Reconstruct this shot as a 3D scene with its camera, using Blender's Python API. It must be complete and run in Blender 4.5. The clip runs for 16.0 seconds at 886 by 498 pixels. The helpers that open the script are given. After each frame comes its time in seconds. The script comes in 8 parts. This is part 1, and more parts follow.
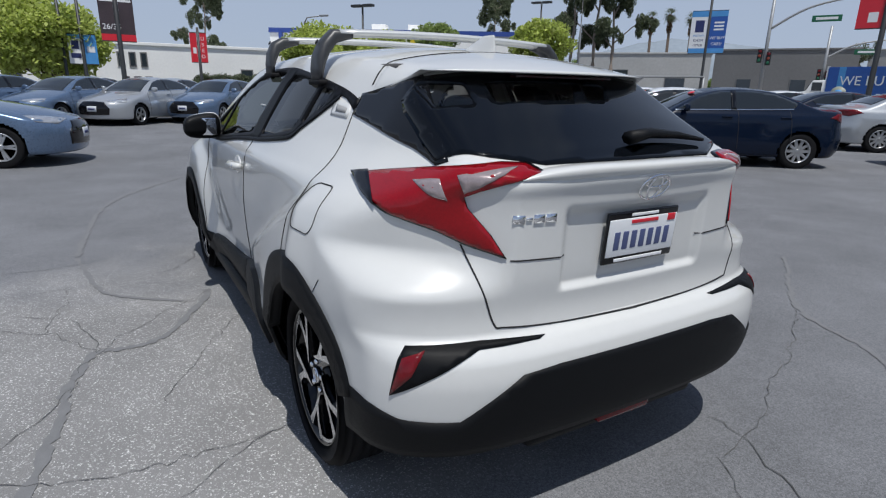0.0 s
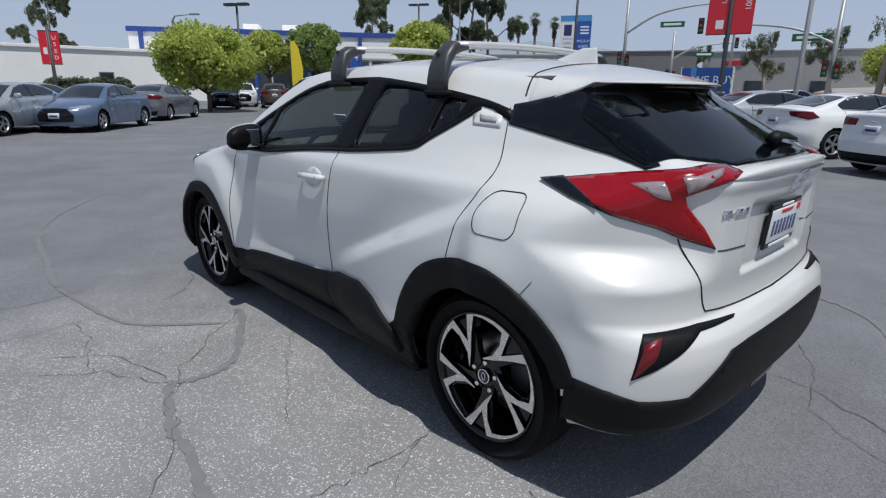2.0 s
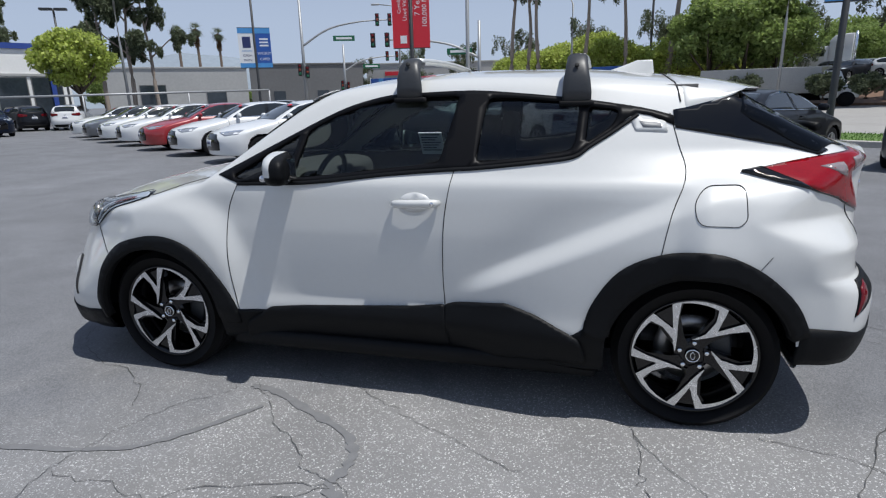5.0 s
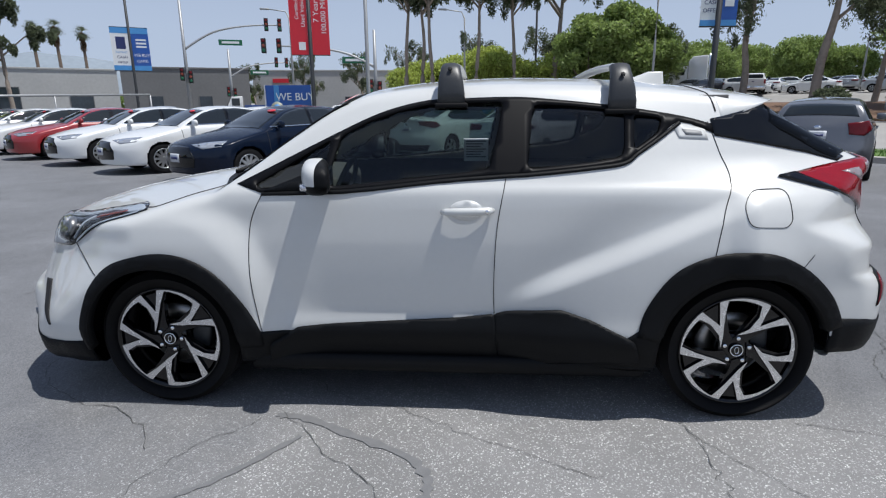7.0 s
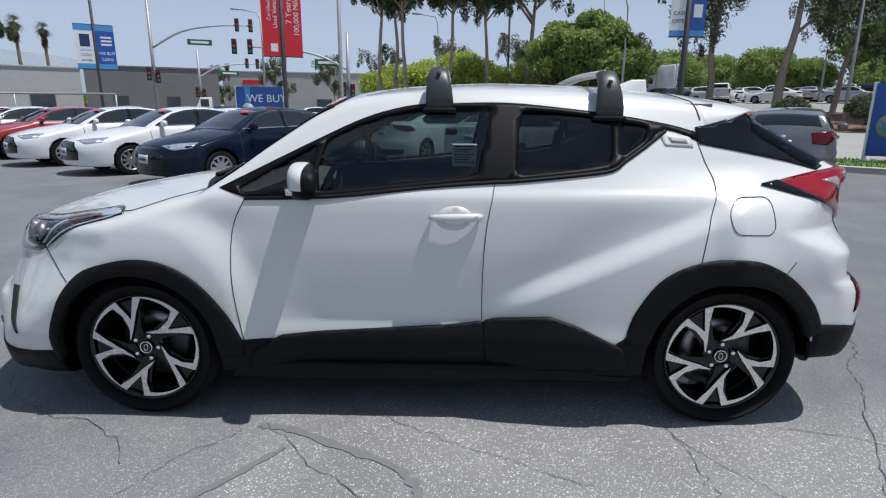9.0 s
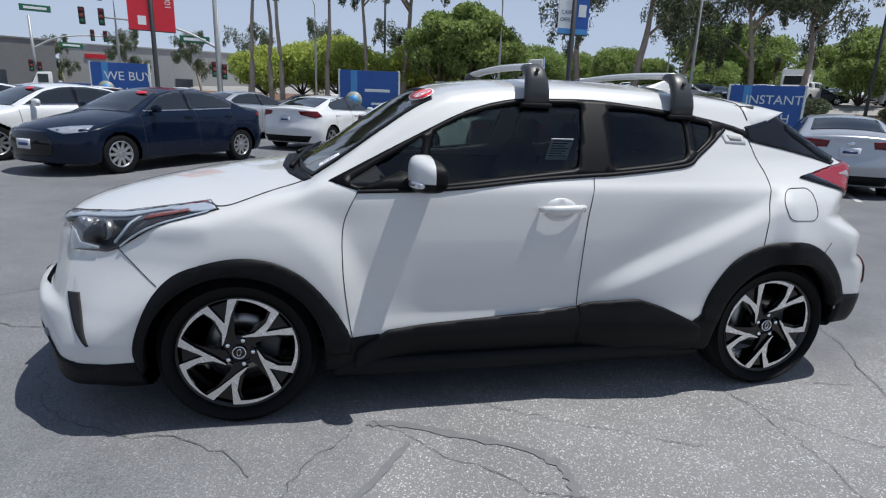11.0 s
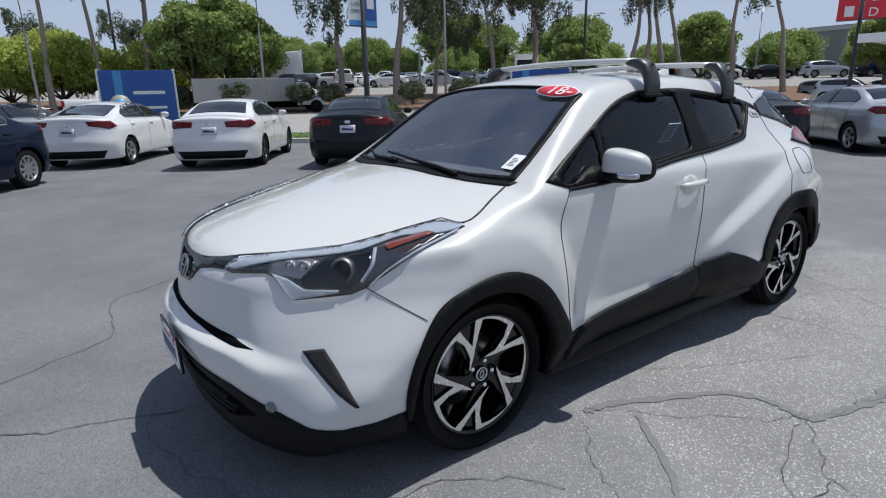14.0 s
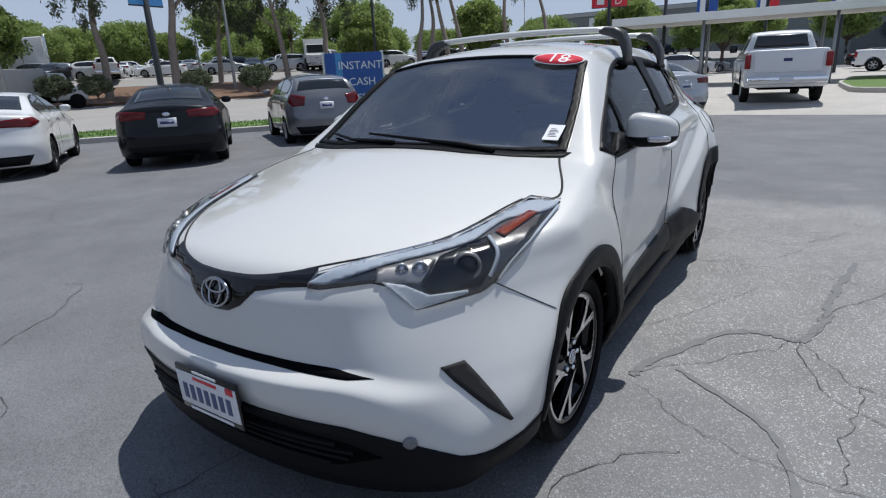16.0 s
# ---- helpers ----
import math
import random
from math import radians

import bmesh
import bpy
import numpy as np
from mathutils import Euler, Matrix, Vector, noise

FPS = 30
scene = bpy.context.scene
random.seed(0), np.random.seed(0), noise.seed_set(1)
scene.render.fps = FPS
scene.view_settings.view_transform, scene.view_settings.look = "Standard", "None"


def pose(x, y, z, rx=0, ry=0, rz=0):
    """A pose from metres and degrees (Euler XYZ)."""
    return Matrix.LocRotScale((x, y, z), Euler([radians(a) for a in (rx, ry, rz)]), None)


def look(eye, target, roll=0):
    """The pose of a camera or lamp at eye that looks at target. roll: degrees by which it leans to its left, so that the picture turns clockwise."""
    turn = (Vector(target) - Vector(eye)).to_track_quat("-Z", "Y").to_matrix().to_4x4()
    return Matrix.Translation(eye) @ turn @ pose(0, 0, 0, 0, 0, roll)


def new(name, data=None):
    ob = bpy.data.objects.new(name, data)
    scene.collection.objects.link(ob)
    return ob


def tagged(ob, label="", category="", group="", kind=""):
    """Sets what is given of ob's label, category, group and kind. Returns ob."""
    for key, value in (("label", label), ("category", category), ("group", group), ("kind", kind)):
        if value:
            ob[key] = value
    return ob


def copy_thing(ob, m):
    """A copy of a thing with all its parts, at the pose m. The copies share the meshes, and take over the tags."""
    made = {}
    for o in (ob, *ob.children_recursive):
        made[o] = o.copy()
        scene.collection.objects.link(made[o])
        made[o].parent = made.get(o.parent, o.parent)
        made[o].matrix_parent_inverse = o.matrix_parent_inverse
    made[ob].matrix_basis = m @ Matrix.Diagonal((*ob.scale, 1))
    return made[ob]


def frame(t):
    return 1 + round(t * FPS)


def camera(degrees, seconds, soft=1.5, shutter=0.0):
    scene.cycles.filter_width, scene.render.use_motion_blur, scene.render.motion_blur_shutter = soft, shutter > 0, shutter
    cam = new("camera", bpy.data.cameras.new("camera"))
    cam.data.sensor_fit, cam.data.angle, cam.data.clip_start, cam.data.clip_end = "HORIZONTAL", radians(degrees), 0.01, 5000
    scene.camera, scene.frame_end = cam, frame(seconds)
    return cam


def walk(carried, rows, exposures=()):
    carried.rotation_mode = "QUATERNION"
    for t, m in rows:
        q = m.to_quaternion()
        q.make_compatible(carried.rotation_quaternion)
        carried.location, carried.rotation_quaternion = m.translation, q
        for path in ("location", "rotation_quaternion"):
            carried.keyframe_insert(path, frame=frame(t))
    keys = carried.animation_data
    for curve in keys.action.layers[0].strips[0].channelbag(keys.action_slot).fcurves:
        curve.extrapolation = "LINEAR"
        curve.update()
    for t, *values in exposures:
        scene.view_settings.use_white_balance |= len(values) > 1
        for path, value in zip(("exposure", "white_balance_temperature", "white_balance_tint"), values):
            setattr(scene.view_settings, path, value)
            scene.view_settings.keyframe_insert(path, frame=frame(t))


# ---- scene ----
cam = camera(76.4, 16.0, soft=1.2)
PATH = [
    (0, (3.170, -1.421, 1.378), (1.517, -0.441, 0.821), 1.28),
    (0.5, (3.153, -1.626, 1.388), (1.522, -0.611, 0.829), 1.70),
    (1, (3.066, -1.819, 1.396), (1.486, -0.726, 0.840), 1.55),
    (1.5, (2.820, -1.988, 1.399), (1.316, -0.791, 0.846), 1.29),
    (2, (2.636, -2.310, 1.397), (1.229, -0.999, 0.850), 0.74),
    (2.5, (2.378, -2.506, 1.383), (1.095, -1.070, 0.842), 0.20),
    (3, (2.068, -2.697, 1.388), (0.941, -1.135, 0.850), -0.44),
    (3.5, (1.772, -2.936, 1.411), (0.803, -1.268, 0.884), -0.91),
    (4, (1.433, -3.015, 1.412), (0.631, -1.261, 0.880), -1.32),
    (4.5, (1.117, -3.213, 1.408), (0.470, -1.391, 0.892), -1.54),
    (4.7, (1.023, -3.236, 1.415), (0.431, -1.397, 0.898), -1.57),
    (6.8, (0.236, -3.257, 1.412), (0.069, -1.326, 0.920), -0.46),
    (7, (0.181, -3.286, 1.408), (0.039, -1.352, 0.917), -0.51),
    (7.5, (0.152, -3.292, 1.407), (0.049, -1.353, 0.927), -0.29),
    (8, (0.155, -3.287, 1.408), (0.064, -1.347, 0.931), -0.03),
    (8.5, (0.152, -3.274, 1.409), (0.071, -1.333, 0.933), 0.08),
    (8.7, (0.147, -3.267, 1.410), (0.077, -1.325, 0.934), 0.17),
    (10.8, (-0.804, -3.226, 1.409), (-0.457, -1.323, 0.902), 2.06),
    (11, (-0.946, -3.220, 1.419), (-0.539, -1.330, 0.909), 2.17),
    (11.5, (-1.241, -3.147, 1.430), (-0.691, -1.292, 0.925), 2.17),
    (12, (-1.552, -3.011, 1.434), (-0.870, -1.199, 0.933), 1.65),
    (12.5, (-1.923, -2.976, 1.451), (-1.134, -1.210, 0.944), 0.97),
    (13, (-2.136, -2.821, 1.430), (-1.221, -1.118, 0.916), 0.09),
    (13.5, (-2.379, -2.641, 1.432), (-1.359, -1.004, 0.903), -0.65),
    (14, (-2.660, -2.464, 1.442), (-1.531, -0.901, 0.911), -1.19),
    (14.5, (-2.789, -2.209, 1.422), (-1.529, -0.758, 0.866), -1.66),
    (15, (-2.973, -1.991, 1.410), (-1.594, -0.661, 0.834), -2.02),
    (15.5, (-3.165, -1.782, 1.423), (-1.679, -0.577, 0.841), -2.33),
    (16, (-3.210, -1.546, 1.407), (-1.623, -0.486, 0.810), -2.77),
]
walk(cam, [(t, look(eye, target, roll)) for t, eye, target, roll in PATH], [(0, -0.38), (2, -0.36), (4.5, -0.24), (8, -0.14), (12.5, -0.16), (16, -0.28)])

# ---- world, sun ----
from mathutils.bvhtree import BVHTree
from mathutils import geometry

world = bpy.data.worlds.new("world")
scene.world = world
world.use_nodes = True
wn = world.node_tree.nodes
sky = wn.new("ShaderNodeTexSky")
sky.sky_type = "NISHITA"
sky.sun_disc = False
SUN_TO = Vector((0.33, -0.065, 0.94)).normalized()  # the way to the sun
sky.sun_elevation = math.asin(SUN_TO.z)
sky.sun_rotation = math.atan2(SUN_TO.x, SUN_TO.y)
sky.air_density, sky.dust_density, sky.ozone_density = 1.0, 0.4, 3.0
wn["Background"].inputs["Strength"].default_value = 0.084
haze = wn.new("ShaderNodeMix")  # an even summer haze over the blue
haze.data_type = "RGBA"
haze.inputs[0].default_value = 0.85
# thin high clouds in the haze, fading out towards the horizon
tcw, cl, sep = wn.new("ShaderNodeTexCoord"), wn.new("ShaderNodeTexNoise"), wn.new("ShaderNodeSeparateXYZ")
high, amount, tone, veil = wn.new("ShaderNodeMapRange"), wn.new("ShaderNodeMapRange"), wn.new("ShaderNodeMath"), wn.new("ShaderNodeMix")
cl.inputs["Scale"].default_value, cl.inputs["Detail"].default_value, cl.inputs["Distortion"].default_value = 2.6, 6, 0.6
high.inputs["From Min"].default_value, high.inputs["From Max"].default_value = 0.35, 0.7
amount.inputs["From Min"].default_value, amount.inputs["From Max"].default_value = 0.45, 0.7
tone.operation = "MULTIPLY"
veil.data_type = "RGBA"
veil.inputs[7].default_value = (6.4, 7.4, 9.0, 1)
lk = world.node_tree.links
lk.new(tcw.outputs["Generated"], cl.inputs["Vector"])
lk.new(tcw.outputs["Generated"], sep.inputs[0])
lk.new(sep.outputs["Z"], high.inputs["Value"])
lk.new(cl.outputs["Fac"], amount.inputs["Value"])
lk.new(high.outputs[0], tone.inputs[0])
lk.new(amount.outputs[0], tone.inputs[1])
lk.new(tone.outputs[0], veil.inputs[0])
lift, base = wn.new("ShaderNodeMapRange"), wn.new("ShaderNodeMix")  # paler at the horizon, deeper overhead
lift.inputs["From Min"].default_value, lift.inputs["From Max"].default_value = 0.12, 0.75
base.data_type = "RGBA"
base.inputs[6].default_value, base.inputs[7].default_value = (6.3, 7.5, 9.8, 1), (2.2, 3.15, 5.6, 1)
lk.new(sep.outputs["Z"], lift.inputs["Value"])
lk.new(lift.outputs[0], base.inputs[0])
lk.new(base.outputs[2], veil.inputs[6])
lk.new(veil.outputs[2], haze.inputs[7])
lk.new(sky.outputs[0], haze.inputs[6])
world.node_tree.links.new(haze.outputs[2], wn["Background"].inputs["Color"])

sun_data = bpy.data.lights.new("sun", "SUN")
sun_data.energy, sun_data.angle, sun_data.color = 5.0, radians(0.55), (1.0, 0.985, 0.955)
sun = new("sun", sun_data)
sun.matrix_world = look((0, 0, 30), Vector((0, 0, 30)) - SUN_TO)

# ---- materials ----
def material(name, color, rough=0.5, metal=0.0, coat=0.0, vary=0.0, scale=8.0, bump=0.0, bump_scale=200.0, spread=0.0, coords="Object", spec=0.5):
    """A principled material: colour varied by two scales of noise, fine relief, roughness varied by spread."""
    m = bpy.data.materials.new(name)
    m.use_nodes = True
    n, l = m.node_tree.nodes, m.node_tree.links
    p = n["Principled BSDF"]
    p.inputs["Base Color"].default_value = (*color, 1)
    p.inputs["Roughness"].default_value = rough
    p.inputs["Metallic"].default_value = metal
    p.inputs["Coat Weight"].default_value = coat
    p.inputs["Coat Roughness"].default_value = 0.03
    p.inputs["Specular IOR Level"].default_value = spec
    tc = n.new("ShaderNodeTexCoord")
    if vary or spread:
        big, fine = n.new("ShaderNodeTexNoise"), n.new("ShaderNodeTexNoise")
        big.inputs["Scale"].default_value, fine.inputs["Scale"].default_value = scale, scale * 11
        big.inputs["Detail"].default_value = 4
        mix = n.new("ShaderNodeMath")
        mix.operation = "MULTIPLY_ADD"
        mix.inputs[1].default_value = 0.5
        half = n.new("ShaderNodeMath")
        half.operation = "MULTIPLY"
        half.inputs[1].default_value = 0.5
        l.new(tc.outputs[coords], big.inputs["Vector"])
        l.new(tc.outputs[coords], fine.inputs["Vector"])
        l.new(fine.outputs["Fac"], half.inputs[0])
        l.new(big.outputs["Fac"], mix.inputs[0])
        l.new(half.outputs[0], mix.inputs[2])
        ramp = n.new("ShaderNodeValToRGB")
        ramp.color_ramp.elements[0].position, ramp.color_ramp.elements[1].position = 0.3, 0.7
        ramp.color_ramp.elements[0].color = (*[c * (1 - vary) for c in color], 1)
        ramp.color_ramp.elements[1].color = (*[min(1, c * (1 + vary)) for c in color], 1)
        l.new(mix.outputs[0], ramp.inputs[0])
        if vary:
            l.new(ramp.outputs[0], p.inputs["Base Color"])
        if spread:
            mr = n.new("ShaderNodeMapRange")
            mr.inputs["To Min"].default_value, mr.inputs["To Max"].default_value = max(0.0, rough - spread), min(1, rough + spread)
            l.new(mix.outputs[0], mr.inputs["Value"])
            l.new(mr.outputs[0], p.inputs["Roughness"])
    if bump:
        bn, bp = n.new("ShaderNodeTexNoise"), n.new("ShaderNodeBump")
        bn.inputs["Scale"].default_value = bump_scale
        bp.inputs["Strength"].default_value, bp.inputs["Distance"].default_value = bump, 0.002
        l.new(tc.outputs[coords], bn.inputs["Vector"])
        l.new(bn.outputs["Fac"], bp.inputs["Height"])
        l.new(bp.outputs[0], p.inputs["Normal"])
    return m


def glass_material(name, tint, rough=0.0, ior=1.5):
    """Thin sheet glass: tinted see-through, with gloss by Fresnel."""
    m = bpy.data.materials.new(name)
    m.use_nodes = True
    n, l = m.node_tree.nodes, m.node_tree.links
    n.remove(n["Principled BSDF"])
    clear, gloss, mix, fr = n.new("ShaderNodeBsdfTransparent"), n.new("ShaderNodeBsdfGlossy"), n.new("ShaderNodeMixShader"), n.new("ShaderNodeFresnel")
    clear.inputs["Color"].default_value = (*tint, 1)
    gloss.inputs["Roughness"].default_value = rough
    fr.inputs["IOR"].default_value = ior
    l.new(fr.outputs[0], mix.inputs[0])
    l.new(clear.outputs[0], mix.inputs[1])
    l.new(gloss.outputs[0], mix.inputs[2])
    l.new(mix.outputs[0], n["Material Output"].inputs[0])
    return m


def paint(name, color, flake=0.05, rough=0.35, metal=0.0):
    return material(name, color, rough, metal, coat=1.0 if max(color) > 0.2 or metal else 0.35, vary=flake, scale=40, spread=0.04, spec=0.5 if max(color) > 0.2 or metal else 0.12)


PEARL = paint("pearl_white_paint", (0.61, 0.615, 0.60), 0.015, 0.36)
CLAD = material("black_textured_plastic", (0.0045, 0.005, 0.006), 0.5, vary=0.2, scale=5, spec=0.16, bump=0.25, bump_scale=900, spread=0.08)
GLOSSBLACK = material("gloss_black_plastic", (0.003, 0.003, 0.004), 0.12, coat=0.35, spec=0.3)
RUBBER = material("tyre_rubber", (0.008, 0.008, 0.009), 0.75, vary=0.25, scale=12, bump=0.2, bump_scale=300, spread=0.1, spec=0.2)
GAP = material("panel_gap_shadow_rubber", (0.012, 0.012, 0.013), 0.8)
TINT = glass_material("dark_tinted_glass", (0.36, 0.44, 0.42), ior=1.55)
PRIVACY = glass_material("privacy_glass", (0.22, 0.24, 0.25), ior=1.55)
WINDSHIELD = glass_material("windshield_glass", (0.82, 0.92, 0.94), ior=4.3)
REARCLEAR = glass_material("rear_clear_glass", (0.80, 0.84, 0.86), ior=1.5)
CLEAR = glass_material("clear_lens", (0.97, 0.98, 1.0))
REDLENS = material("red_lens", (0.24, 0.002, 0.006), 0.2, coat=0.8, spec=0.1, vary=0.15, scale=12, bump=0.04, bump_scale=150)
DARKRED = material("dark_red_reflector", (0.13, 0.003, 0.006), 0.25, coat=0.8, spec=0.1, vary=0.3, scale=60)
CLEARLENS = material("clear_lamp_reflector", (0.62, 0.62, 0.64), 0.15, metal=0.7, coat=1.0, vary=0.35, scale=60, bump=0.25, bump_scale=90)
AMBER = material("amber_lens", (0.22, 0.036, 0.012), 0.15, coat=1.0, vary=0.2, scale=40)
CHROME = material("chrome", (0.82, 0.83, 0.85), 0.08, metal=1.0, spread=0.03, scale=30)
ALU = material("machined_aluminium", (0.74, 0.75, 0.77), 0.26, metal=1.0, vary=0.05, scale=40, spread=0.06)
BAR_ALU = material("anodised_aluminium_bar", (0.62, 0.63, 0.62), 0.42, metal=0.5, vary=0.05, scale=30)
FOOT = material("dark_grey_plastic", (0.035, 0.037, 0.040), 0.42, vary=0.15, scale=9, spread=0.08)
INNER = material("dark_interior_cloth", (0.085, 0.085, 0.088), 0.85, vary=0.25, scale=30)
LINER = material("wheel_well_liner", (0.003, 0.003, 0.004), 0.9, vary=0.3, scale=10, spec=0.05)
PLATE = material("plate_white", (0.72, 0.74, 0.76), 0.4, vary=0.03, scale=60)
NAVY = material("navy_lettering", (0.02, 0.03, 0.12), 0.5)
STEEL = material("brake_steel", (0.35, 0.34, 0.33), 0.4, metal=1.0, vary=0.2, scale=30)
PAPER = material("paper_white", (0.78, 0.79, 0.80), 0.7, vary=0.03, scale=40)
RED = material("red_vinyl", (0.62, 0.02, 0.035), 0.35, vary=0.06, scale=10)
BLUE = material("blue_vinyl", (0.02, 0.09, 0.36), 0.4, vary=0.12, scale=3)
LIGHTBLUE = material("light_blue_vinyl", (0.07, 0.28, 0.60), 0.45, vary=0.12, scale=3)
WHITE = material("white_vinyl", (0.76, 0.77, 0.78), 0.5, vary=0.04, scale=6)

# ---- mesh helpers ----
def part(name, bm, mat, parent=None, label="", smooth=True):
    """Links a bmesh as one mesh object under parent."""
    me = bpy.data.meshes.new(name)
    bm.to_mesh(me)
    bm.free()
    for m in mat if isinstance(mat, (list, tuple)) else [mat]:
        me.materials.append(m)
    if smooth:
        me.shade_smooth()
    ob = new(name, me)
    if parent:
        ob.parent = parent
    if label:
        ob["label"] = label
    return ob


def thing(name, label, category, group="", m=None, kind=""):
    ob = new(name)
    ob.empty_display_size = 0.2
    if m is not None:
        ob.matrix_world = m
    return tagged(ob, label, category, group, kind)


def hermite(x, table):
    """A smooth curve through rows of (x, y), without overshoot."""
    t = np.asarray(table, float)
    xs, ys = t[:, 0], t[:, 1]
    h = np.diff(xs)
    d = np.diff(ys) / h
    m = np.zeros(len(xs))
    m[0], m[-1] = d[0], d[-1]
    same = d[:-1] * d[1:] > 0
    m[1:-1] = np.where(same, 2 * d[:-1] * d[1:] / np.where(same, d[:-1] + d[1:], 1), 0)
    x = np.clip(x, xs[0], xs[-1])
    i = np.clip(np.searchsorted(xs, x) - 1, 0, len(h) - 1)
    s = (x - xs[i]) / h[i]
    a, b = 2 * s**3 - 3 * s**2 + 1, s**3 - 2 * s**2 + s
    return a * ys[i] + b * h[i] * m[i] + (1 - a) * ys[i + 1] + (s**3 - s**2) * h[i] * m[i + 1]


def smax(a, b, k):
    return np.maximum(a, b) + np.maximum(k - np.abs(a - b), 0) ** 2 / (4 * k)


def step(x, a, b):
    s = np.clip((x - a) / (b - a), 0, 1)
    return s * s * (3 - 2 * s)


class Shell:
    """A car body as the smooth meeting of a side, top, front, rear and bottom surface. The front is at -x."""

    def __init__(self, top, half, nose, tail, crown, nose_plan, tail_plan, bottom=0.2, wheels=(-1.32, 1.32), flare=0.04, rad=0.34, edge=0.07, spine=(-1.4, 1.4, 0.68), extra=None, nose_box=((0, 1), (2, 1)), tail_extra=None, nose_extra=None, tail_flat=None):
        self.top, self.half, self.nose, self.tail, self.crown = top, half, nose, tail, crown
        self.nose_plan, self.tail_plan, self.bottom, self.wheels, self.flare, self.rad = nose_plan, tail_plan, bottom, wheels, flare, rad
        self.edge, self.spine, self.extra = edge, spine, extra
        self.nose_box, self.tail_extra, self.nose_extra, self.tail_flat = nose_box, tail_extra, nose_extra, tail_flat
        self.bottom = bottom if isinstance(bottom, (list, tuple)) else [(-9, bottom), (9, bottom)]

    def side(self, x, z):
        s = hermite(z, self.half)
        for c in self.wheels:
            d = np.hypot(x - c, z - self.rad)
            s = s + self.flare * (1 - step(d, 0.42, 0.85)) * step(z, 1.15, 0.75)
        if self.extra:
            s = s + self.extra(x, z)
        return s

    def value(self, p):
        x, y, z = p[..., 0], np.abs(p[..., 1]), p[..., 2]
        f = y - self.side(x, z)
        f = smax(f, z - hermite(x, self.top) + hermite(x, self.crown) * y * y, self.edge)
        a, b = self.nose_plan
        f = smax(f, hermite(z, self.nose) + hermite(z, self.nose_box) * (a * y**2 + b * y**4) + (self.nose_extra(y, z) if self.nose_extra else 0) - x, self.edge * 1.6)
        a, b = self.tail_plan
        end = hermite(z, self.tail) + (self.tail_extra(y, z) if self.tail_extra else 0)
        w = hermite(z, self.tail_flat) if self.tail_flat else 0  # 1: a straight tail with tight corners
        f = smax(f, x - end + (a + (0.05 - a) * w) * y**2 + (b + (0.40 - b) * w) * y**6, self.edge * 1.2)
        return smax(f, hermite(x, self.bottom) - z, 0.05)

    def grid(self, nx, around, cap):
        x0, x1, zc = self.spine
        th = np.linspace(0, 2 * np.pi, around, endpoint=False)
        ring = np.stack([0 * th, np.sin(th), np.cos(th)], -1)
        eye, way = [], []
        for ph in np.linspace(0.004, np.pi / 2, cap, endpoint=False):
            eye.append([x0, 0, zc])
            way.append(ring * np.sin(ph) + np.array([-np.cos(ph), 0, 0]))
        for x in np.linspace(x0, x1, nx):
            eye.append([x, 0, zc])
            way.append(ring)
        for ph in np.linspace(np.pi / 2, 0.004, cap + 1)[1:]:
            eye.append([x1, 0, zc])
            way.append(ring * np.sin(ph) + np.array([np.cos(ph), 0, 0]))
        eye, way = np.array(eye)[:, None, :], np.array(way)
        lo, hi = np.zeros(way.shape[:2]), np.full(way.shape[:2], 3.2)
        for _ in range(22):
            mid = (lo + hi) / 2
            out = self.value(eye + way * mid[..., None]) > 0
            hi, lo = np.where(out, mid, hi), np.where(out, lo, mid)
        return eye + way * lo[..., None]

    def build(self, nx, around, cap):
        g = self.grid(nx, around, cap)
        n, k = g.shape[:2]
        verts = g.reshape(-1, 3)
        idx = np.arange(n * k).reshape(n, k)
        nxt = np.roll(idx, -1, 1)
        quads = np.stack([idx[:-1], idx[1:], nxt[1:], nxt[:-1]], -1).reshape(-1, 4)
        faces = [tuple(q) for q in quads.tolist()]
        faces.append(tuple(idx[0].tolist()))
        faces.append(tuple(idx[-1].tolist()[::-1]))
        self.verts, self.faces = verts, faces
        self.tree = BVHTree.FromPolygons([Vector(v) for v in verts.tolist()], faces)
        self.centres = np.concatenate([verts[quads].mean(1), verts[idx[0]].mean(0)[None], verts[idx[-1]].mean(0)[None]])
        return self

    def mesh(self, name, keep, mat, parent, label=""):
        """The body's skin, less the faces where keep is false."""
        me = bpy.data.meshes.new(name)
        me.from_pydata(self.verts.tolist(), [], [f for f, k in zip(self.faces, keep) if k])
        me.materials.append(mat)
        me.shade_smooth()
        bm = bmesh.new()
        bm.from_mesh(me)
        bmesh.ops.delete(bm, geom=[v for v in bm.verts if not v.link_faces], context="VERTS")
        bm.to_mesh(me)
        bm.free()
        ob = new(name, me)
        ob.parent = parent
        if label:
            ob["label"] = label
        return ob


def inside(pts, poly):
    """Which of the 2D points lie inside the polygon."""
    pts, poly = np.asarray(pts, float), np.asarray(poly, float)
    x, y = pts[:, 0], pts[:, 1]
    hit = np.zeros(len(pts), bool)
    for (x0, y0), (x1, y1) in zip(poly, np.roll(poly, -1, 0)):
        c = (y0 > y) != (y1 > y)
        hit ^= c & (x < (x1 - x0) * (y - y0) / (y1 - y0 if y1 != y0 else 1e-9) + x0)
    return hit


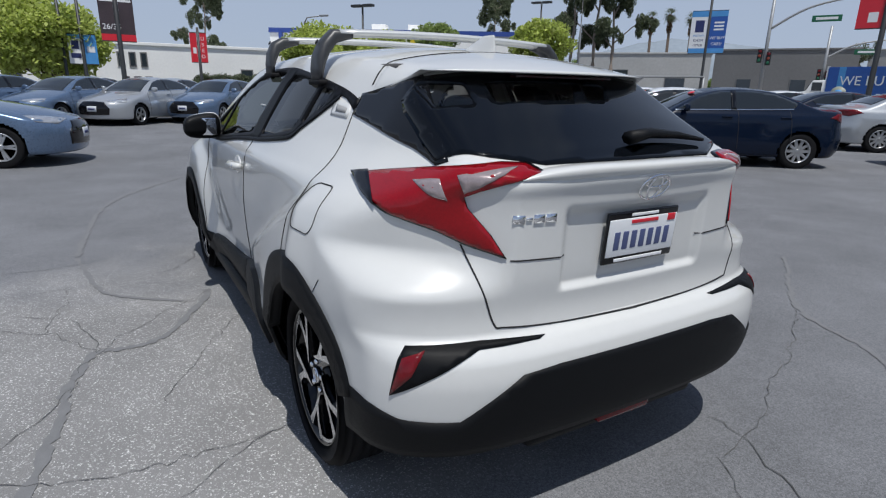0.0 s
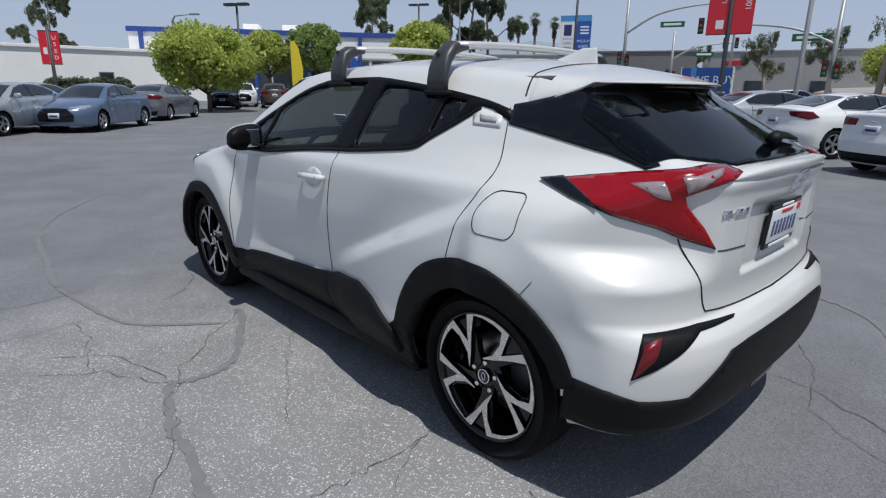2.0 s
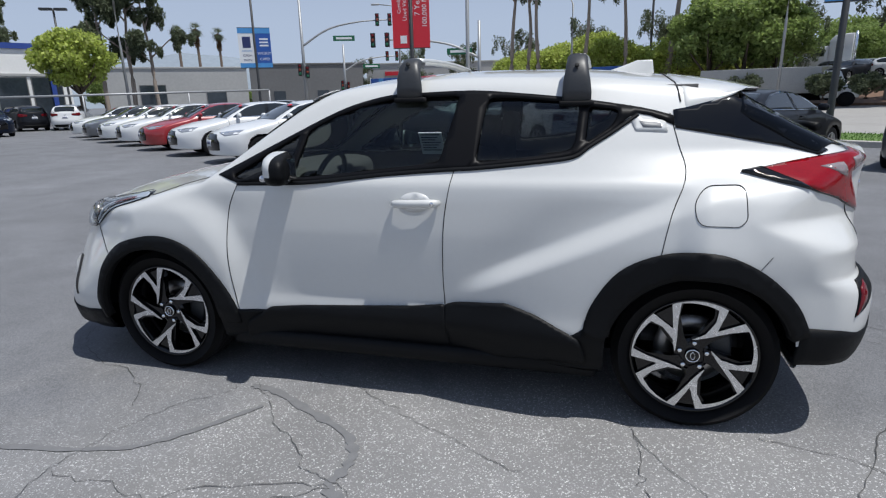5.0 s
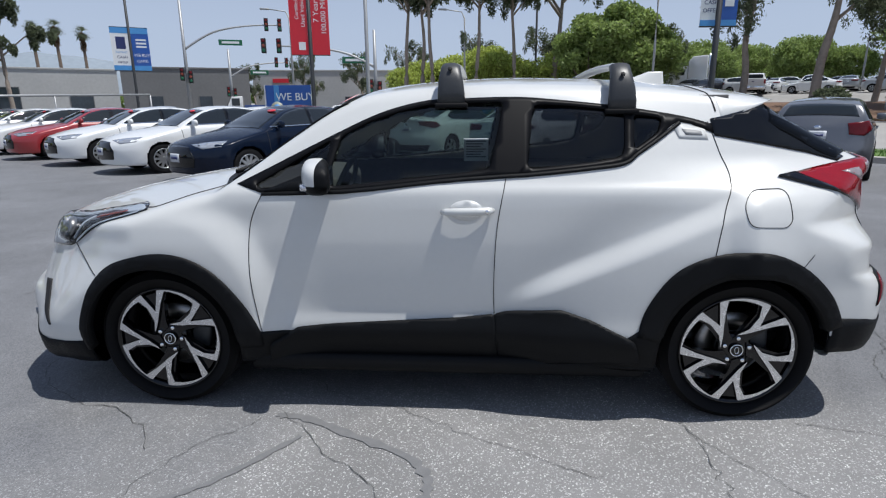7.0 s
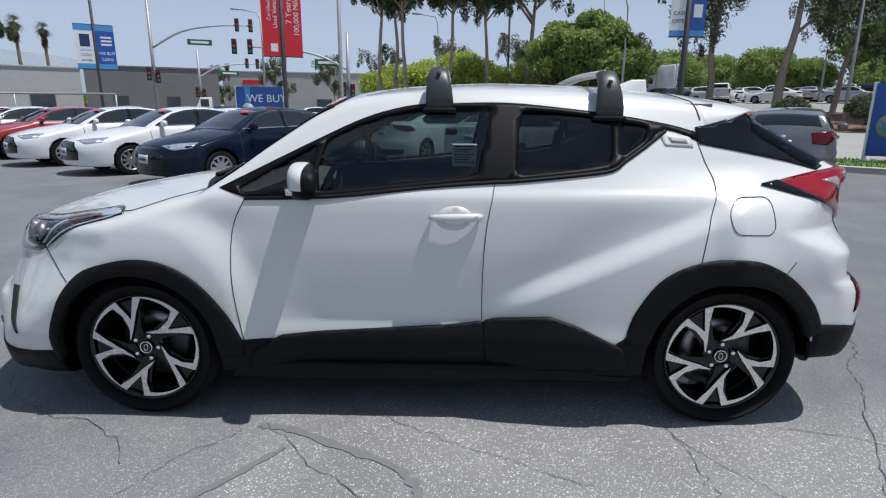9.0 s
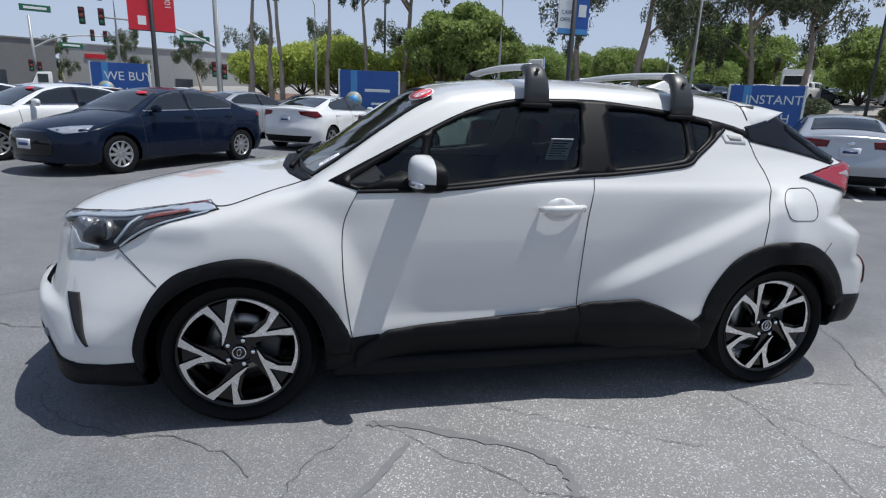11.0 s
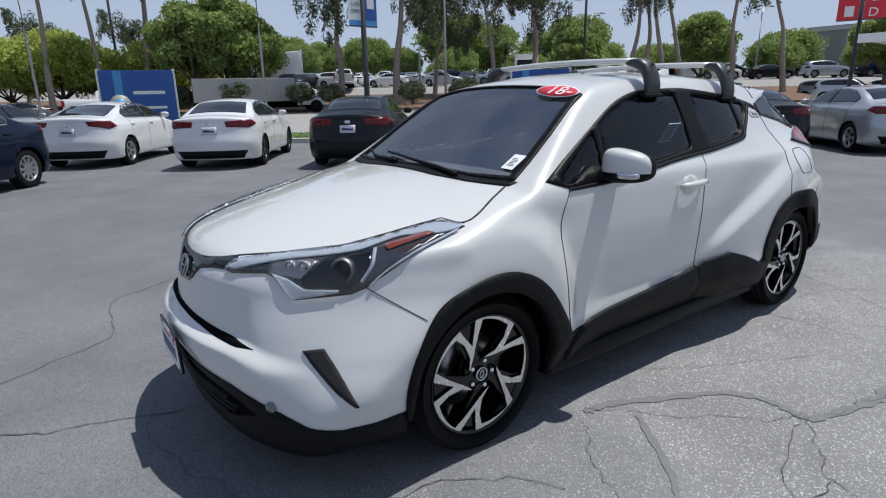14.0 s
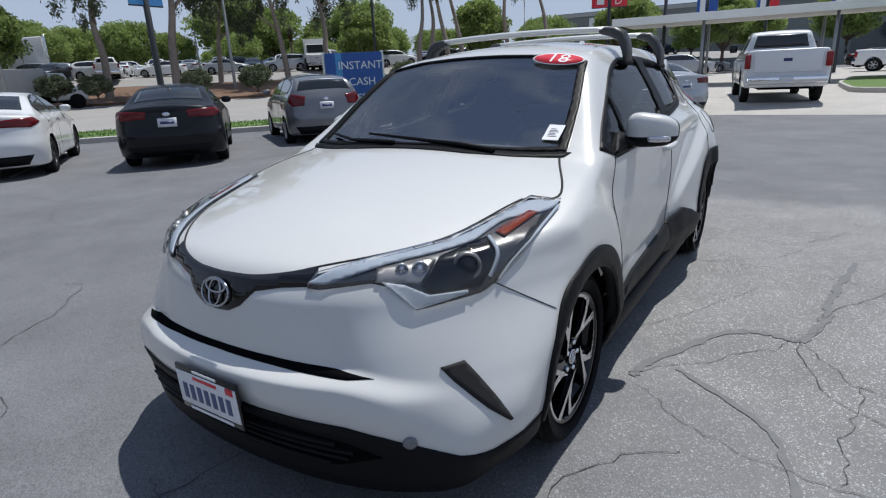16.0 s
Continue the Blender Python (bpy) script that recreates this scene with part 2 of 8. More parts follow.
def border_gap(pts, poly):
    """The distance of 2D points from the polygon's border."""
    pts, poly = np.asarray(pts, float), np.asarray(poly, float)
    best = np.full(len(pts), 1e9)
    for a, b in zip(poly, np.roll(poly, -1, 0)):
        ab = b - a
        t = np.clip(((pts - a) @ ab) / max(ab @ ab, 1e-12), 0, 1)
        best = np.minimum(best, np.linalg.norm(pts - a - t[:, None] * ab, axis=1))
    return best


def rounded(poly, r, n=4):
    """A closed 2D outline with its corners rounded by about r."""
    out, k = [], len(poly)
    for i in range(k):
        a, b, c = (np.asarray(poly[j % k], float) for j in (i - 1, i, i + 1))
        la, lc = np.linalg.norm(a - b), np.linalg.norm(c - b)
        d = min(r, la * 0.45, lc * 0.45)
        p, q = b + (a - b) / la * d, b + (c - b) / lc * d
        for s in np.linspace(0, 1, n):
            out.append(tuple((1 - s) ** 2 * p + 2 * s * (1 - s) * b + s * s * q))
    return out


def smooth_line(pts, n=8, closed=False):
    """A Catmull-Rom line through points of any dimension."""
    p = [np.asarray(q, float) for q in pts]
    k = len(p)
    out = []
    for i in range(k if closed else k - 1):
        a, b, c, d = (p[j % k] if closed else p[min(max(j, 0), k - 1)] for j in (i - 1, i, i + 1, i + 2))
        for s in np.linspace(0, 1, n, endpoint=False):
            out.append(0.5 * (2 * b + (c - a) * s + (2 * a - 5 * b + 4 * c - d) * s**2 + (3 * b - a - 3 * c + d) * s**3))
    if not closed:
        out.append(p[-1])
    return out


def axes_of(way):
    w = Vector(way).normalized()
    u = w.cross(Vector((0, 0, 1)))
    u = Vector((1, 0, 0)) if u.length < 1e-4 else u.normalized()
    return w, u, u.cross(w)


def flat(pts, way):
    if way[0] == "round":
        c = way[1]
        k = 1 if c > 0 else -1
        return [(math.atan2(p[1], k * (p[0] - c)) * 0.9, p[2]) for p in pts]
    _, u, v = axes_of(way)
    return [(u.dot(Vector(p)), v.dot(Vector(p))) for p in pts]


def inward(way, a):
    """The way in which a patch is laid on at the place a."""
    if way[0] == "round":
        k = 1 if way[1] > 0 else -1
        return Vector((-k * math.cos(a / 0.9), -math.sin(a / 0.9), 0))
    return Vector(way).normalized()


def cast(tree, a, b, way):
    w = inward(way, a)
    if way[0] == "round":
        start = Vector((way[1], 0, b)) - w * 6
    else:
        _, u, v = axes_of(way)
        start = u * a + v * b - w * 6
    p, n, _, _ = tree.ray_cast(start, w)
    if p is None:
        p, n, _, _ = tree.find_nearest(start + w * 5.0)
    return p, (n if n.dot(w) < 0 else -n)


def drape(shell, outline, way, off=0.003, thick=0.006, h=0.03, back=False, holes=(), lift=None):
    """A patch that lies on the shell: outline (3D points near it) seen along way, raised by off, its rim turned in by thick."""
    poly = flat(outline, way)
    fine = []
    for a, b in zip(poly, poly[1:] + poly[:1]):
        a, b = np.array(a), np.array(b)
        k = max(1, int(np.linalg.norm(b - a) / h))
        fine += [tuple(a + (b - a) * i / k) for i in range(k)]
    lo, hi = np.min(fine, 0), np.max(fine, 0)
    gx, gy = np.meshgrid(np.arange(lo[0], hi[0], h), np.arange(lo[1], hi[1], h))
    g = np.stack([gx.ravel(), gy.ravel()], -1)
    if len(g):
        g = g[inside(g, fine)]
    if len(g):
        g = g[border_gap(g, fine) > h * 0.45]
    cuts = []
    for hole in holes:
        p2, ring = flat(hole, way), []
        for a, b in zip(p2, p2[1:] + p2[:1]):
            a, b = np.array(a), np.array(b)
            k = max(1, int(np.linalg.norm(b - a) / h))
            ring += [tuple(a + (b - a) * i / k) for i in range(k)]
        cuts.append(ring)
        if len(g):
            g = g[~inside(g, ring) & (border_gap(g, ring) > h * 0.4)]
    pts = [Vector(p) for p in fine] + [Vector(p) for p in g.tolist()]
    k = len(fine)
    lines, at0 = [], len(pts)
    for ring in cuts:
        pts += [Vector(p) for p in ring]
        lines += [(at0 + i, at0 + (i + 1) % len(ring)) for i in range(len(ring))]
        at0 = len(pts)
    vs, _, fs, *_ = geometry.delaunay_2d_cdt(pts, lines, [list(range(k))], 1, 1e-6)
    if cuts and fs:
        mids = np.array([np.mean([vs[i] for i in f], 0) for f in fs])
        drop = np.zeros(len(fs), bool)
        for ring in cuts:
            drop |= inside(mids, ring)
        fs = [f for f, d in zip(fs, drop) if not d]
    bm = bmesh.new()
    hits = [cast(shell.tree, p[0], p[1], way) for p in vs]
    rise = [off] * len(vs)
    if lift:  # a pillow: raised by lift away from the rim
        gap = border_gap(np.array([(p[0], p[1]) for p in vs]), fine)
        rise = [off + lift[0] * float(step(g0, 0, lift[1])) for g0 in gap]
    top = [bm.verts.new(p + n * r) for (p, n), r in zip(hits, rise)]
    for f in fs:
        try:
            bm.faces.new([top[i] for i in f])
        except ValueError:
            pass
    bm.normal_update()
    if sum((f.normal.dot(inward(way, flat([f.calc_center_median()], way)[0][0])) * f.calc_area() for f in bm.faces), 0.0) > 0:
        bmesh.ops.reverse_faces(bm, faces=bm.faces)
    low = [bm.verts.new(p + n * (off - thick)) for p, n in hits]
    rim = [e for e in bm.edges if e.is_boundary]
    at = {v: i for i, v in enumerate(top)}
    tops = list(bm.faces)
    for e in rim:
        lp = e.link_loops[0]
        a, b = lp.vert, lp.link_loop_next.vert
        bm.faces.new((b, a, low[at[a]], low[at[b]]))
    if back:
        for f in tops:
            bm.faces.new([low[at[v]] for v in reversed(f.verts)])
    bmesh.ops.delete(bm, geom=[v for v in bm.verts if not v.link_faces], context="VERTS")
    return bm


def ribbon(shell, line, way, width, off=0.002, closed=False, thick=0.004):
    """A narrow strip on the shell along a line of 3D points seen along way; width may be one number or one for each point."""
    p2 = [np.array(p) for p in flat(line, way)]
    if not isinstance(width, (list, tuple)):  # short enough steps to follow the skin
        fine = []
        for a, b in zip(p2, p2[1:] + (p2[:1] if closed else [])):
            n = max(1, int(np.linalg.norm(b - a) / 0.02))
            fine += [a + (b - a) * i / n for i in range(n)]
        p2 = fine if closed else fine + [p2[-1]]
    k = len(p2)
    bm = bmesh.new()
    rows = []
    for i, p in enumerate(p2):
        a, b = (p2[i - 1], p2[(i + 1) % k]) if closed else (p2[max(i - 1, 0)], p2[min(i + 1, k - 1)])
        t = (b - a) / max(np.linalg.norm(b - a), 1e-9)
        nrm = np.array([-t[1], t[0]])
        wd = width[i] if isinstance(width, (list, tuple)) else width
        row = []
        for s, lift in ((-0.5, -thick), (-0.5, 0), (0, 0.0006), (0.5, 0), (0.5, -thick)):
            q = p + nrm * wd * s
            hit, n = cast(shell.tree, q[0], q[1], way)
            row.append(bm.verts.new(hit + n * (off + lift)))
        rows.append(row)
    for i in range(k if closed else k - 1):
        r, s = rows[i], rows[(i + 1) % k]
        for j in range(4):
            bm.faces.new((r[j], r[j + 1], s[j + 1], s[j]))
    bmesh.ops.recalc_face_normals(bm, faces=bm.faces)
    bm.normal_update()
    if sum((f.normal.dot(inward(way, flat([f.calc_center_median()], way)[0][0])) * f.calc_area() for f in bm.faces), 0.0) > 0:
        bmesh.ops.reverse_faces(bm, faces=bm.faces)
    return bm


def mirror_y(pts):
    return [(p[0], -p[1], p[2]) for p in pts]


def box(bm, lo, hi, bevel=0.0, m=None):
    r = bmesh.ops.create_cube(bm, size=1)
    c = [(a + b) / 2 for a, b in zip(lo, hi)]
    s = [b - a for a, b in zip(lo, hi)]
    mm = Matrix.Translation(c) @ Matrix.Diagonal((*s, 1))
    bmesh.ops.transform(bm, matrix=(m @ mm) if m else mm, verts=r["verts"])
    if bevel:
        es = list({e for v in r["verts"] for e in v.link_edges})
        bmesh.ops.bevel(bm, geom=es, offset=bevel, segments=2, affect="EDGES", profile=0.6)
    return bm


def boxed(lo, hi, bevel=0.0, m=None):
    return box(bmesh.new(), lo, hi, bevel, m)


def lathe(profile, axis="y", n=48, m=None, bm=None, caps=True):
    """Turns rows of (radius, along) round an axis."""
    bm = bm or bmesh.new()
    rings = []
    for r, a in profile:
        ring = []
        for i in range(n):
            t = 2 * math.pi * i / n
            c, s = r * math.cos(t), r * math.sin(t)
            p = {"y": (c, a, s), "z": (c, s, a), "x": (a, c, s)}[axis]
            ring.append(bm.verts.new(m @ Vector(p) if m else p))
        rings.append(ring)
    for a, b in zip(rings, rings[1:]):
        for i in range(n):
            bm.faces.new((a[i], a[(i + 1) % n], b[(i + 1) % n], b[i]))
    for ring in (rings[0], rings[-1]):
        if caps and profile[0 if ring is rings[0] else -1][0] > 1e-4:
            bm.faces.new(ring)
    bmesh.ops.recalc_face_normals(bm, faces=bm.faces)
    return bm


def tube(points, radius, n=8, bm=None, squash=1.0):
    """A swept tube along points; radius one number or one for each."""
    bm = bm or bmesh.new()
    pts = [Vector(p) for p in points]
    rings = []
    up = Vector((0, 0, 1))
    for i, p in enumerate(pts):
        d = (pts[min(i + 1, len(pts) - 1)] - pts[max(i - 1, 0)]).normalized()
        u = d.cross(up)
        u = d.cross(Vector((1, 0, 0))).normalized() if u.length < 0.05 else u.normalized()
        v = u.cross(d)
        r = radius[i] if isinstance(radius, (list, tuple)) else radius
        rings.append([bm.verts.new(p + u * r * math.cos(2 * math.pi * j / n) + v * r * squash * math.sin(2 * math.pi * j / n)) for j in range(n)])
    for a, b in zip(rings, rings[1:]):
        for j in range(n):
            bm.faces.new((a[j], a[(j + 1) % n], b[(j + 1) % n], b[j]))
    bm.faces.new(rings[0])
    bm.faces.new(rings[-1])
    bmesh.ops.recalc_face_normals(bm, faces=bm.faces)
    return bm


def prism(outline, depth, m=None, bevel=0.0, bm=None):
    """A flat outline (x, z) made solid from y = 0 to y = depth."""
    bm = bm or bmesh.new()
    a = [bm.verts.new((x, 0, z)) for x, z in outline]
    f = bm.faces.new(a)
    r = bmesh.ops.extrude_face_region(bm, geom=[f])
    vs = [v for v in r["geom"] if isinstance(v, bmesh.types.BMVert)]
    bmesh.ops.translate(bm, vec=(0, depth, 0), verts=vs)
    bmesh.ops.recalc_face_normals(bm, faces=bm.faces)
    if bevel:
        bmesh.ops.bevel(bm, geom=list(bm.edges), offset=bevel, segments=2, affect="EDGES", profile=0.6)
    if m:
        bmesh.ops.transform(bm, matrix=m, verts=bm.verts)
    return bm

# ---- ground ----
def asphalt():
    m = material("weathered_asphalt", (0.15, 0.15, 0.155), 0.85)
    n, l = m.node_tree.nodes, m.node_tree.links
    p = n["Principled BSDF"]
    tc = n.new("ShaderNodeTexCoord")

    def noise_tex(scale, detail=4, rough=0.55):
        t = n.new("ShaderNodeTexNoise")
        t.inputs["Scale"].default_value, t.inputs["Detail"].default_value, t.inputs["Roughness"].default_value = scale, detail, rough
        l.new(tc.outputs["Object"], t.inputs["Vector"])
        return t

    def ramp(src, a, b, lo, hi):
        r = n.new("ShaderNodeMapRange")
        r.inputs["From Min"].default_value, r.inputs["From Max"].default_value = a, b
        r.inputs["To Min"].default_value, r.inputs["To Max"].default_value = lo, hi
        l.new(src, r.inputs["Value"])
        return r.outputs[0]

    def times(a, b):
        k = n.new("ShaderNodeMath")
        k.operation = "MULTIPLY"
        l.new(a, k.inputs[0])
        l.new(b, k.inputs[1])
        return k.outputs[0]

    # where traffic has worn the binder off: a pale patch beside the car, ragged at its edge
    mp, ln, ad = n.new("ShaderNodeMapping"), n.new("ShaderNodeVectorMath"), n.new("ShaderNodeMath")
    mp.inputs["Location"].default_value = (-0.38, 0.92, 0)
    mp.inputs["Scale"].default_value = (0.35, 0.52, 0)
    ln.operation, ad.operation = "LENGTH", "ADD"
    l.new(tc.outputs["Object"], mp.inputs["Vector"])
    l.new(mp.outputs[0], ln.inputs[0])
    l.new(ln.outputs["Value"], ad.inputs[0])
    l.new(ramp(noise_tex(0.7, 5).outputs["Fac"], 0.3, 0.7, -0.35, 0.35), ad.inputs[1])
    worn = ramp(ad.outputs[0], 0.65, 1.05, 1, 0)
    stones = n.new("ShaderNodeTexVoronoi")
    stones.inputs["Scale"].default_value = 190
    l.new(tc.outputs["Object"], stones.inputs["Vector"])
    grain = ramp(stones.outputs["Color"], 0.72, 1.0, 0.84, 3.0)
    fine = ramp(noise_tex(300, 2).outputs["Fac"], 0.3, 0.7, 0.78, 1.22)
    stain = ramp(noise_tex(0.9, 7, 0.68).outputs["Fac"], 0.3, 0.7, 0.76, 1.16)
    wide = ramp(noise_tex(0.09, 4).outputs["Fac"], 0.3, 0.7, 0.88, 1.1)
    speck = n.new("ShaderNodeMix")
    l.new(worn, speck.inputs[0])
    l.new(ramp(stones.outputs["Color"], 0.2, 0.9, 0.72, 1.30), speck.inputs[2])
    l.new(grain, speck.inputs[3])
    lum = times(times(speck.outputs[0], fine), times(stain, wide))
    col = n.new("ShaderNodeMix")
    col.data_type = "RGBA"
    col.blend_type = "MULTIPLY"
    col.inputs[0].default_value = 1
    base = n.new("ShaderNodeMix")
    base.data_type = "RGBA"
    base.inputs[6].default_value = (0.155, 0.159, 0.169, 1)
    base.inputs[7].default_value = (0.242, 0.241, 0.240, 1)
    l.new(worn, base.inputs[0])
    l.new(base.outputs[2], col.inputs[6])
    l.new(lum, col.inputs[7])
    l.new(col.outputs[2], p.inputs["Base Color"])
    bp = n.new("ShaderNodeBump")
    bp.inputs["Strength"].default_value, bp.inputs["Distance"].default_value = 0.5, 0.004
    l.new(times(stones.outputs["Distance"], worn), bp.inputs["Height"])
    l.new(bp.outputs[0], p.inputs["Normal"])
    return m


ASPHALT = asphalt()
bm = bmesh.new()
bmesh.ops.create_grid(bm, x_segments=40, y_segments=40, size=1500)
ground = part("ground", bm, ASPHALT, smooth=False)
tagged(ground, "weathered grey asphalt of a large car lot", "ground", kind="structure")

# ---- the white crossover ----
def valley(x, z, p, q, depth, rise, above, below):
    """A crease from p to q in the flank: hollow on its upper side, swelling out below it."""
    t = np.subtract(q, p)
    length = np.hypot(*t)
    t = t / length
    along = (x - p[0]) * t[0] + (z - p[1]) * t[1]
    d = ((x - p[0]) * t[1] - (z - p[1]) * t[0]) * (1 if t[0] > 0 else -1)
    fade = step(along, -0.25, 0.12) * (1 - step(along, length - 0.05, length + 0.22))
    hollow = np.exp(-((np.minimum(d, 0) / above) ** 2)) * (1 - step(d, 0, below))
    return fade * (-depth * hollow + rise * step(d, 0, below))


def hero_extra(x, z):
    """Sculpting of the flanks: hollow doors, broad haunches, slim nose and tail."""
    far = np.hypot(x - 1.32, z - 0.40)
    s = valley(x, z, (0.26, 0.60), (1.20, 1.02), 0.015, 0.031, 0.14, 0.095) * (1 - step(far, 0.80, 1.1)) * step(z, 1.16, 1.0)
    # behind the crease the haunch holds its width above the arch
    s = s + 0.034 * step(x, 1.2, 1.34) * (1 - step(np.hypot((x - 1.34) * 0.9, z - 0.5), 0.42, 0.60))
    # front fender swell, ending in a crease behind the wheel
    s = s + 0.032 * (1 - step(np.hypot(x + 1.36, z - 0.46), 0.47, 0.64)) * step(z, 1.06, 0.88)
    s = s - 0.008 * np.exp(-(((x + 0.80 - 0.42 * (0.72 - z)) / 0.10) ** 2)) * step(z, 0.46, 0.60) * step(z, 1.02, 0.88)
    # door hollow above the sill, sill swelling out below
    lean = np.clip((0.82 - z) / 0.34, 0, 1)
    s = s - 0.026 * np.exp(-(((x + 0.17) / 0.78) ** 4)) * lean**1.3
    s = s + 0.016 * np.exp(-(((x - 0.03) / 0.9) ** 4) - ((z - 0.40) / 0.06) ** 2)
    # the cabin tapers in plan to the tail
    s = s - step(z, 0.98, 1.2) * (0.115 * step(x, 0.55, 1.75) + 0.015 * step(x, -0.2, -0.9))
    # the body narrows at the nose above the fenders
    s = s - 0.06 * step(x, -1.3, -2.0) * step(z, 0.7, 0.95)
    # the tail above the bumper draws in; the bumper corners stay full
    s = s - 0.075 * step(x, 1.42, 1.95) * step(z, 0.70, 1.05)
    s = s - 0.060 * step(x, 1.40, 1.85) * step(z, 0.92, 0.62)
    s = s - 0.018 * step(x, -1.55, -1.9) * step(z, 0.80, 0.60)
    return s


def hero_tail(y, z):
    """The hollow round the number plate, and the corners turning away below the tail's lip."""
    turn = -0.55 * np.maximum(np.sqrt((y - 0.47) ** 2 + 0.0009) + y - 0.50, 0) / 2 * step(z, 0.80, 0.93) * (1 - step(z, 1.12, 1.22))
    return turn - 0.020 * (1 - step(y, 0.29, 0.325)) * step(z, 0.79, 0.82) * (1 - step(z, 1.02, 1.06))


def hero_nose(y, z):
    """Full cheeks outside the slot, and the bumper's lower band standing proud under it."""
    cheek = -0.040 * step(y, 0.40, 0.66) * step(z, 0.30, 0.50) * (1 - step(z, 0.62, 0.86))
    line = 0.598 - 0.22 * np.maximum(np.sqrt((y - 0.50) ** 2 + 0.002) + y - 0.52, 0) / 2
    deep = 0.062 - 0.020 * step(y, 0.40, 0.62) - 0.042 * step(y, 0.62, 0.80)
    return cheek - deep * (1 - step(z, line - 0.046, line)) * step(z, 0.32, 0.52)


hero_shell = Shell(
    top=[(-2.4, 0.60), (-2.28, 0.76), (-2.20, 0.835), (-2.05, 0.905), (-1.8, 0.975), (-1.5, 1.035), (-1.2, 1.08), (-1.06, 1.098), (-0.95, 1.155), (-0.7, 1.325), (-0.48, 1.46), (-0.36, 1.505), (-0.1, 1.538), (0.3, 1.556), (0.8, 1.545), (1.2, 1.508), (1.42, 1.475), (1.5, 1.43), (1.7, 1.315), (1.9, 1.205), (1.98, 1.17), (2.2, 1.15)],
    half=[(0.1, 0.74), (0.2, 0.81), (0.3, 0.845), (0.42, 0.868), (0.6, 0.868), (0.8, 0.864), (0.95, 0.855), (1.03, 0.846), (1.05, 0.839), (1.085, 0.815), (1.2, 0.752), (1.32, 0.68), (1.44, 0.60), (1.6, 0.48)],
    nose=[(0.1, -2.16), (0.2, -2.232), (0.34, -2.238), (0.50, -2.238), (0.66, -2.227), (0.76, -2.212), (0.84, -2.188), (0.92, -2.184), (1.2, -2.15)],
    tail=[(0.1, 1.90), (0.25, 1.98), (0.33, 2.03), (0.45, 2.065), (0.56, 2.072), (0.63, 2.06), (0.67, 2.03), (0.70, 1.995), (0.75, 1.990), (0.85, 2.000), (1.0, 2.008), (1.08, 2.016), (1.125, 2.032), (1.15, 2.038), (1.4, 2.05)],
    crown=[(-2.2, 0.25), (-1.5, 0.17), (-1.0, 0.10), (-0.6, 0.12), (0.0, 0.17), (1.2, 0.2), (1.6, 0.2), (2.0, 0.12)],
    nose_plan=(0.30, 0.50), nose_box=[(0.15, 0.60), (0.32, 0.52), (0.54, 0.86), (0.76, 1.21), (1.0, 1.25)],
    tail_plan=(0.20, 0.12), tail_extra=hero_tail, nose_extra=hero_nose, tail_flat=[(0.3, 1), (0.7, 1), (0.95, 0.55), (1.1, 0.2), (1.3, 0)],
    bottom=[(-2.4, 0.17), (-1.8, 0.19), (-1.0, 0.21), (1.0, 0.22), (1.5, 0.25), (1.78, 0.315), (2.1, 0.32)], flare=0.028, rad=0.335, edge=0.04, spine=(-1.35, 1.3, 0.70), extra=hero_extra,
).build(220, 480, 150)
WHEEL_X, WHEEL_R = 1.32, 0.335
hero = thing("crossover_car", "pearl white compact crossover with black cladding and roof bars", "car")


# ---- hero outlines ----
# windows, cladding, gaps and lamps of the left side; flank ones as (x, z)
dlo = [(-0.931, 1.075), (-0.701, 1.19), (-0.484, 1.296), (-0.347, 1.36), (-0.226, 1.403), (-0.075, 1.435), (0.073, 1.442), (0.329, 1.446), (0.561, 1.427), (0.813, 1.398), (1.067, 1.356), (1.198, 1.321), (1.203, 1.281), (1.053, 1.332), (0.947, 1.26), (0.858, 1.205), (0.793, 1.163), (0.647, 1.143), (0.384, 1.117), (0.262, 1.11), (-0.024, 1.089), (-0.423, 1.049), (-0.812, 1.038)]
glass_tri = [(-0.851, 1.071), (-0.513, 1.266), (-0.55, 1.067), (-0.813, 1.055)]
glass_f = [(-0.472, 1.279), (-0.345, 1.343), (-0.217, 1.385), (-0.074, 1.417), (0.073, 1.424), (0.269, 1.426), (0.207, 1.138), (-0.024, 1.11), (-0.425, 1.07), (-0.524, 1.065)]
glass_r = [(0.401, 1.415), (0.56, 1.407), (0.811, 1.38), (0.795, 1.189), (0.648, 1.164), (0.369, 1.136)]
glass_q = [(0.849, 1.368), (0.978, 1.35), (0.956, 1.289), (0.838, 1.213)]
sill_f = [(-0.819, 0.331), (-0.681, 0.413), (-0.494, 0.429), (0.074, 0.465), (0.234, 0.485), (0.255, 0.249), (-0.837, 0.22)]
sill_r = [(0.234, 0.485), (0.291, 0.502), (0.526, 0.525), (0.658, 0.485), (0.851, 0.396), (0.886, 0.293), (0.255, 0.24)]
arch_f = [(-1.717, 0.406), (-1.673, 0.538), (-1.606, 0.644), (-1.517, 0.718), (-1.378, 0.763), (-1.254, 0.772), (-1.135, 0.744), (-1.024, 0.673), (-0.919, 0.544), (-0.851, 0.413), (-0.847, 0.324)]
arch_r = [(0.859, 0.418), (0.89, 0.546), (0.978, 0.687), (1.088, 0.763), (1.237, 0.803), (1.385, 0.801), (1.543, 0.727), (1.671, 0.604), (1.737, 0.472)]
fuel = [(1.268, 0.989), (1.314, 1.054), (1.458, 1.058), (1.463, 0.934), (1.437, 0.907), (1.286, 0.911)]
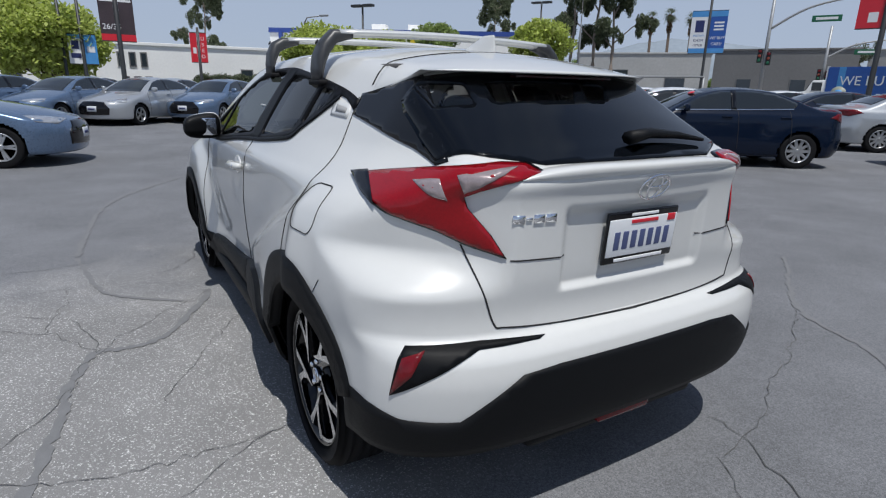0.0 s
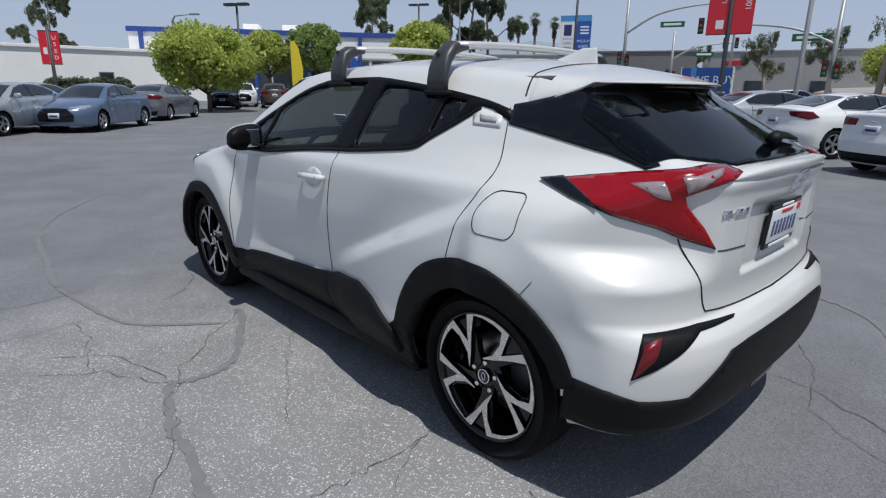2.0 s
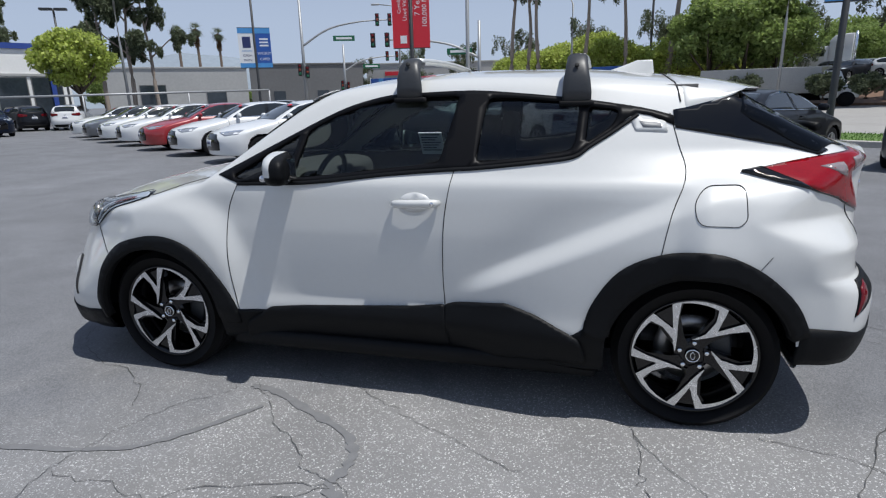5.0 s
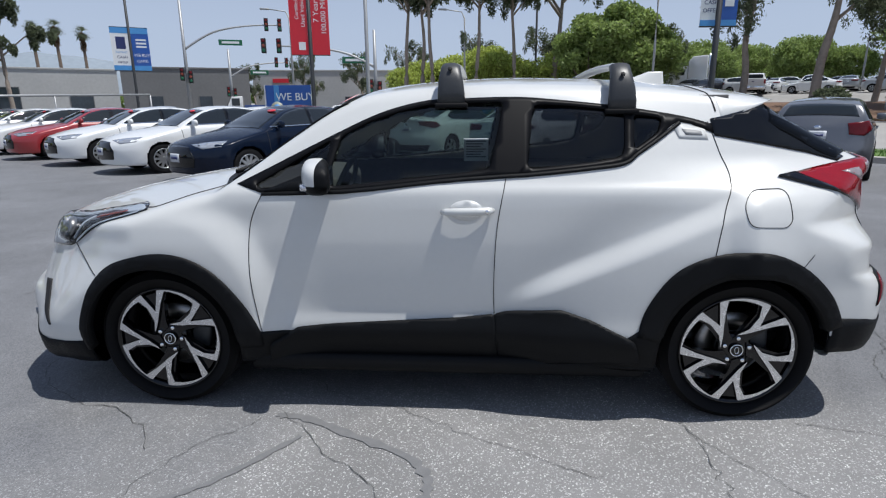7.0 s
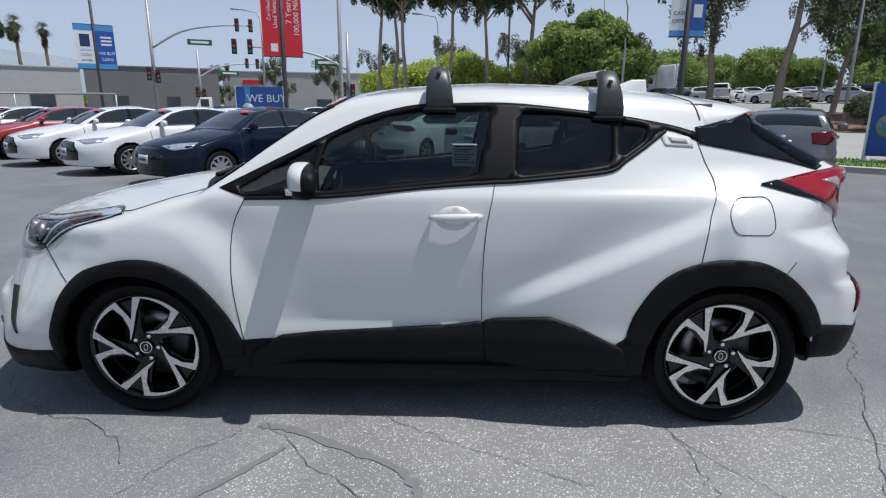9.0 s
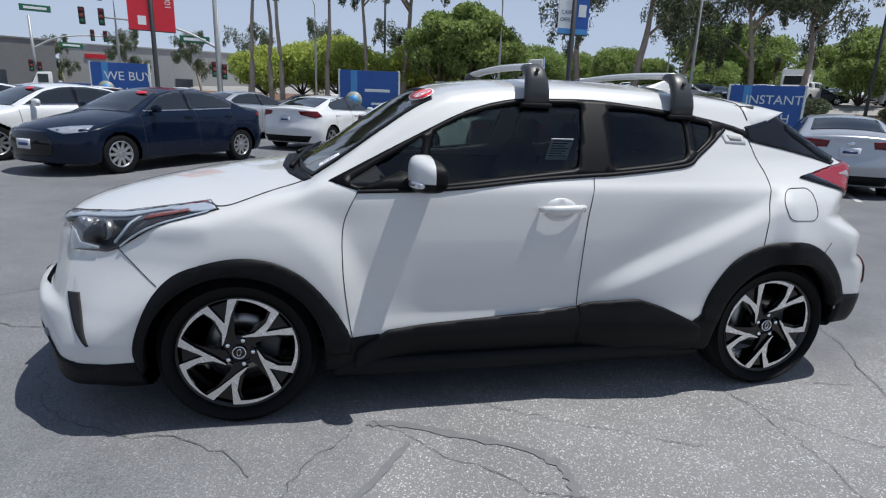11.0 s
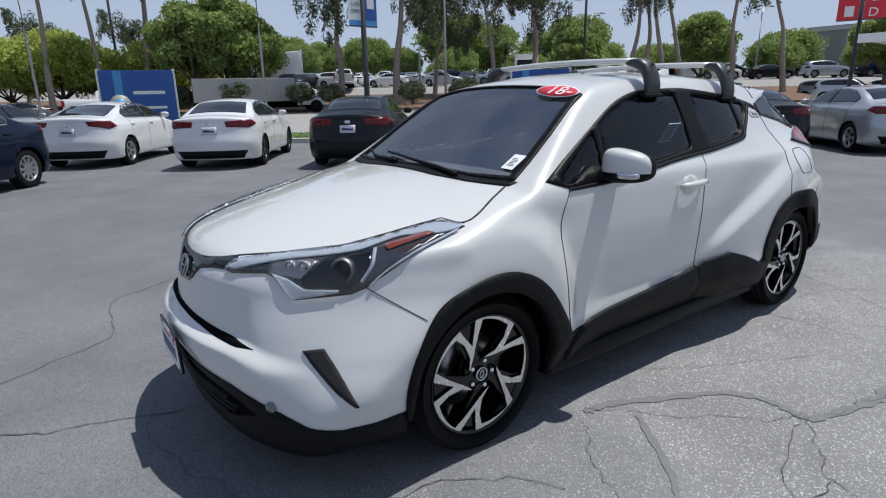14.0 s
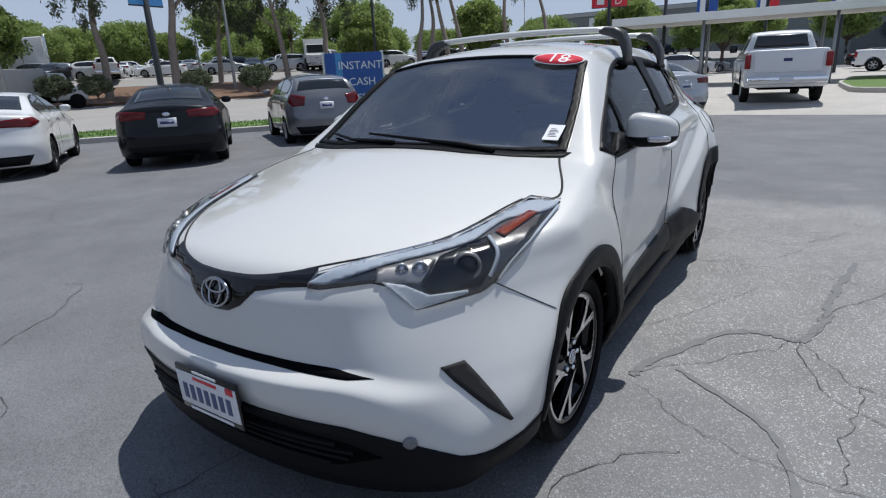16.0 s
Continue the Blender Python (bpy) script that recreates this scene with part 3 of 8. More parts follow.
seam_a = [(-0.811, 1.033), (-0.87, 0.902), (-0.878, 0.728), (-0.861, 0.542), (-0.828, 0.33)]
seam_b = [(0.279, 1.105), (0.243, 0.9), (0.231, 0.685), (0.234, 0.487), (0.254, 0.257)]
seam_c = [(1.183, 1.331), (1.219, 1.206), (1.245, 1.092), (1.188, 0.935), (1.159, 0.788)]
quarter_black = [(1.196, 1.343), (1.25, 1.352), (1.35, 1.376), (1.45, 1.412), (1.53, 1.36), (1.62, 1.30), (1.70, 1.235), (1.798, 1.172), (1.762, 1.157), (1.625, 1.193), (1.409, 1.235), (1.207, 1.271)]
tail = [(1.451, -0.749, 1.101), (1.599, -0.689, 1.127), (1.767, -0.622, 1.153), (1.893, -0.481, 1.175), (1.919, -0.406, 1.172), (1.971, -0.386, 1.152), (1.976, -0.44, 1.14), (1.949, -0.583, 1.111), (1.93, -0.63, 1.091), (1.93, -0.617, 1.058), (1.945, -0.543, 0.984), (1.954, -0.49, 0.915), (1.923, -0.616, 0.952), (1.895, -0.701, 0.988), (1.758, -0.782, 1.026), (1.594, -0.778, 1.063)]
tail_c1 = [(1.726, -0.68, 1.111), (1.841, -0.634, 1.131), (1.916, -0.662, 1.073), (1.851, -0.693, 1.085)]
tail_c2 = [(1.865, -0.617, 1.141), (1.932, -0.434, 1.163), (1.951, -0.498, 1.145), (1.927, -0.639, 1.096)]
gate = [(1.923, -0.616, 0.952), (1.931, -0.559, 0.824), (1.934, -0.522, 0.727), (1.944, -0.485, 0.712), (1.979, -0.294, 0.697), (2.001, -0.013, 0.691)]
pod = [(1.891, -0.825, 0.544), (1.89, -0.797, 0.649), (1.874, -0.765, 0.681), (1.942, -0.56, 0.686), (1.993, -0.364, 0.678), (1.998, -0.386, 0.672), (1.961, -0.573, 0.669), (1.948, -0.712, 0.609)]
pod_red = [(1.894, -0.822, 0.551), (1.894, -0.783, 0.654), (1.908, -0.718, 0.672), (1.923, -0.767, 0.611)]
headl = [(-2.136, -0.338, 0.816), (-2.099, -0.355, 0.851), (-1.955, -0.495, 0.881), (-1.775, -0.622, 0.902), (-1.525, -0.698, 0.946), (-1.411, -0.725, 0.967), (-1.391, -0.779, 0.96), (-1.369, -0.823, 0.955), (-1.576, -0.825, 0.898), (-1.776, -0.773, 0.784), (-1.825, -0.75, 0.765), (-1.992, -0.629, 0.747), (-2.004, -0.605, 0.773), (-2.016, -0.557, 0.813), (-2.042, -0.507, 0.828), (-2.125, -0.375, 0.813)]
bumper_seam_r = [(1.523, -0.922, 0.743), (1.694, -0.815, 0.993)]
hl_guide = [(-2.128, -0.339, 0.826), (-2.071, -0.394, 0.858), (-1.96, -0.503, 0.877), (-1.835, -0.597, 0.892), (-1.711, -0.658, 0.91), (-1.553, -0.697, 0.94), (-1.441, -0.731, 0.958), (-1.38, -0.818, 0.953), (-1.465, -0.803, 0.934), (-1.581, -0.721, 0.927), (-1.684, -0.698, 0.907), (-1.754, -0.682, 0.892), (-1.858, -0.622, 0.879), (-1.978, -0.527, 0.865), (-2.11, -0.389, 0.825)]
hl_amber = [(-1.666, -0.718, 0.906), (-1.497, -0.758, 0.938), (-1.484, -0.788, 0.934), (-1.672, -0.754, 0.894)]
hl_wedge = [(-2.025, -0.532, 0.827), (-1.989, -0.586, 0.816), (-1.952, -0.648, 0.783), (-1.858, -0.722, 0.781), (-1.861, -0.724, 0.771), (-1.992, -0.628, 0.749), (-2.008, -0.598, 0.777)]
hl_black = [(-1.957, -0.625, 0.808), (-1.869, -0.635, 0.872), (-1.768, -0.678, 0.889), (-1.697, -0.71, 0.9), (-1.742, -0.765, 0.855), (-1.821, -0.746, 0.782), (-1.95, -0.648, 0.785)]
hl_cells = [(-2.036, -0.517, 0.827), (-2.01, -0.506, 0.858), (-1.904, -0.597, 0.872), (-1.884, -0.632, 0.868), (-1.955, -0.623, 0.814), (-1.99, -0.58, 0.822)]
hl_tube = [(-1.699, -0.712, 0.899), (-1.739, -0.762, 0.863), (-1.786, -0.758, 0.804)]
hl_edge = [(-1.763, -0.777, 0.792), (-1.677, -0.805, 0.856), (-1.404, -0.828, 0.944)]
hl_p1 = [(-1.832, -0.708, 0.845)]
hl_p2 = [(-1.936, -0.609, 0.852)]
sticker = [(-0.482, -0.452, 1.433)]
stock = [(-0.918, -0.612, 1.134)]
rw1 = [(1.477, -0.539, 1.371), (1.531, -0.385, 1.382), (1.635, -0.404, 1.32), (1.607, -0.536, 1.307)]
rw2 = [(1.54, -0.313, 1.387), (1.569, 0.061, 1.39), (1.667, -0.02, 1.334), (1.646, -0.333, 1.324)]
rw3 = [(1.569, 0.1, 1.388), (1.567, 0.216, 1.382), (1.66, 0.132, 1.334), (1.666, 0.043, 1.334)]
vent_b = [(-2.016, -0.725, 0.588), (-1.955, -0.77, 0.596), (-1.939, -0.803, 0.552), (-1.92, -0.848, 0.49), (-1.893, -0.892, 0.407), (-1.902, -0.886, 0.404), (-1.95, -0.842, 0.456), (-1.977, -0.802, 0.5), (-2.0, -0.758, 0.546)]

# ---- hero parts ----
LEFT, RIGHT = (0, 1, 0), (0, -1, 0)
NOSE, STERN = ("round", -1.25), ("round", 1.15)


def side(pts, y=-0.8):
    return [(x, y, z) for x, z in pts]


def both(name, mat, line, way, label="", off=0.003, thick=0.006, h=0.03, owner=hero, **k):
    """A patch on the left flank and its mirror image on the right."""
    obs = []
    for s in (1, -1):
        ln = line if s > 0 else mirror_y(line)
        w = way if s > 0 or way[0] == "round" else (way[0], -way[1], way[2])
        holes = [hh if s > 0 else mirror_y(hh) for hh in k.get("holes", ())]
        kk = {a: b for a, b in k.items() if a != "holes"}
        obs.append(part(name, drape(hero_shell, ln, w, off, thick, h, holes=holes, **kk), mat, owner, label))
    return obs


def strips(name, line, way, width=0.0032, mat=GAP, off=0.0022, label="", closed=False):
    for s in (1, -1):
        ln = line if s > 0 else mirror_y(line)
        w = way if s > 0 or way[0] == "round" else (way[0], -way[1], way[2])
        part(name, ribbon(hero_shell, ln, w, width, off, closed), mat, hero, label)


dlo_line = [tuple(p) for p in smooth_line(dlo[:12], 3)] + [tuple(p) for p in smooth_line(dlo[12:], 3)]
panes = {"front_window": rounded(glass_f, 0.02, 3), "rear_window": rounded(glass_r, 0.03, 3), "quarter_window": rounded(glass_q, 0.02, 3), "vent_window": rounded(glass_tri, 0.02, 3)}
ws_line = [(-1.085, 0.0, 1.09), (-1.078, -0.25, 1.09), (-1.055, -0.48, 1.08), (-1.0, -0.70, 1.075), (-0.742, -0.658, 1.248), (-0.455, -0.588, 1.42), (-0.437, -0.40, 1.46), (-0.447, -0.2, 1.475)]
ws_line = ws_line + [(x, -y, z) for x, y, z in ws_line[::-1]][:-1] + [(-0.45, 0, 1.48)]
ws_line = sorted(ws_line, key=lambda p: math.atan2(p[1], -(p[0] + 0.7)))
WS_WAY = (0.5, 0, -0.86)

# body skin, open at the wheels and the windows
c = hero_shell.centres
keep = np.ones(len(c), bool)
for wx in (-WHEEL_X, WHEEL_X):
    keep &= ~((np.hypot(c[:, 0] - wx, c[:, 2] - WHEEL_R) < 0.386) & (np.abs(c[:, 1]) > 0.5))
for ring in panes.values():
    xz = np.array(ring)
    keep &= ~((inside(c[:, [0, 2]], xz) | (border_gap(c[:, [0, 2]], xz) < 0.010)) & (np.abs(c[:, 1]) > 0.4))
uv = np.array(flat([tuple(p) for p in c], WS_WAY))
ws2 = np.array(flat(ws_line, WS_WAY))
keep &= ~(inside(uv, ws2) & (border_gap(uv, ws2) > 0.010) & (c[:, 2] > 1.05) & (c[:, 0] < 0))
rg = [(1.45, -0.50, 1.38), (1.45, -0.575, 1.31), (1.50, -0.590, 1.28), (1.755, -0.612, 1.165), (1.86, -0.50, 1.185), (1.945, -0.36, 1.175), (1.965, -0.15, 1.172), (1.97, 0, 1.172)]
rg = rg + mirror_y(rg[:-1][::-1])
RG_WAY = (-0.55, 0, -0.83)
rg_cut = [(1.47, -0.48, 1.40), (1.49, -0.53, 1.31), (1.70, -0.545, 1.20), (1.80, -0.46, 1.215), (1.865, -0.30, 1.212), (1.88, 0, 1.21)]
rg_cut = rg_cut + mirror_y(rg_cut[:-1][::-1])
uv, rg2 = np.array(flat([tuple(p) for p in c], RG_WAY)), np.array(flat(rg_cut, RG_WAY))
keep &= ~(inside(uv, rg2) & (c[:, 2] > 1.12) & (c[:, 0] > 1.3))
low = c[:, 2] < 0.295
hero_shell.mesh("underbody", keep & low, LINER, hero, "black underbody")
body = hero_shell.mesh("body", keep & ~low, PEARL, hero, "pearl white painted body")
# dark trim just inside the skin
skin = hero_shell.verts
hero_shell.verts = skin * np.array([1, 0.965, 0.965]) + np.array([0, 0, 0.7 * 0.035])
cabin = keep & (c[:, 0] > -1.02) & (c[:, 0] < 1.92)
hero_shell.mesh("cabin_lining", cabin & (c[:, 2] < 1.06), INNER, hero, "dark cabin lining")
hero_shell.mesh("roof_lining", cabin & (c[:, 2] >= 1.06), material("pale_grey_headliner", (0.42, 0.42, 0.40), 0.9, vary=0.06, scale=30), hero, "pale grey roof lining")
hero_shell.verts = skin

# side windows
TRIMBLACK = material("satin_black_trim", (0.004, 0.004, 0.005), 0.45, spec=0.14, vary=0.15, scale=20)
frame_line = side(dlo_line)
for s, way in ((1, LEFT), (-1, RIGHT)):
    m = (lambda p: p) if s > 0 else mirror_y
    fr = part("window_surround", drape(hero_shell, m(frame_line), way, 0.004, 0.010, 0.03, holes=[m(side(r)) for r in panes.values()]), TRIMBLACK, hero, "black window surround")
    for name, ring in panes.items():
        grown = np.array(ring)
        grown = grown + (grown - grown.mean(0)) / np.linalg.norm(grown - grown.mean(0), axis=1)[:, None] * 0.017
        ob = part(name, drape(hero_shell, m(side([tuple(p) for p in grown])), way, -0.001, 0.003, 0.04), TINT if name == "front_window" else PRIVACY, fr, "dark tinted glass")
        ob.visible_shadow = False
    belt = [(x, z - 0.004) for x, z in smooth_line(dlo[13:], 4)]
    part("belt_moulding", ribbon(hero_shell, m(side(belt)), way, 0.016, 0.007), CLAD, hero, "black rubber belt moulding")

# windshield with its black border, and the cowl
ws_small = [tuple(np.array(p) * (0.94, 0.94, 1) + (-0.042, 0, 0)) for p in ws_line]
part("windshield_border", drape(hero_shell, ws_line, WS_WAY, 0.008, 0.012, 0.012, holes=[ws_small]), TRIMBLACK, hero, "black glass border")
ob = part("windshield", drape(hero_shell, ws_line, WS_WAY, 0.0, 0.003, 0.03), WINDSHIELD, hero, "clear windshield glass")
ob.visible_shadow = False
cowl = [(-1.15, y, 1.09) for y in np.linspace(-0.30, 0.30, 5)] + [(-1.11, 0.50, 1.08), (-1.035, 0.70, 1.07), (-1.0, 0.72, 1.075), (-1.055, 0.48, 1.09), (-1.078, 0.25, 1.09), (-1.085, 0, 1.09), (-1.078, -0.25, 1.09), (-1.055, -0.48, 1.09), (-1.0, -0.72, 1.075), (-1.035, -0.70, 1.07), (-1.11, -0.50, 1.08)]
part("cowl", drape(hero_shell, cowl, (0, 0, -1), 0.003, 0.008, 0.03), CLAD, hero, "black plastic cowl under the windshield")
for a, b, e in (((-1.09, -0.42), (-1.045, -0.02), (-0.99, 0.34)), ((-1.08, 0.12), (-1.03, 0.42), (-0.955, 0.62))):
    line = [Vector((p[0] - 0.012, p[1], float(hermite(np.array(p[0]), hero_shell.top)) - 0.1 * p[1] ** 2 + 0.014)) for p in (a, ((a[0] + b[0]) / 2, (a[1] + b[1]) / 2), b, e)]
    part("wiper", tube(line, [0.012, 0.011, 0.009, 0.006], 6), CLAD, hero, "black windshield wiper")

# lower cladding
def arch_line(sign):
    """The outer edge of a wheel arch, from its lower rear to its lower front end."""
    pts = [(arch_f[0][0] + 0.01, 0.29)] + arch_f if sign < 0 else arch_r
    return [tuple(p) for p in smooth_line(pts, 4)]


for sign in (-1, 1):
    outer = arch_line(sign)
    a0 = math.atan2(outer[-1][1] - WHEEL_R, outer[-1][0] - sign * WHEEL_X)
    a1 = math.atan2(outer[0][1] - WHEEL_R, outer[0][0] - sign * WHEEL_X)
    ends = sorted((a % (2 * math.pi) if a < -1.6 else a) for a in (a0, a1))
    inner = [(sign * WHEEL_X + 0.370 * math.cos(a), WHEEL_R + 0.370 * math.sin(a)) for a in np.linspace(ends[0] - 0.01, ends[1] + 0.01, 40)]
    if outer[0][0] > outer[-1][0]:
        outer = outer[::-1]
    ring = side(outer + inner, -0.9)
    both("arch_cladding", CLAD, ring, LEFT, "black textured wheel-arch cladding", 0.012, 0.05, 0.025)
    strips("arch_edge", side(inner[1:-1], -0.9), LEFT, 0.012, CLAD, 0.010)
both("sill_cladding", CLAD, side(rounded(sill_f, 0.015, 3), -0.88), LEFT, "black textured sill cladding under the front door", 0.024, 0.04, 0.014, lift=(0.004, 0.05))
both("sill_cladding", CLAD, side(rounded(sill_r, 0.015, 3), -0.88), LEFT, "black textured sill cladding under the rear door", 0.024, 0.04, 0.014, lift=(0.005, 0.05))

both("rocker_cladding", CLAD, side([(-0.955, 0.20), (0.955, 0.20), (0.955, 0.43), (0.90, 0.47), (0.80, 0.40), (0.55, 0.40), (-0.55, 0.39), (-0.84, 0.40), (-0.92, 0.45), (-0.955, 0.42)], -0.86), LEFT, "black rocker panel under the sills", 0.006, 0.012, 0.03)

lower_line = [(-2.27, 0.0, 0.452), (-2.26, -0.23, 0.448), (-2.19, -0.50, 0.438), (-2.14, -0.60, 0.412), (-2.09, -0.70, 0.372), (-2.045, -0.80, 0.335), (-1.95, -0.86, 0.318), (-1.80, -0.88, 0.328), (-1.70, -0.88, 0.335), (-1.70, -0.88, 0.215), (-1.95, -0.86, 0.20), (-2.1, -0.72, 0.195), (-2.2, -0.40, 0.19), (-2.23, 0.0, 0.19)]
lower_line = lower_line + mirror_y(lower_line[1:-1][::-1])
part("front_bumper_cladding", drape(hero_shell, lower_line, NOSE, 0.006, 0.02, 0.03), CLAD, hero, "black textured lower front bumper")
rear_line = [(2.066, 0.0, 0.602), (2.043, -0.343, 0.602), (2.024, -0.466, 0.593), (1.995, -0.56, 0.525), (1.975, -0.636, 0.472), (1.90, -0.79, 0.475), (1.84, -0.85, 0.495), (1.70, -0.88, 0.505), (1.69, -0.88, 0.345), (1.85, -0.84, 0.345), (1.95, -0.66, 0.342), (2.0, -0.3, 0.342), (2.02, 0, 0.342)]
rear_line = rear_line + mirror_y(rear_line[1:-1][::-1])
rear_clad = part("rear_bumper_cladding", drape(hero_shell, rear_line, STERN, 0.006, 0.02, 0.03), CLAD, hero, "black textured lower rear bumper")
part("diffuser", boxed((1.78, -0.40, 0.275), (1.995, 0.40, 0.36), 0.03), CLAD, rear_clad)
part("rear_fog_lamp", boxed((1.95, -0.13, 0.312), (2.030, 0.11, 0.345), 0.008), DARKRED, rear_clad, "dark red rear fog lamp")

FOGLENS = material("dim_fog_lens", (0.14, 0.15, 0.17), 0.15, coat=1.0, vary=0.3, scale=60)
DARKCHROME = material("smoked_chrome", (0.42, 0.43, 0.45), 0.12, metal=1.0, spread=0.03, scale=30)
# lower grille with bars
grille_line = [(-2.26, 0.0, 0.405), (-2.25, -0.30, 0.395), (-2.2, -0.50, 0.375), (-2.16, -0.60, 0.335), (-2.2, -0.46, 0.285), (-2.24, -0.2, 0.275), (-2.25, 0, 0.275)]
grille_line = grille_line + mirror_y(grille_line[1:-1][::-1])
grille = part("lower_grille", drape(hero_shell, grille_line, NOSE, 0.008, 0.004, 0.03), LINER, hero, "black lower grille")
for z, y in ((0.295, 0.44), (0.32, 0.5), (0.345, 0.52), (0.37, 0.46)):
    ln = [(-2.25 + 0.2 * yy * yy, yy, z) for yy in np.linspace(-y, y, 17)]
    part("grille_bar", ribbon(hero_shell, ln, NOSE, 0.008, 0.020, thick=0.012), CLAD, grille)
for s in (-1, 1):
    hit, n = cast(hero_shell.tree, *flat([(-2.116, s * 0.668, 0.394)], NOSE)[0], NOSE)
    fm = Matrix.Translation(hit + n * 0.006) @ n.to_track_quat("Z", "Y").to_matrix().to_4x4()
    part("fog_lamp", lathe([(0.021, -0.01), (0.021, 0.002), (0.016, 0.004), (0.0, 0.006)], "z", 24, fm), FOGLENS, hero, "round clear fog lamp")

# nose: slim upper slot, corner vents, black band with the badge
slot_line = [(-2.235, 0.0, 0.607), (-2.21, -0.218, 0.604), (-2.152, -0.446, 0.592), (-2.118, -0.556, 0.574), (-2.155, -0.49, 0.573), (-2.225, -0.236, 0.584), (-2.25, 0, 0.587)]
slot_line = slot_line + mirror_y(slot_line[1:-1][::-1])
part("upper_slot", drape(hero_shell, slot_line, NOSE, 0.002, 0.004, 0.02), LINER, hero, "slim black slot in the bumper")
both("bumper_vent", GAP, vent_b, (0.55, 0.83, 0), "black corner vent", 0.005, 0.007, 0.015)
hood_half = [(-2.178, 0.0, 0.832), (-2.167, -0.132, 0.834), (-2.134, -0.249, 0.849), (-2.08, -0.339, 0.866)]
band = hood_half + [(-2.125, -0.37, 0.822), (-2.164, -0.253, 0.812), (-2.192, -0.165, 0.795), (-2.215, -0.11, 0.745), (-2.225, -0.06, 0.722), (-2.23, 0, 0.718)]
band = band + mirror_y(band[1:-1][::-1])
bandob = part("nose_band", drape(hero_shell, band, NOSE, 0.003, 0.005, 0.02), GLOSSBLACK, hero, "gloss black band between the headlights")


def badge(parent, centre, n, size, mat=CHROME):
    """A plain chrome oval ring with a bar, standing in for the maker's mark."""
    q = n.to_track_quat("Z", "Y").to_matrix().to_4x4()
    m = Matrix.Translation(centre) @ q
    bm = bmesh.new()
    for a, b, dx, dy in ((1.0, 0.68, 0, 0), (0.42, 0.66, 0, 0), (0.72, 0.30, 0, 0.30)):
        ring = [m @ Vector((size * (a * math.cos(t) + dx), size * (b * math.sin(t) + dy), 0.004)) for t in np.linspace(0, 2 * math.pi, 33)]
        tube(ring, size * 0.065, 6, bm)
    return part("badge", bm, mat, parent, "plain chrome oval badge")


hit, n = cast(hero_shell.tree, *flat([(-2.21, 0, 0.772)], NOSE)[0], NOSE)
badge(bandob, hit + n * 0.005, n, 0.066, DARKCHROME)

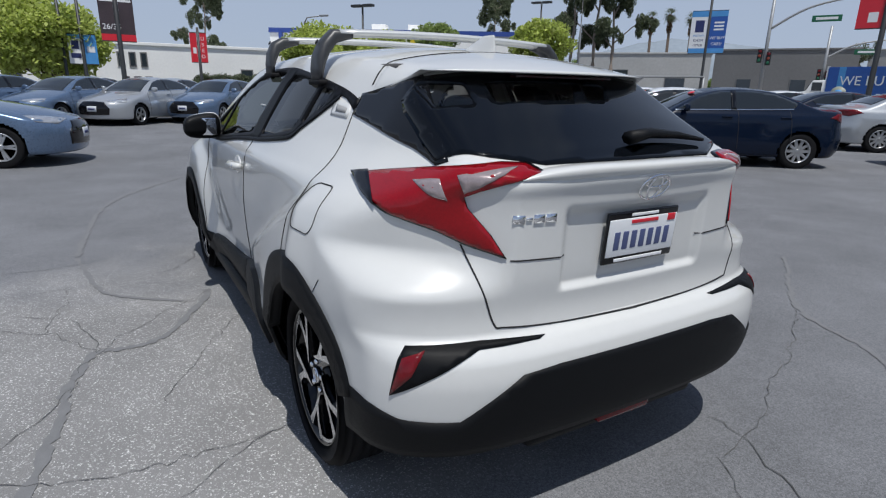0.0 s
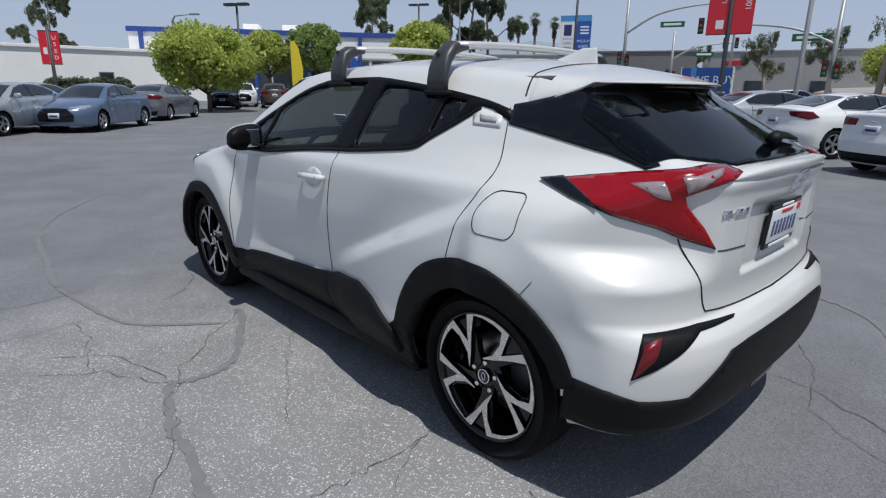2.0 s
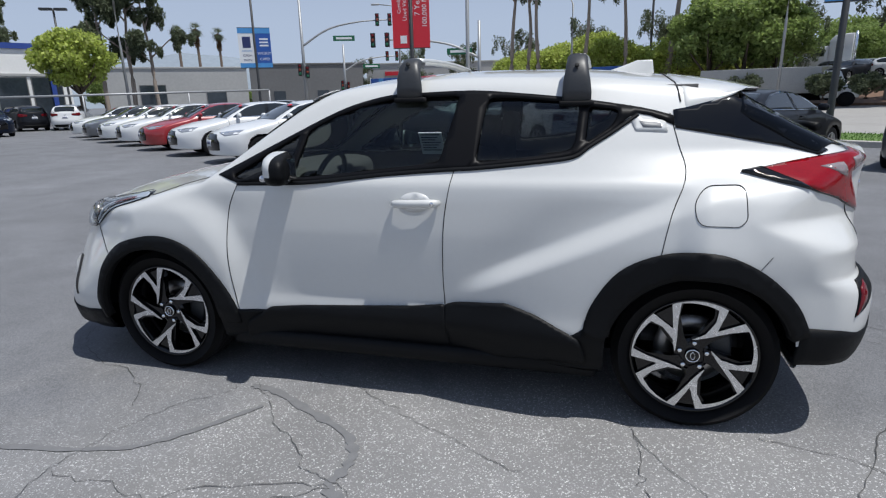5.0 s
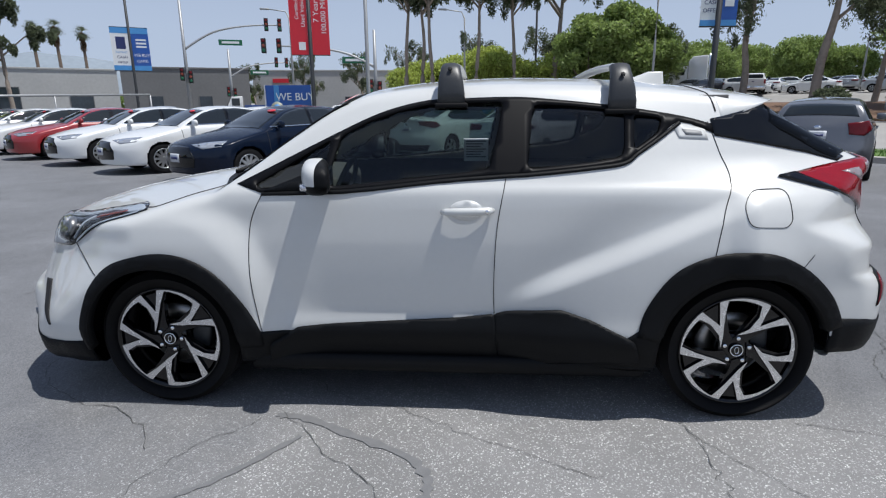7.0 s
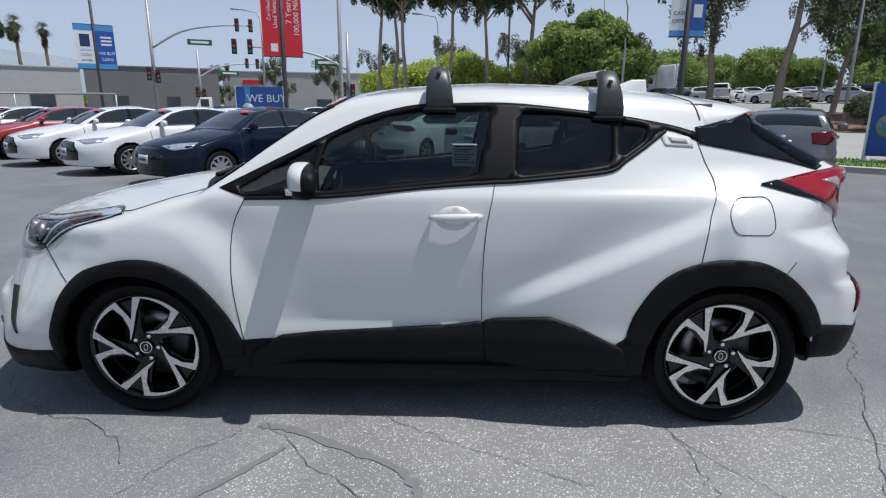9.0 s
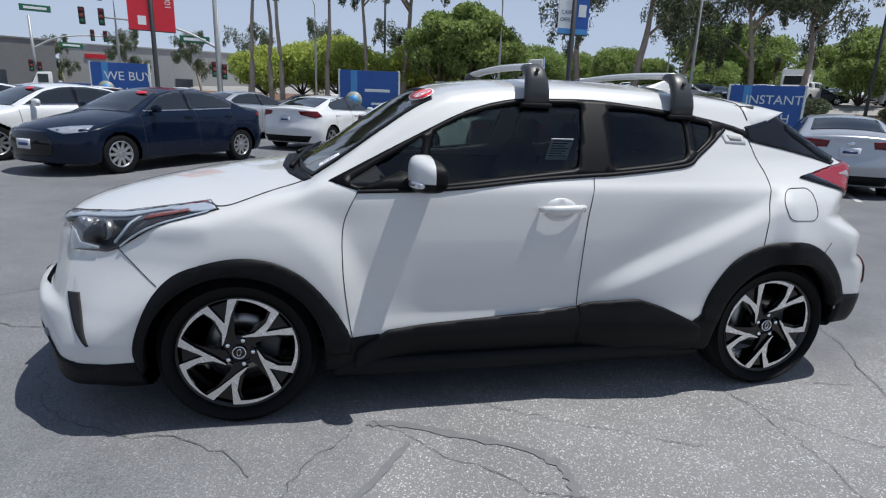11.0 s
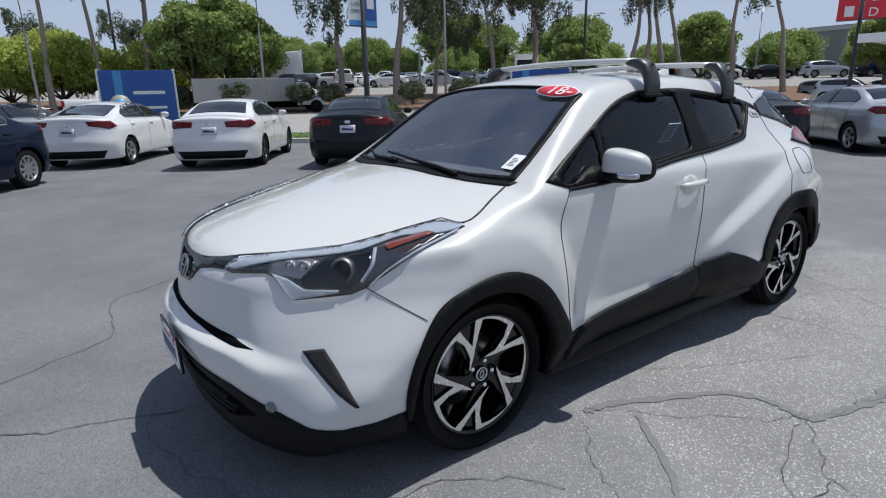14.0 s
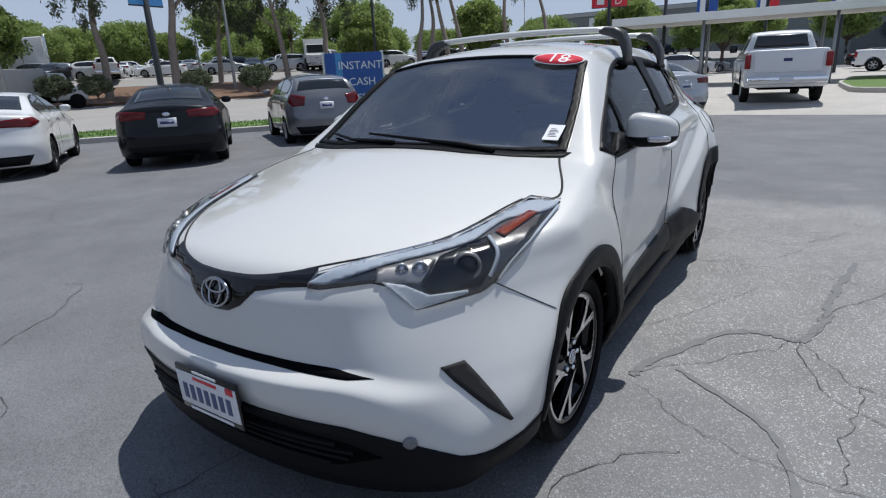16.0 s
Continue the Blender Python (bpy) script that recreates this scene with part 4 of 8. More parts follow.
# headlights
HL_WAY = (0.72, 0.66, -0.22)
hl_rim = [tuple(p) for p in headl]
hl_lens = [tuple(p) for p in np.array(headl) + (np.array(headl).mean(0) - np.array(headl)) * 0.045]
GUIDE = material("frosted_light_guide", (0.34, 0.39, 0.46), 0.5, metal=0.0, spec=0.2, vary=0.04, scale=40)
HOUSING = material("headlamp_housing", (0.022, 0.025, 0.03), 0.25, coat=1.0, vary=0.3, scale=30)
for s in (1, -1):
    m = (lambda p: p) if s > 0 else mirror_y
    w = (HL_WAY[0], s * HL_WAY[1], HL_WAY[2])
    lamp = part("headlight", drape(hero_shell, m(hl_rim), w, 0.004, 0.006, 0.02), GLOSSBLACK, hero, "swept headlight with clear lens")
    part("housing", drape(hero_shell, m(hl_lens), w, 0.006, 0.003, 0.02), HOUSING, lamp, "dark grey lamp housing")
    part("reflector", drape(hero_shell, m(hl_black), w, 0.0085, 0.003, 0.012), GLOSSBLACK, lamp, "black inner reflector")
    part("reflector", drape(hero_shell, m(hl_cells), w, 0.0088, 0.003, 0.012), STEEL, lamp, "grey faceted reflector")
    part("light_guide", drape(hero_shell, m([tuple(p) for p in smooth_line(hl_guide, 3)]), w, 0.0115, 0.004, 0.008), GUIDE, lamp, "pale silver light guide along the top edge")
    part("lower_trim", drape(hero_shell, m(hl_wedge), w, 0.0115, 0.004, 0.008), GUIDE, lamp, "silver wedge along the lower edge")
    part("side_marker", drape(hero_shell, m(hl_amber), w, 0.0125, 0.003, 0.012), AMBER, lamp, "amber side marker")
    part("light_guide", ribbon(hero_shell, m([tuple(p) for p in smooth_line(hl_tube, 6)]), w, 0.012, 0.0105), GUIDE, lamp)
    part("lower_trim", ribbon(hero_shell, m([tuple(p) for p in smooth_line(hl_edge, 6)]), w, 0.007, 0.0105), GUIDE, lamp)
    for (x, y, z), r, deep in ((hl_p1[0], 0.034, 1), (hl_p2[0], 0.019, 0), ((hl_p2[0][0] - 0.04, hl_p2[0][1] + 0.035, hl_p2[0][2] + 0.004), 0.015, 0)):
        hit, n = cast(hero_shell.tree, *flat([(x, s * y, z)], w)[0], w)
        fm = Matrix.Translation(hit + n * 0.006) @ Vector((-0.80, -s * 0.58, 0.1)).to_track_quat("Z", "Y").to_matrix().to_4x4()
        part("projector", lathe([(r * 1.3, -0.02), (r * 1.3, 0.006), (r * 1.15, 0.010), (r, 0.004)], "z", 28, fm), STEEL if deep else CLEARLENS, lamp, "grey metal projector ring")
        part("projector_lens", lathe([(r, 0.0), (r * 0.9, 0.007), (r * 0.5, 0.012), (0.0, 0.014)], "z", 24, fm), GLOSSBLACK if deep else CLEARLENS, lamp, "round projector lens")
    ob = part("lens_cover", drape(hero_shell, m(hl_rim), w, 0.016, 0.004, 0.02, lift=(0.012, 0.06)), CLEAR, lamp, "clear lens cover")
    ob.visible_shadow = False
    strips("panel_gap", [tuple(p) for p in smooth_line([(-1.775, -0.77, 0.785), (-1.70, -0.82, 0.73), (-1.60, -0.88, 0.66)], 4)], (0.4, 1, 0)) if s > 0 else None

# hood edges and door gaps
hood_side = [(-2.08, -0.339, 0.866), (-1.943, -0.485, 0.887), (-1.757, -0.611, 0.91), (-1.495, -0.683, 0.957), (-1.426, -0.704, 0.968)]
strips("panel_gap", [tuple(p) for p in smooth_line([(-2.178, 0.0, 0.832), *hood_half[1:], *hood_side[1:]], 5)], (0.45, 0.25, -0.86), 0.007)
strips("panel_gap", [tuple(p) for p in smooth_line([(-1.04, -0.69, 1.06), (-1.16, -0.745, 1.03), (-1.27, -0.79, 0.99), (-1.34, -0.80, 0.965), (-1.40, -0.77, 0.962)], 5)], (0, 0.7, -0.7), 0.007)
strips("panel_gap", side([tuple(p) for p in smooth_line(seam_a, 6)]), LEFT)
strips("panel_gap", side([tuple(p) for p in smooth_line(seam_b, 6)]), LEFT)
strips("panel_gap", side([tuple(p) for p in smooth_line(seam_c, 6)]), LEFT)
strips("panel_gap", [tuple(p) for p in smooth_line(bumper_seam_r, 8)][:3], (-0.3, 1, 0), 0.0014)
strips("panel_gap", side(rounded(fuel, 0.035, 6)), LEFT, 0.0026, closed=True)
strips("panel_gap", [tuple(p) for p in smooth_line(gate[:-1] + [(gate[-1][0], 0.02, gate[-1][2])], 6)], (-1, 0.35, 0), 0.0045)
strips("panel_gap", [tuple(p) for p in smooth_line([(1.939, -0.478, 0.91), (1.98, -0.30, 0.905)], 6)], (-1, 0.35, 0), 0.004)

# tail lamps
TAILCLEAR = material("pinkish_clear_lens", (0.34, 0.28, 0.28), 0.2, metal=0.3, coat=0.8, vary=0.2, scale=25)
TL_WAY = (-0.78, 0.62, -0.05)
tl = [tuple(p) for p in tail]
tl_in = [tuple(p) for p in np.array(tail) + (np.array(tail).mean(0) - np.array(tail)) * 0.05]
def shrink(pts, k):
    mid = np.array(pts).mean(0)
    return [tuple(mid + (np.array(p) - mid) * k) for p in pts]


for s in (1, -1):
    m = (lambda p: p) if s > 0 else mirror_y
    w = (TL_WAY[0], s * TL_WAY[1], TL_WAY[2])
    lamp = part("tail_lamp", drape(hero_shell, m(tl), w, 0.006, 0.014, 0.02), GLOSSBLACK, hero, "boomerang red tail lamp with clear section")
    part("red_lens", drape(hero_shell, m(tl_in), w, 0.010, 0.006, 0.012, lift=(0.003, 0.03)), REDLENS, lamp, "glossy red lens")
    mix_ = lambda a, b, k: tuple(np.array(a) * (1 - k) + np.array(b) * k)
    tip = [tl[0], mix_(tl[0], tl[1], 0.25), mix_(tl[0], tl[1], 0.5), mix_(tl[15], tl[14], 0.65), mix_(tl[15], tl[14], 0.3), tl[15]]
    part("smoked_tip", drape(hero_shell, m(tip), w, 0.0135, 0.006, 0.012), GLOSSBLACK, lamp, "smoked black tip")
    part("clear_lens", drape(hero_shell, m(shrink(tail_c1, 0.80)), w, 0.0145, 0.006, 0.012), TAILCLEAR, lamp, "clear faceted section")
    part("clear_lens", drape(hero_shell, m(shrink(tail_c2, 0.84)), w, 0.0145, 0.006, 0.012), TAILCLEAR, lamp, "clear faceted section")
    podob = part("bumper_pod", drape(hero_shell, m(pod), w, 0.004, 0.006, 0.02), CLAD, hero, "black bumper insert with red reflector")
    part("reflector", drape(hero_shell, m(pod_red), w, 0.008, 0.004, 0.02), DARKRED, podob, "red reflector")

# tail: black glass, quarter panels, lip, plate, badge
REARBLACK = material("rear_privacy_glass", (0.003, 0.004, 0.006), 0.05, spec=0.2)
# border extended as an opaque sheet: the cabin's darkness in black, three holes left
rear_glass = part("rear_window_mask", drape(hero_shell, rg, RG_WAY, 0.006, 0.008, 0.02, holes=[rounded(rw1, 0.015, 3), rounded(rw2, 0.015, 3), rounded(rw3, 0.012, 3)]), REARBLACK, hero, "black rear window border, extended over the glass as the dark cabin")
ob = part("rear_window", drape(hero_shell, rg, RG_WAY, 0.003, 0.003, 0.03), REARCLEAR, rear_glass, "dark tinted rear glass")
ob.visible_shadow = False
both("quarter_panel", material("gloss_black_panel", (0.004, 0.0045, 0.006), 0.12, coat=0.3, spec=0.25, vary=0.1, scale=20), side(quarter_black, -0.6), LEFT, "gloss black rear quarter panel", 0.005, 0.008, 0.02)
strips("panel_gap", [(1.182 + 0.052 * v**4, 0.6 * v, 1.5) for v in np.linspace(-0.96, 0, 24)], (0, 0, -1), 0.006, off=0.003)


def spoiler():
    """The roof's tail: a thin wedge from the roof seam to a bowed trailing edge, overhanging the rear window."""
    bm = bmesh.new()
    us, vs = np.linspace(0, 1, 15), np.linspace(-1, 1, 49)
    rows = []
    for low in (0, 1):
        for u in us if not low else us[::-1]:
            row = []
            for v in vs:
                y0, y1 = 0.600 * v, 0.525 * v
                x0, x1 = 1.188 + 0.052 * v**4, 1.640 - 0.55 * y1 * y1
                top = hero_shell.tree.ray_cast(Vector((x0, y0, 3)), Vector((0, 0, -1)))[0]
                z0 = (top.z if top else 1.36) - 0.005
                x, y = x0 + (x1 - x0) * u, y0 + (y1 - y0) * u
                z = z0 + (1.427 - z0) * u + 0.016 * 4 * u * (1 - u) * (1 - v**4)
                skin = hero_shell.tree.ray_cast(Vector((x, y, 3)), Vector((0, 0, -1)))[0]
                if skin and 0 < u < 0.75:
                    z = max(z, skin.z + 0.004)
                thin = 0.004 + 0.012 * math.sin(math.pi * min(1, u + 0.08)) ** 0.5
                row.append(bm.verts.new((x - 0.008 * low * u, y * (1 - 0.012 * low), z - thin * low)))
            rows.append(row)
    for a, b in zip(rows, rows[1:] + rows[:1]):
        for i in range(len(vs) - 1):
            bm.faces.new((a[i], a[i + 1], b[i + 1], b[i]))
    n = len(us)
    for i in range(n - 1):  # close the two ends
        for j in (0, len(vs) - 1):
            bm.faces.new((rows[i][j], rows[i + 1][j], rows[2 * n - 2 - i][j], rows[2 * n - 1 - i][j]))
    bmesh.ops.recalc_face_normals(bm, faces=bm.faces)
    return bm


part("roof_spoiler", spoiler(), PEARL, hero, "white roof spoiler over the rear window")
part("brake_light", boxed((1.560, -0.22, 1.410), (1.600, 0.22, 1.420), 0.004), material("smoked_red_lens", (0.03, 0.003, 0.004), 0.2, coat=0.5), hero, "slim smoked high brake light")
bm = bmesh.new()
ys = np.linspace(-0.47, 0.47, 41)
prof = [(-0.10, 0.010), (-0.02, 0.016), (0.022, 0.014), (0.030, 0.004), (0.022, -0.014), (-0.01, -0.05)]
rows = []
for dx, dz in prof:
    row = []
    for y in ys:
        t = abs(y) / 0.47
        row.append(bm.verts.new((2.014 - 0.20 * y * y - 0.10 * max(0, t - 0.6) ** 2 + dx, y, 1.158 - 0.022 * t**4 + dz * (1 - 0.7 * t**6))))
    rows.append(row)
for a, b in zip(rows, rows[1:]):
    for i in range(len(ys) - 1):
        bm.faces.new((a[i], a[i + 1], b[i + 1], b[i]))
bmesh.ops.recalc_face_normals(bm, faces=bm.faces)
part("tail_lip", bm, PEARL, hero, "white ducktail lip")
hit, n = cast(hero_shell.tree, *flat([(2.0, 0, 1.100)], (-1, 0, 0))[0], (-1, 0, 0))
badge(hero, hit + n * 0.006, n, 0.062)
for i, (y0, y1) in enumerate(((-0.485, -0.45), (-0.445, -0.425), (-0.42, -0.385), (-0.38, -0.345))):
    z0, z1 = ((1.016, 1.040) if i != 1 else (1.025, 1.032))
    part("model_badge", drape(hero_shell, [(1.96, y0, z0), (1.96, y1, z0), (1.96, y1, z1), (1.96, y0, z1)], (-1, 0.25, 0), 0.005, 0.005, 0.02), CHROME, hero, "chrome badge bar")


PLATEBLUE = material("plate_blue", (0.07, 0.09, 0.20), 0.5, vary=0.1, scale=60)


def plate(m, name="license_plate"):
    """A white plate in a dark frame, its writing as bars."""
    ob = part(name, boxed((-0.158, 0, -0.084), (0.158, 0.012, 0.084), 0.006, m), GLOSSBLACK, hero, "white license plate in a dark frame")
    part("plate_face", boxed((-0.151, -0.003, -0.058), (0.151, 0.004, 0.062), 0.002, m), PLATE, ob)
    x = -0.125
    for i in range(7):
        part("plate_mark", boxed((x, -0.0045, -0.036), (x + 0.024, 0, 0.022), 0.002, m), PLATEBLUE, ob)
        x += 0.037
    part("plate_mark", boxed((-0.06, -0.005, 0.045), (0.06, 0, 0.056), 0.001, m), RED, ob)
    part("plate_mark", boxed((0.105, -0.005, 0.040), (0.140, 0, 0.062), 0.001, m), RED, ob)
    part("frame_mark", boxed((-0.11, -0.002, -0.077), (0.11, 0.002, -0.067), 0.001, m), PAPER, ob)
    part("frame_mark", boxed((-0.06, -0.002, 0.068), (0.06, 0.002, 0.077), 0.001, m), PAPER, ob)
    return ob


plate(pose(2.004, 0.0, 0.938, 0, 0, 90) @ pose(0, 0, 0, 4, 0, 0))
plate(pose(-2.318, -0.02, 0.455, 0, 0, -90) @ pose(0, 0, 0, 2, 0, 0))
wiper_arm = [(1.93, -0.02, 1.235), (1.90, 0.10, 1.245), (1.89, 0.25, 1.235), (1.885, 0.40, 1.215)]
rw = part("rear_wiper", tube(wiper_arm, [0.028, 0.022, 0.016, 0.008], 8, squash=0.8), CLAD, hero, "black rear wiper")

# ---- hero: mirrors, handles, roof bars, fin, stickers ----
def egg(rx, ry, rz, m, cut=0.0, n=20):
    """A rounded box-like lump."""
    bm = bmesh.new()
    bmesh.ops.create_uvsphere(bm, u_segments=n * 2, v_segments=n, radius=1)
    for v in bm.verts:
        c = v.co
        k = (abs(c.x) ** 3.2 + abs(c.y) ** 3.2 + abs(c.z) ** 3.2) ** (-1 / 3.2)
        c *= k
        c.x, c.y, c.z = c.x * rx, c.y * ry, c.z * rz
    bmesh.ops.transform(bm, matrix=m, verts=bm.verts)
    return bm


def mirror_unit(s):
    """A door mirror: white cap over a black lower shell and arm."""
    def taper(bm, z_lo, z_hi):
        for v in bm.verts:
            t = (abs(v.co.y) - 0.84) / 0.20  # towards the outer end
            v.co.z = 1.115 + (v.co.z - 1.115) * (1.08 - 0.30 * max(0, t)) - 0.01 * max(0, t)
            v.co.x += 0.055 * max(0, t) ** 2
        return bm

    cap = taper(egg(0.062, 0.108, 0.078, pose(-0.545, -0.925 * s, 1.120)), 0, 0)
    bmesh.ops.bisect_plane(cap, geom=cap.verts[:] + cap.edges[:] + cap.faces[:], plane_co=(0, 0, 1.092), plane_no=(0, 0, -1), clear_outer=True)
    bmesh.ops.bisect_plane(cap, geom=cap.verts[:] + cap.edges[:] + cap.faces[:], plane_co=(-0.512, 0, 0), plane_no=(1, 0, 0), clear_outer=True)
    ob = part("mirror", cap, PEARL, hero, "white door mirror with black base")
    low = taper(egg(0.060, 0.106, 0.076, pose(-0.545, -0.925 * s, 1.120)), 0, 0)
    bmesh.ops.bisect_plane(low, geom=low.verts[:] + low.edges[:] + low.faces[:], plane_co=(0, 0, 1.094), plane_no=(0, 0, 1), clear_outer=True)
    part("lower_shell", low, CLAD, ob, "black lower mirror shell")
    rear = taper(egg(0.060, 0.106, 0.076, pose(-0.545, -0.925 * s, 1.120)), 0, 0)
    bmesh.ops.bisect_plane(rear, geom=rear.verts[:] + rear.edges[:] + rear.faces[:], plane_co=(-0.514, 0, 0), plane_no=(-1, 0, 0), clear_outer=True)
    part("rear_shell", rear, CLAD, ob, "black rear mirror shell")
    ind = egg(0.020, 0.050, 0.015, pose(-0.578, -0.965 * s, 1.083, 0, 0, 22 * s))
    part("turn_signal", ind, CLEARLENS, ob, "clear turn signal")
    part("mirror_glass", boxed((-0.489, -1.00 * s if s > 0 else 0.85, 1.065), (-0.479, -0.85 * s if s > 0 else 1.00, 1.165), 0.004), CHROME, ob, "mirror glass")
    part("arm", tube([(-0.60, -0.79 * s, 1.070), (-0.57, -0.85 * s, 1.066), (-0.55, -0.90 * s, 1.072)], [0.036, 0.030, 0.024], 10, squash=0.6), CLAD, ob, "black mirror arm")
    part("base", drape(hero_shell, [(-0.80, -0.82 * s, 1.045), (-0.62, -0.82 * s, 1.115), (-0.555, -0.82 * s, 1.10), (-0.545, -0.82 * s, 1.052)], (0, s, 0), 0.010, 0.012, 0.03), CLAD, ob, "black mirror base")


for s in (1, -1):
    mirror_unit(s)
    # pull handle; the recess is a disc with shade put into its paint
    dish = [(0.105 + 0.075 * math.cos(a), -0.85 * s, 0.965 + 0.045 * math.sin(a)) for a in np.linspace(0, 2 * math.pi, 20, endpoint=False)]
    grip = tube([(0.0, -0.864 * s, 0.960), (0.02, -0.884 * s, 0.962), (0.08, -0.889 * s, 0.964), (0.15, -0.888 * s, 0.966), (0.205, -0.880 * s, 0.967), (0.222, -0.862 * s, 0.967)], [0.012, 0.017, 0.018, 0.018, 0.018, 0.012], 10, squash=1.0)
    hd = part("door_handle", grip, PEARL, hero, "white pull handle")
    part("handle_recess", drape(hero_shell, dish, (0, s, 0), 0.0025, 0.003, 0.02), material("shaded_paint_recess", (0.60, 0.605, 0.60), 0.35, coat=1.0), hd)
    part("lock", lathe([(0.009, 0), (0.009, 0.003), (0, 0.003)], "z", 16, pose(0.198, -0.900 * s, 0.967, 90 * s)), CHROME, hd, "chrome key lock")
    # hidden rear handle by the quarter window
    hb = [(1.01, -0.66 * s, 1.335), (1.165, -0.64 * s, 1.300), (1.175, -0.65 * s, 1.255), (1.045, -0.68 * s, 1.262)]
    rh = part("rear_door_handle", drape(hero_shell, hb, (0, s, 0), 0.0035, 0.004, 0.02), PEARL, hero, "white rear handle by the quarter window")
    part("handle_slot", drape(hero_shell, [(1.06, -0.66 * s, 1.300), (1.145, -0.65 * s, 1.290), (1.150, -0.65 * s, 1.272), (1.075, -0.66 * s, 1.275)], (0, s, 0), 0.006, 0.002, 0.02), material("handle_slot_grey", (0.30, 0.30, 0.30), 0.5), rh)

# roof bars
for x0 in (0.03, 0.795):
    z0 = 1.452 if x0 < 0.5 else 1.42
    bar = thing("roof_bar", "silver aluminium roof bar on dark grey feet", "roof rack", "roof bars")
    bar.location = (x0, 0, 0)
    crest = 1.578 if x0 < 0.5 else 1.568
    line = [(0, y, crest + 0.012 + 0.012 * (1 - (y / 0.5) ** 2)) for y in np.linspace(-0.545, 0.545, 15)]
    bm = tube(line, 0.040, 14, squash=0.42)
    part("crossbar", bm, BAR_ALU, bar, "silver aero crossbar")
    for s in (1, -1):
        sec = [((0.0, -0.640 * s, z0 - 0.035), 0.062, 0.012), ((0.0, -0.638 * s, z0 + 0.01), 0.062, 0.018), ((-0.002, -0.628 * s, z0 + 0.055), 0.058, 0.026), ((-0.004, -0.606 * s, z0 + 0.10), 0.050, 0.030), ((-0.004, -0.566 * s, crest - 0.004), 0.045, 0.030), ((-0.002, -0.515 * s, crest + 0.004), 0.041, 0.022), ((0.0, -0.490 * s, crest + 0.006), 0.038, 0.018)]
        bm = bmesh.new()
        rings = []
        for k, ((x, y, z), w, t) in enumerate(sec):
            a = min(1.0, k / 5.0) * math.pi / 2  # the foot bends from upright to level
            out = Vector((0, -s * math.cos(a), math.sin(a)))
            ring = []
            for j in range(16):
                th = 2 * math.pi * j / 16
                cx, cy = math.cos(th), math.sin(th)
                cx, cy = math.copysign(abs(cx) ** 0.7, cx), math.copysign(abs(cy) ** 0.7, cy)
                ring.append(bm.verts.new(Vector((x + w * cx, y, z)) + out * t * cy))
            rings.append(ring)
        for a, b in zip(rings, rings[1:]):
            for j in range(16):
                bm.faces.new((a[j], a[(j + 1) % 16], b[(j + 1) % 16], b[j]))
        bm.faces.new(rings[0])
        bm.faces.new(rings[-1])
        bmesh.ops.recalc_face_normals(bm, faces=bm.faces)
        ft = part("foot", bm, FOOT, bar, "dark grey plastic foot")
        part("lock", lathe([(0.010, 0), (0.010, 0.004), (0, 0.004)], "z", 14, pose(-0.004, -0.606 * s, z0 + 0.105, 62 * s, 0, 0) @ pose(0, 0, 0.030)), GAP, ft, "black key lock")
        part("pad", boxed((-0.075, -0.655 * s if s > 0 else 0.60, z0 - 0.05), (0.075, -0.60 * s if s > 0 else 0.655, z0 - 0.028), 0.008), RUBBER, ft, "black rubber pad")

# shark fin aerial
bm = bmesh.new()
rows = []
for t in np.linspace(0, 1, 9):
    h = 0.085 * t
    x0, x1, wd = 0.90 + 0.17 * t**0.8, 1.16 - 0.012 * t, 0.032 * (1 - 0.85 * t)
    rows.append([bm.verts.new((x0 + (x1 - x0) * (0.5 - 0.5 * math.cos(a)), wd * math.sin(a), 1.506 + h * 0.9 + (0.024 * (1 - (0.5 - 0.5 * math.cos(a))) * (1 - t)))) for a in np.linspace(0, 2 * math.pi, 20, endpoint=False)])
for a, b in zip(rows, rows[1:]):
    for j in range(20):
        bm.faces.new((a[j], a[(j + 1) % 20], b[(j + 1) % 20], b[j]))
bm.faces.new(rows[-1])
bmesh.ops.recalc_face_normals(bm, faces=bm.faces)
part("aerial_fin", bm, PEARL, hero, "white shark-fin aerial")


def lettering(name, text, size, mat, m, parent, depth=0.001):
    """Words centred on m, each letter a mesh of its own."""
    cu = bpy.data.curves.new(name, "FONT")
    cu.body, cu.size, cu.extrude, cu.align_x, cu.align_y = text, size, depth, "CENTER", "CENTER"
    cu.resolution_u = 3
    tmp = bpy.data.objects.new(name, cu)
    me = tmp.to_mesh()
    co = np.array([v.co[:] for v in me.vertices])
    polys = [tuple(p.vertices) for p in me.polygons]
    group = list(range(len(co)))

    def root(i):
        while group[i] != i:
            group[i] = group[group[i]]
            i = group[i]
        return i

    for p in polys:
        for v in p[1:]:
            group[root(v)] = root(p[0])
    ids = np.array([root(i) for i in range(len(co))])
    spans = sorted((co[ids == k, 0].min(), co[ids == k, 0].max(), k) for k in set(ids.tolist()))
    letters = []
    for a, b, k in spans:  # pieces above one another make one letter
        if letters and a < letters[-1][0] - 0.1 * size:
            letters[-1] = (max(letters[-1][0], b), letters[-1][1] + [k])
        else:
            letters.append((b, [k]))
    for _, keys in letters:
        used = np.flatnonzero(np.isin(ids, keys))
        index = {int(v): i for i, v in enumerate(used)}
        lm = bpy.data.meshes.new(name)
        lm.from_pydata(co[used].tolist(), [], [tuple(index[v] for v in p) for p in polys if p[0] in index])
        lm.materials.append(mat)
        ob = new(name, lm)
        ob.parent = parent
        ob.matrix_local = m
    tmp.to_mesh_clear()
    bpy.data.objects.remove(tmp)


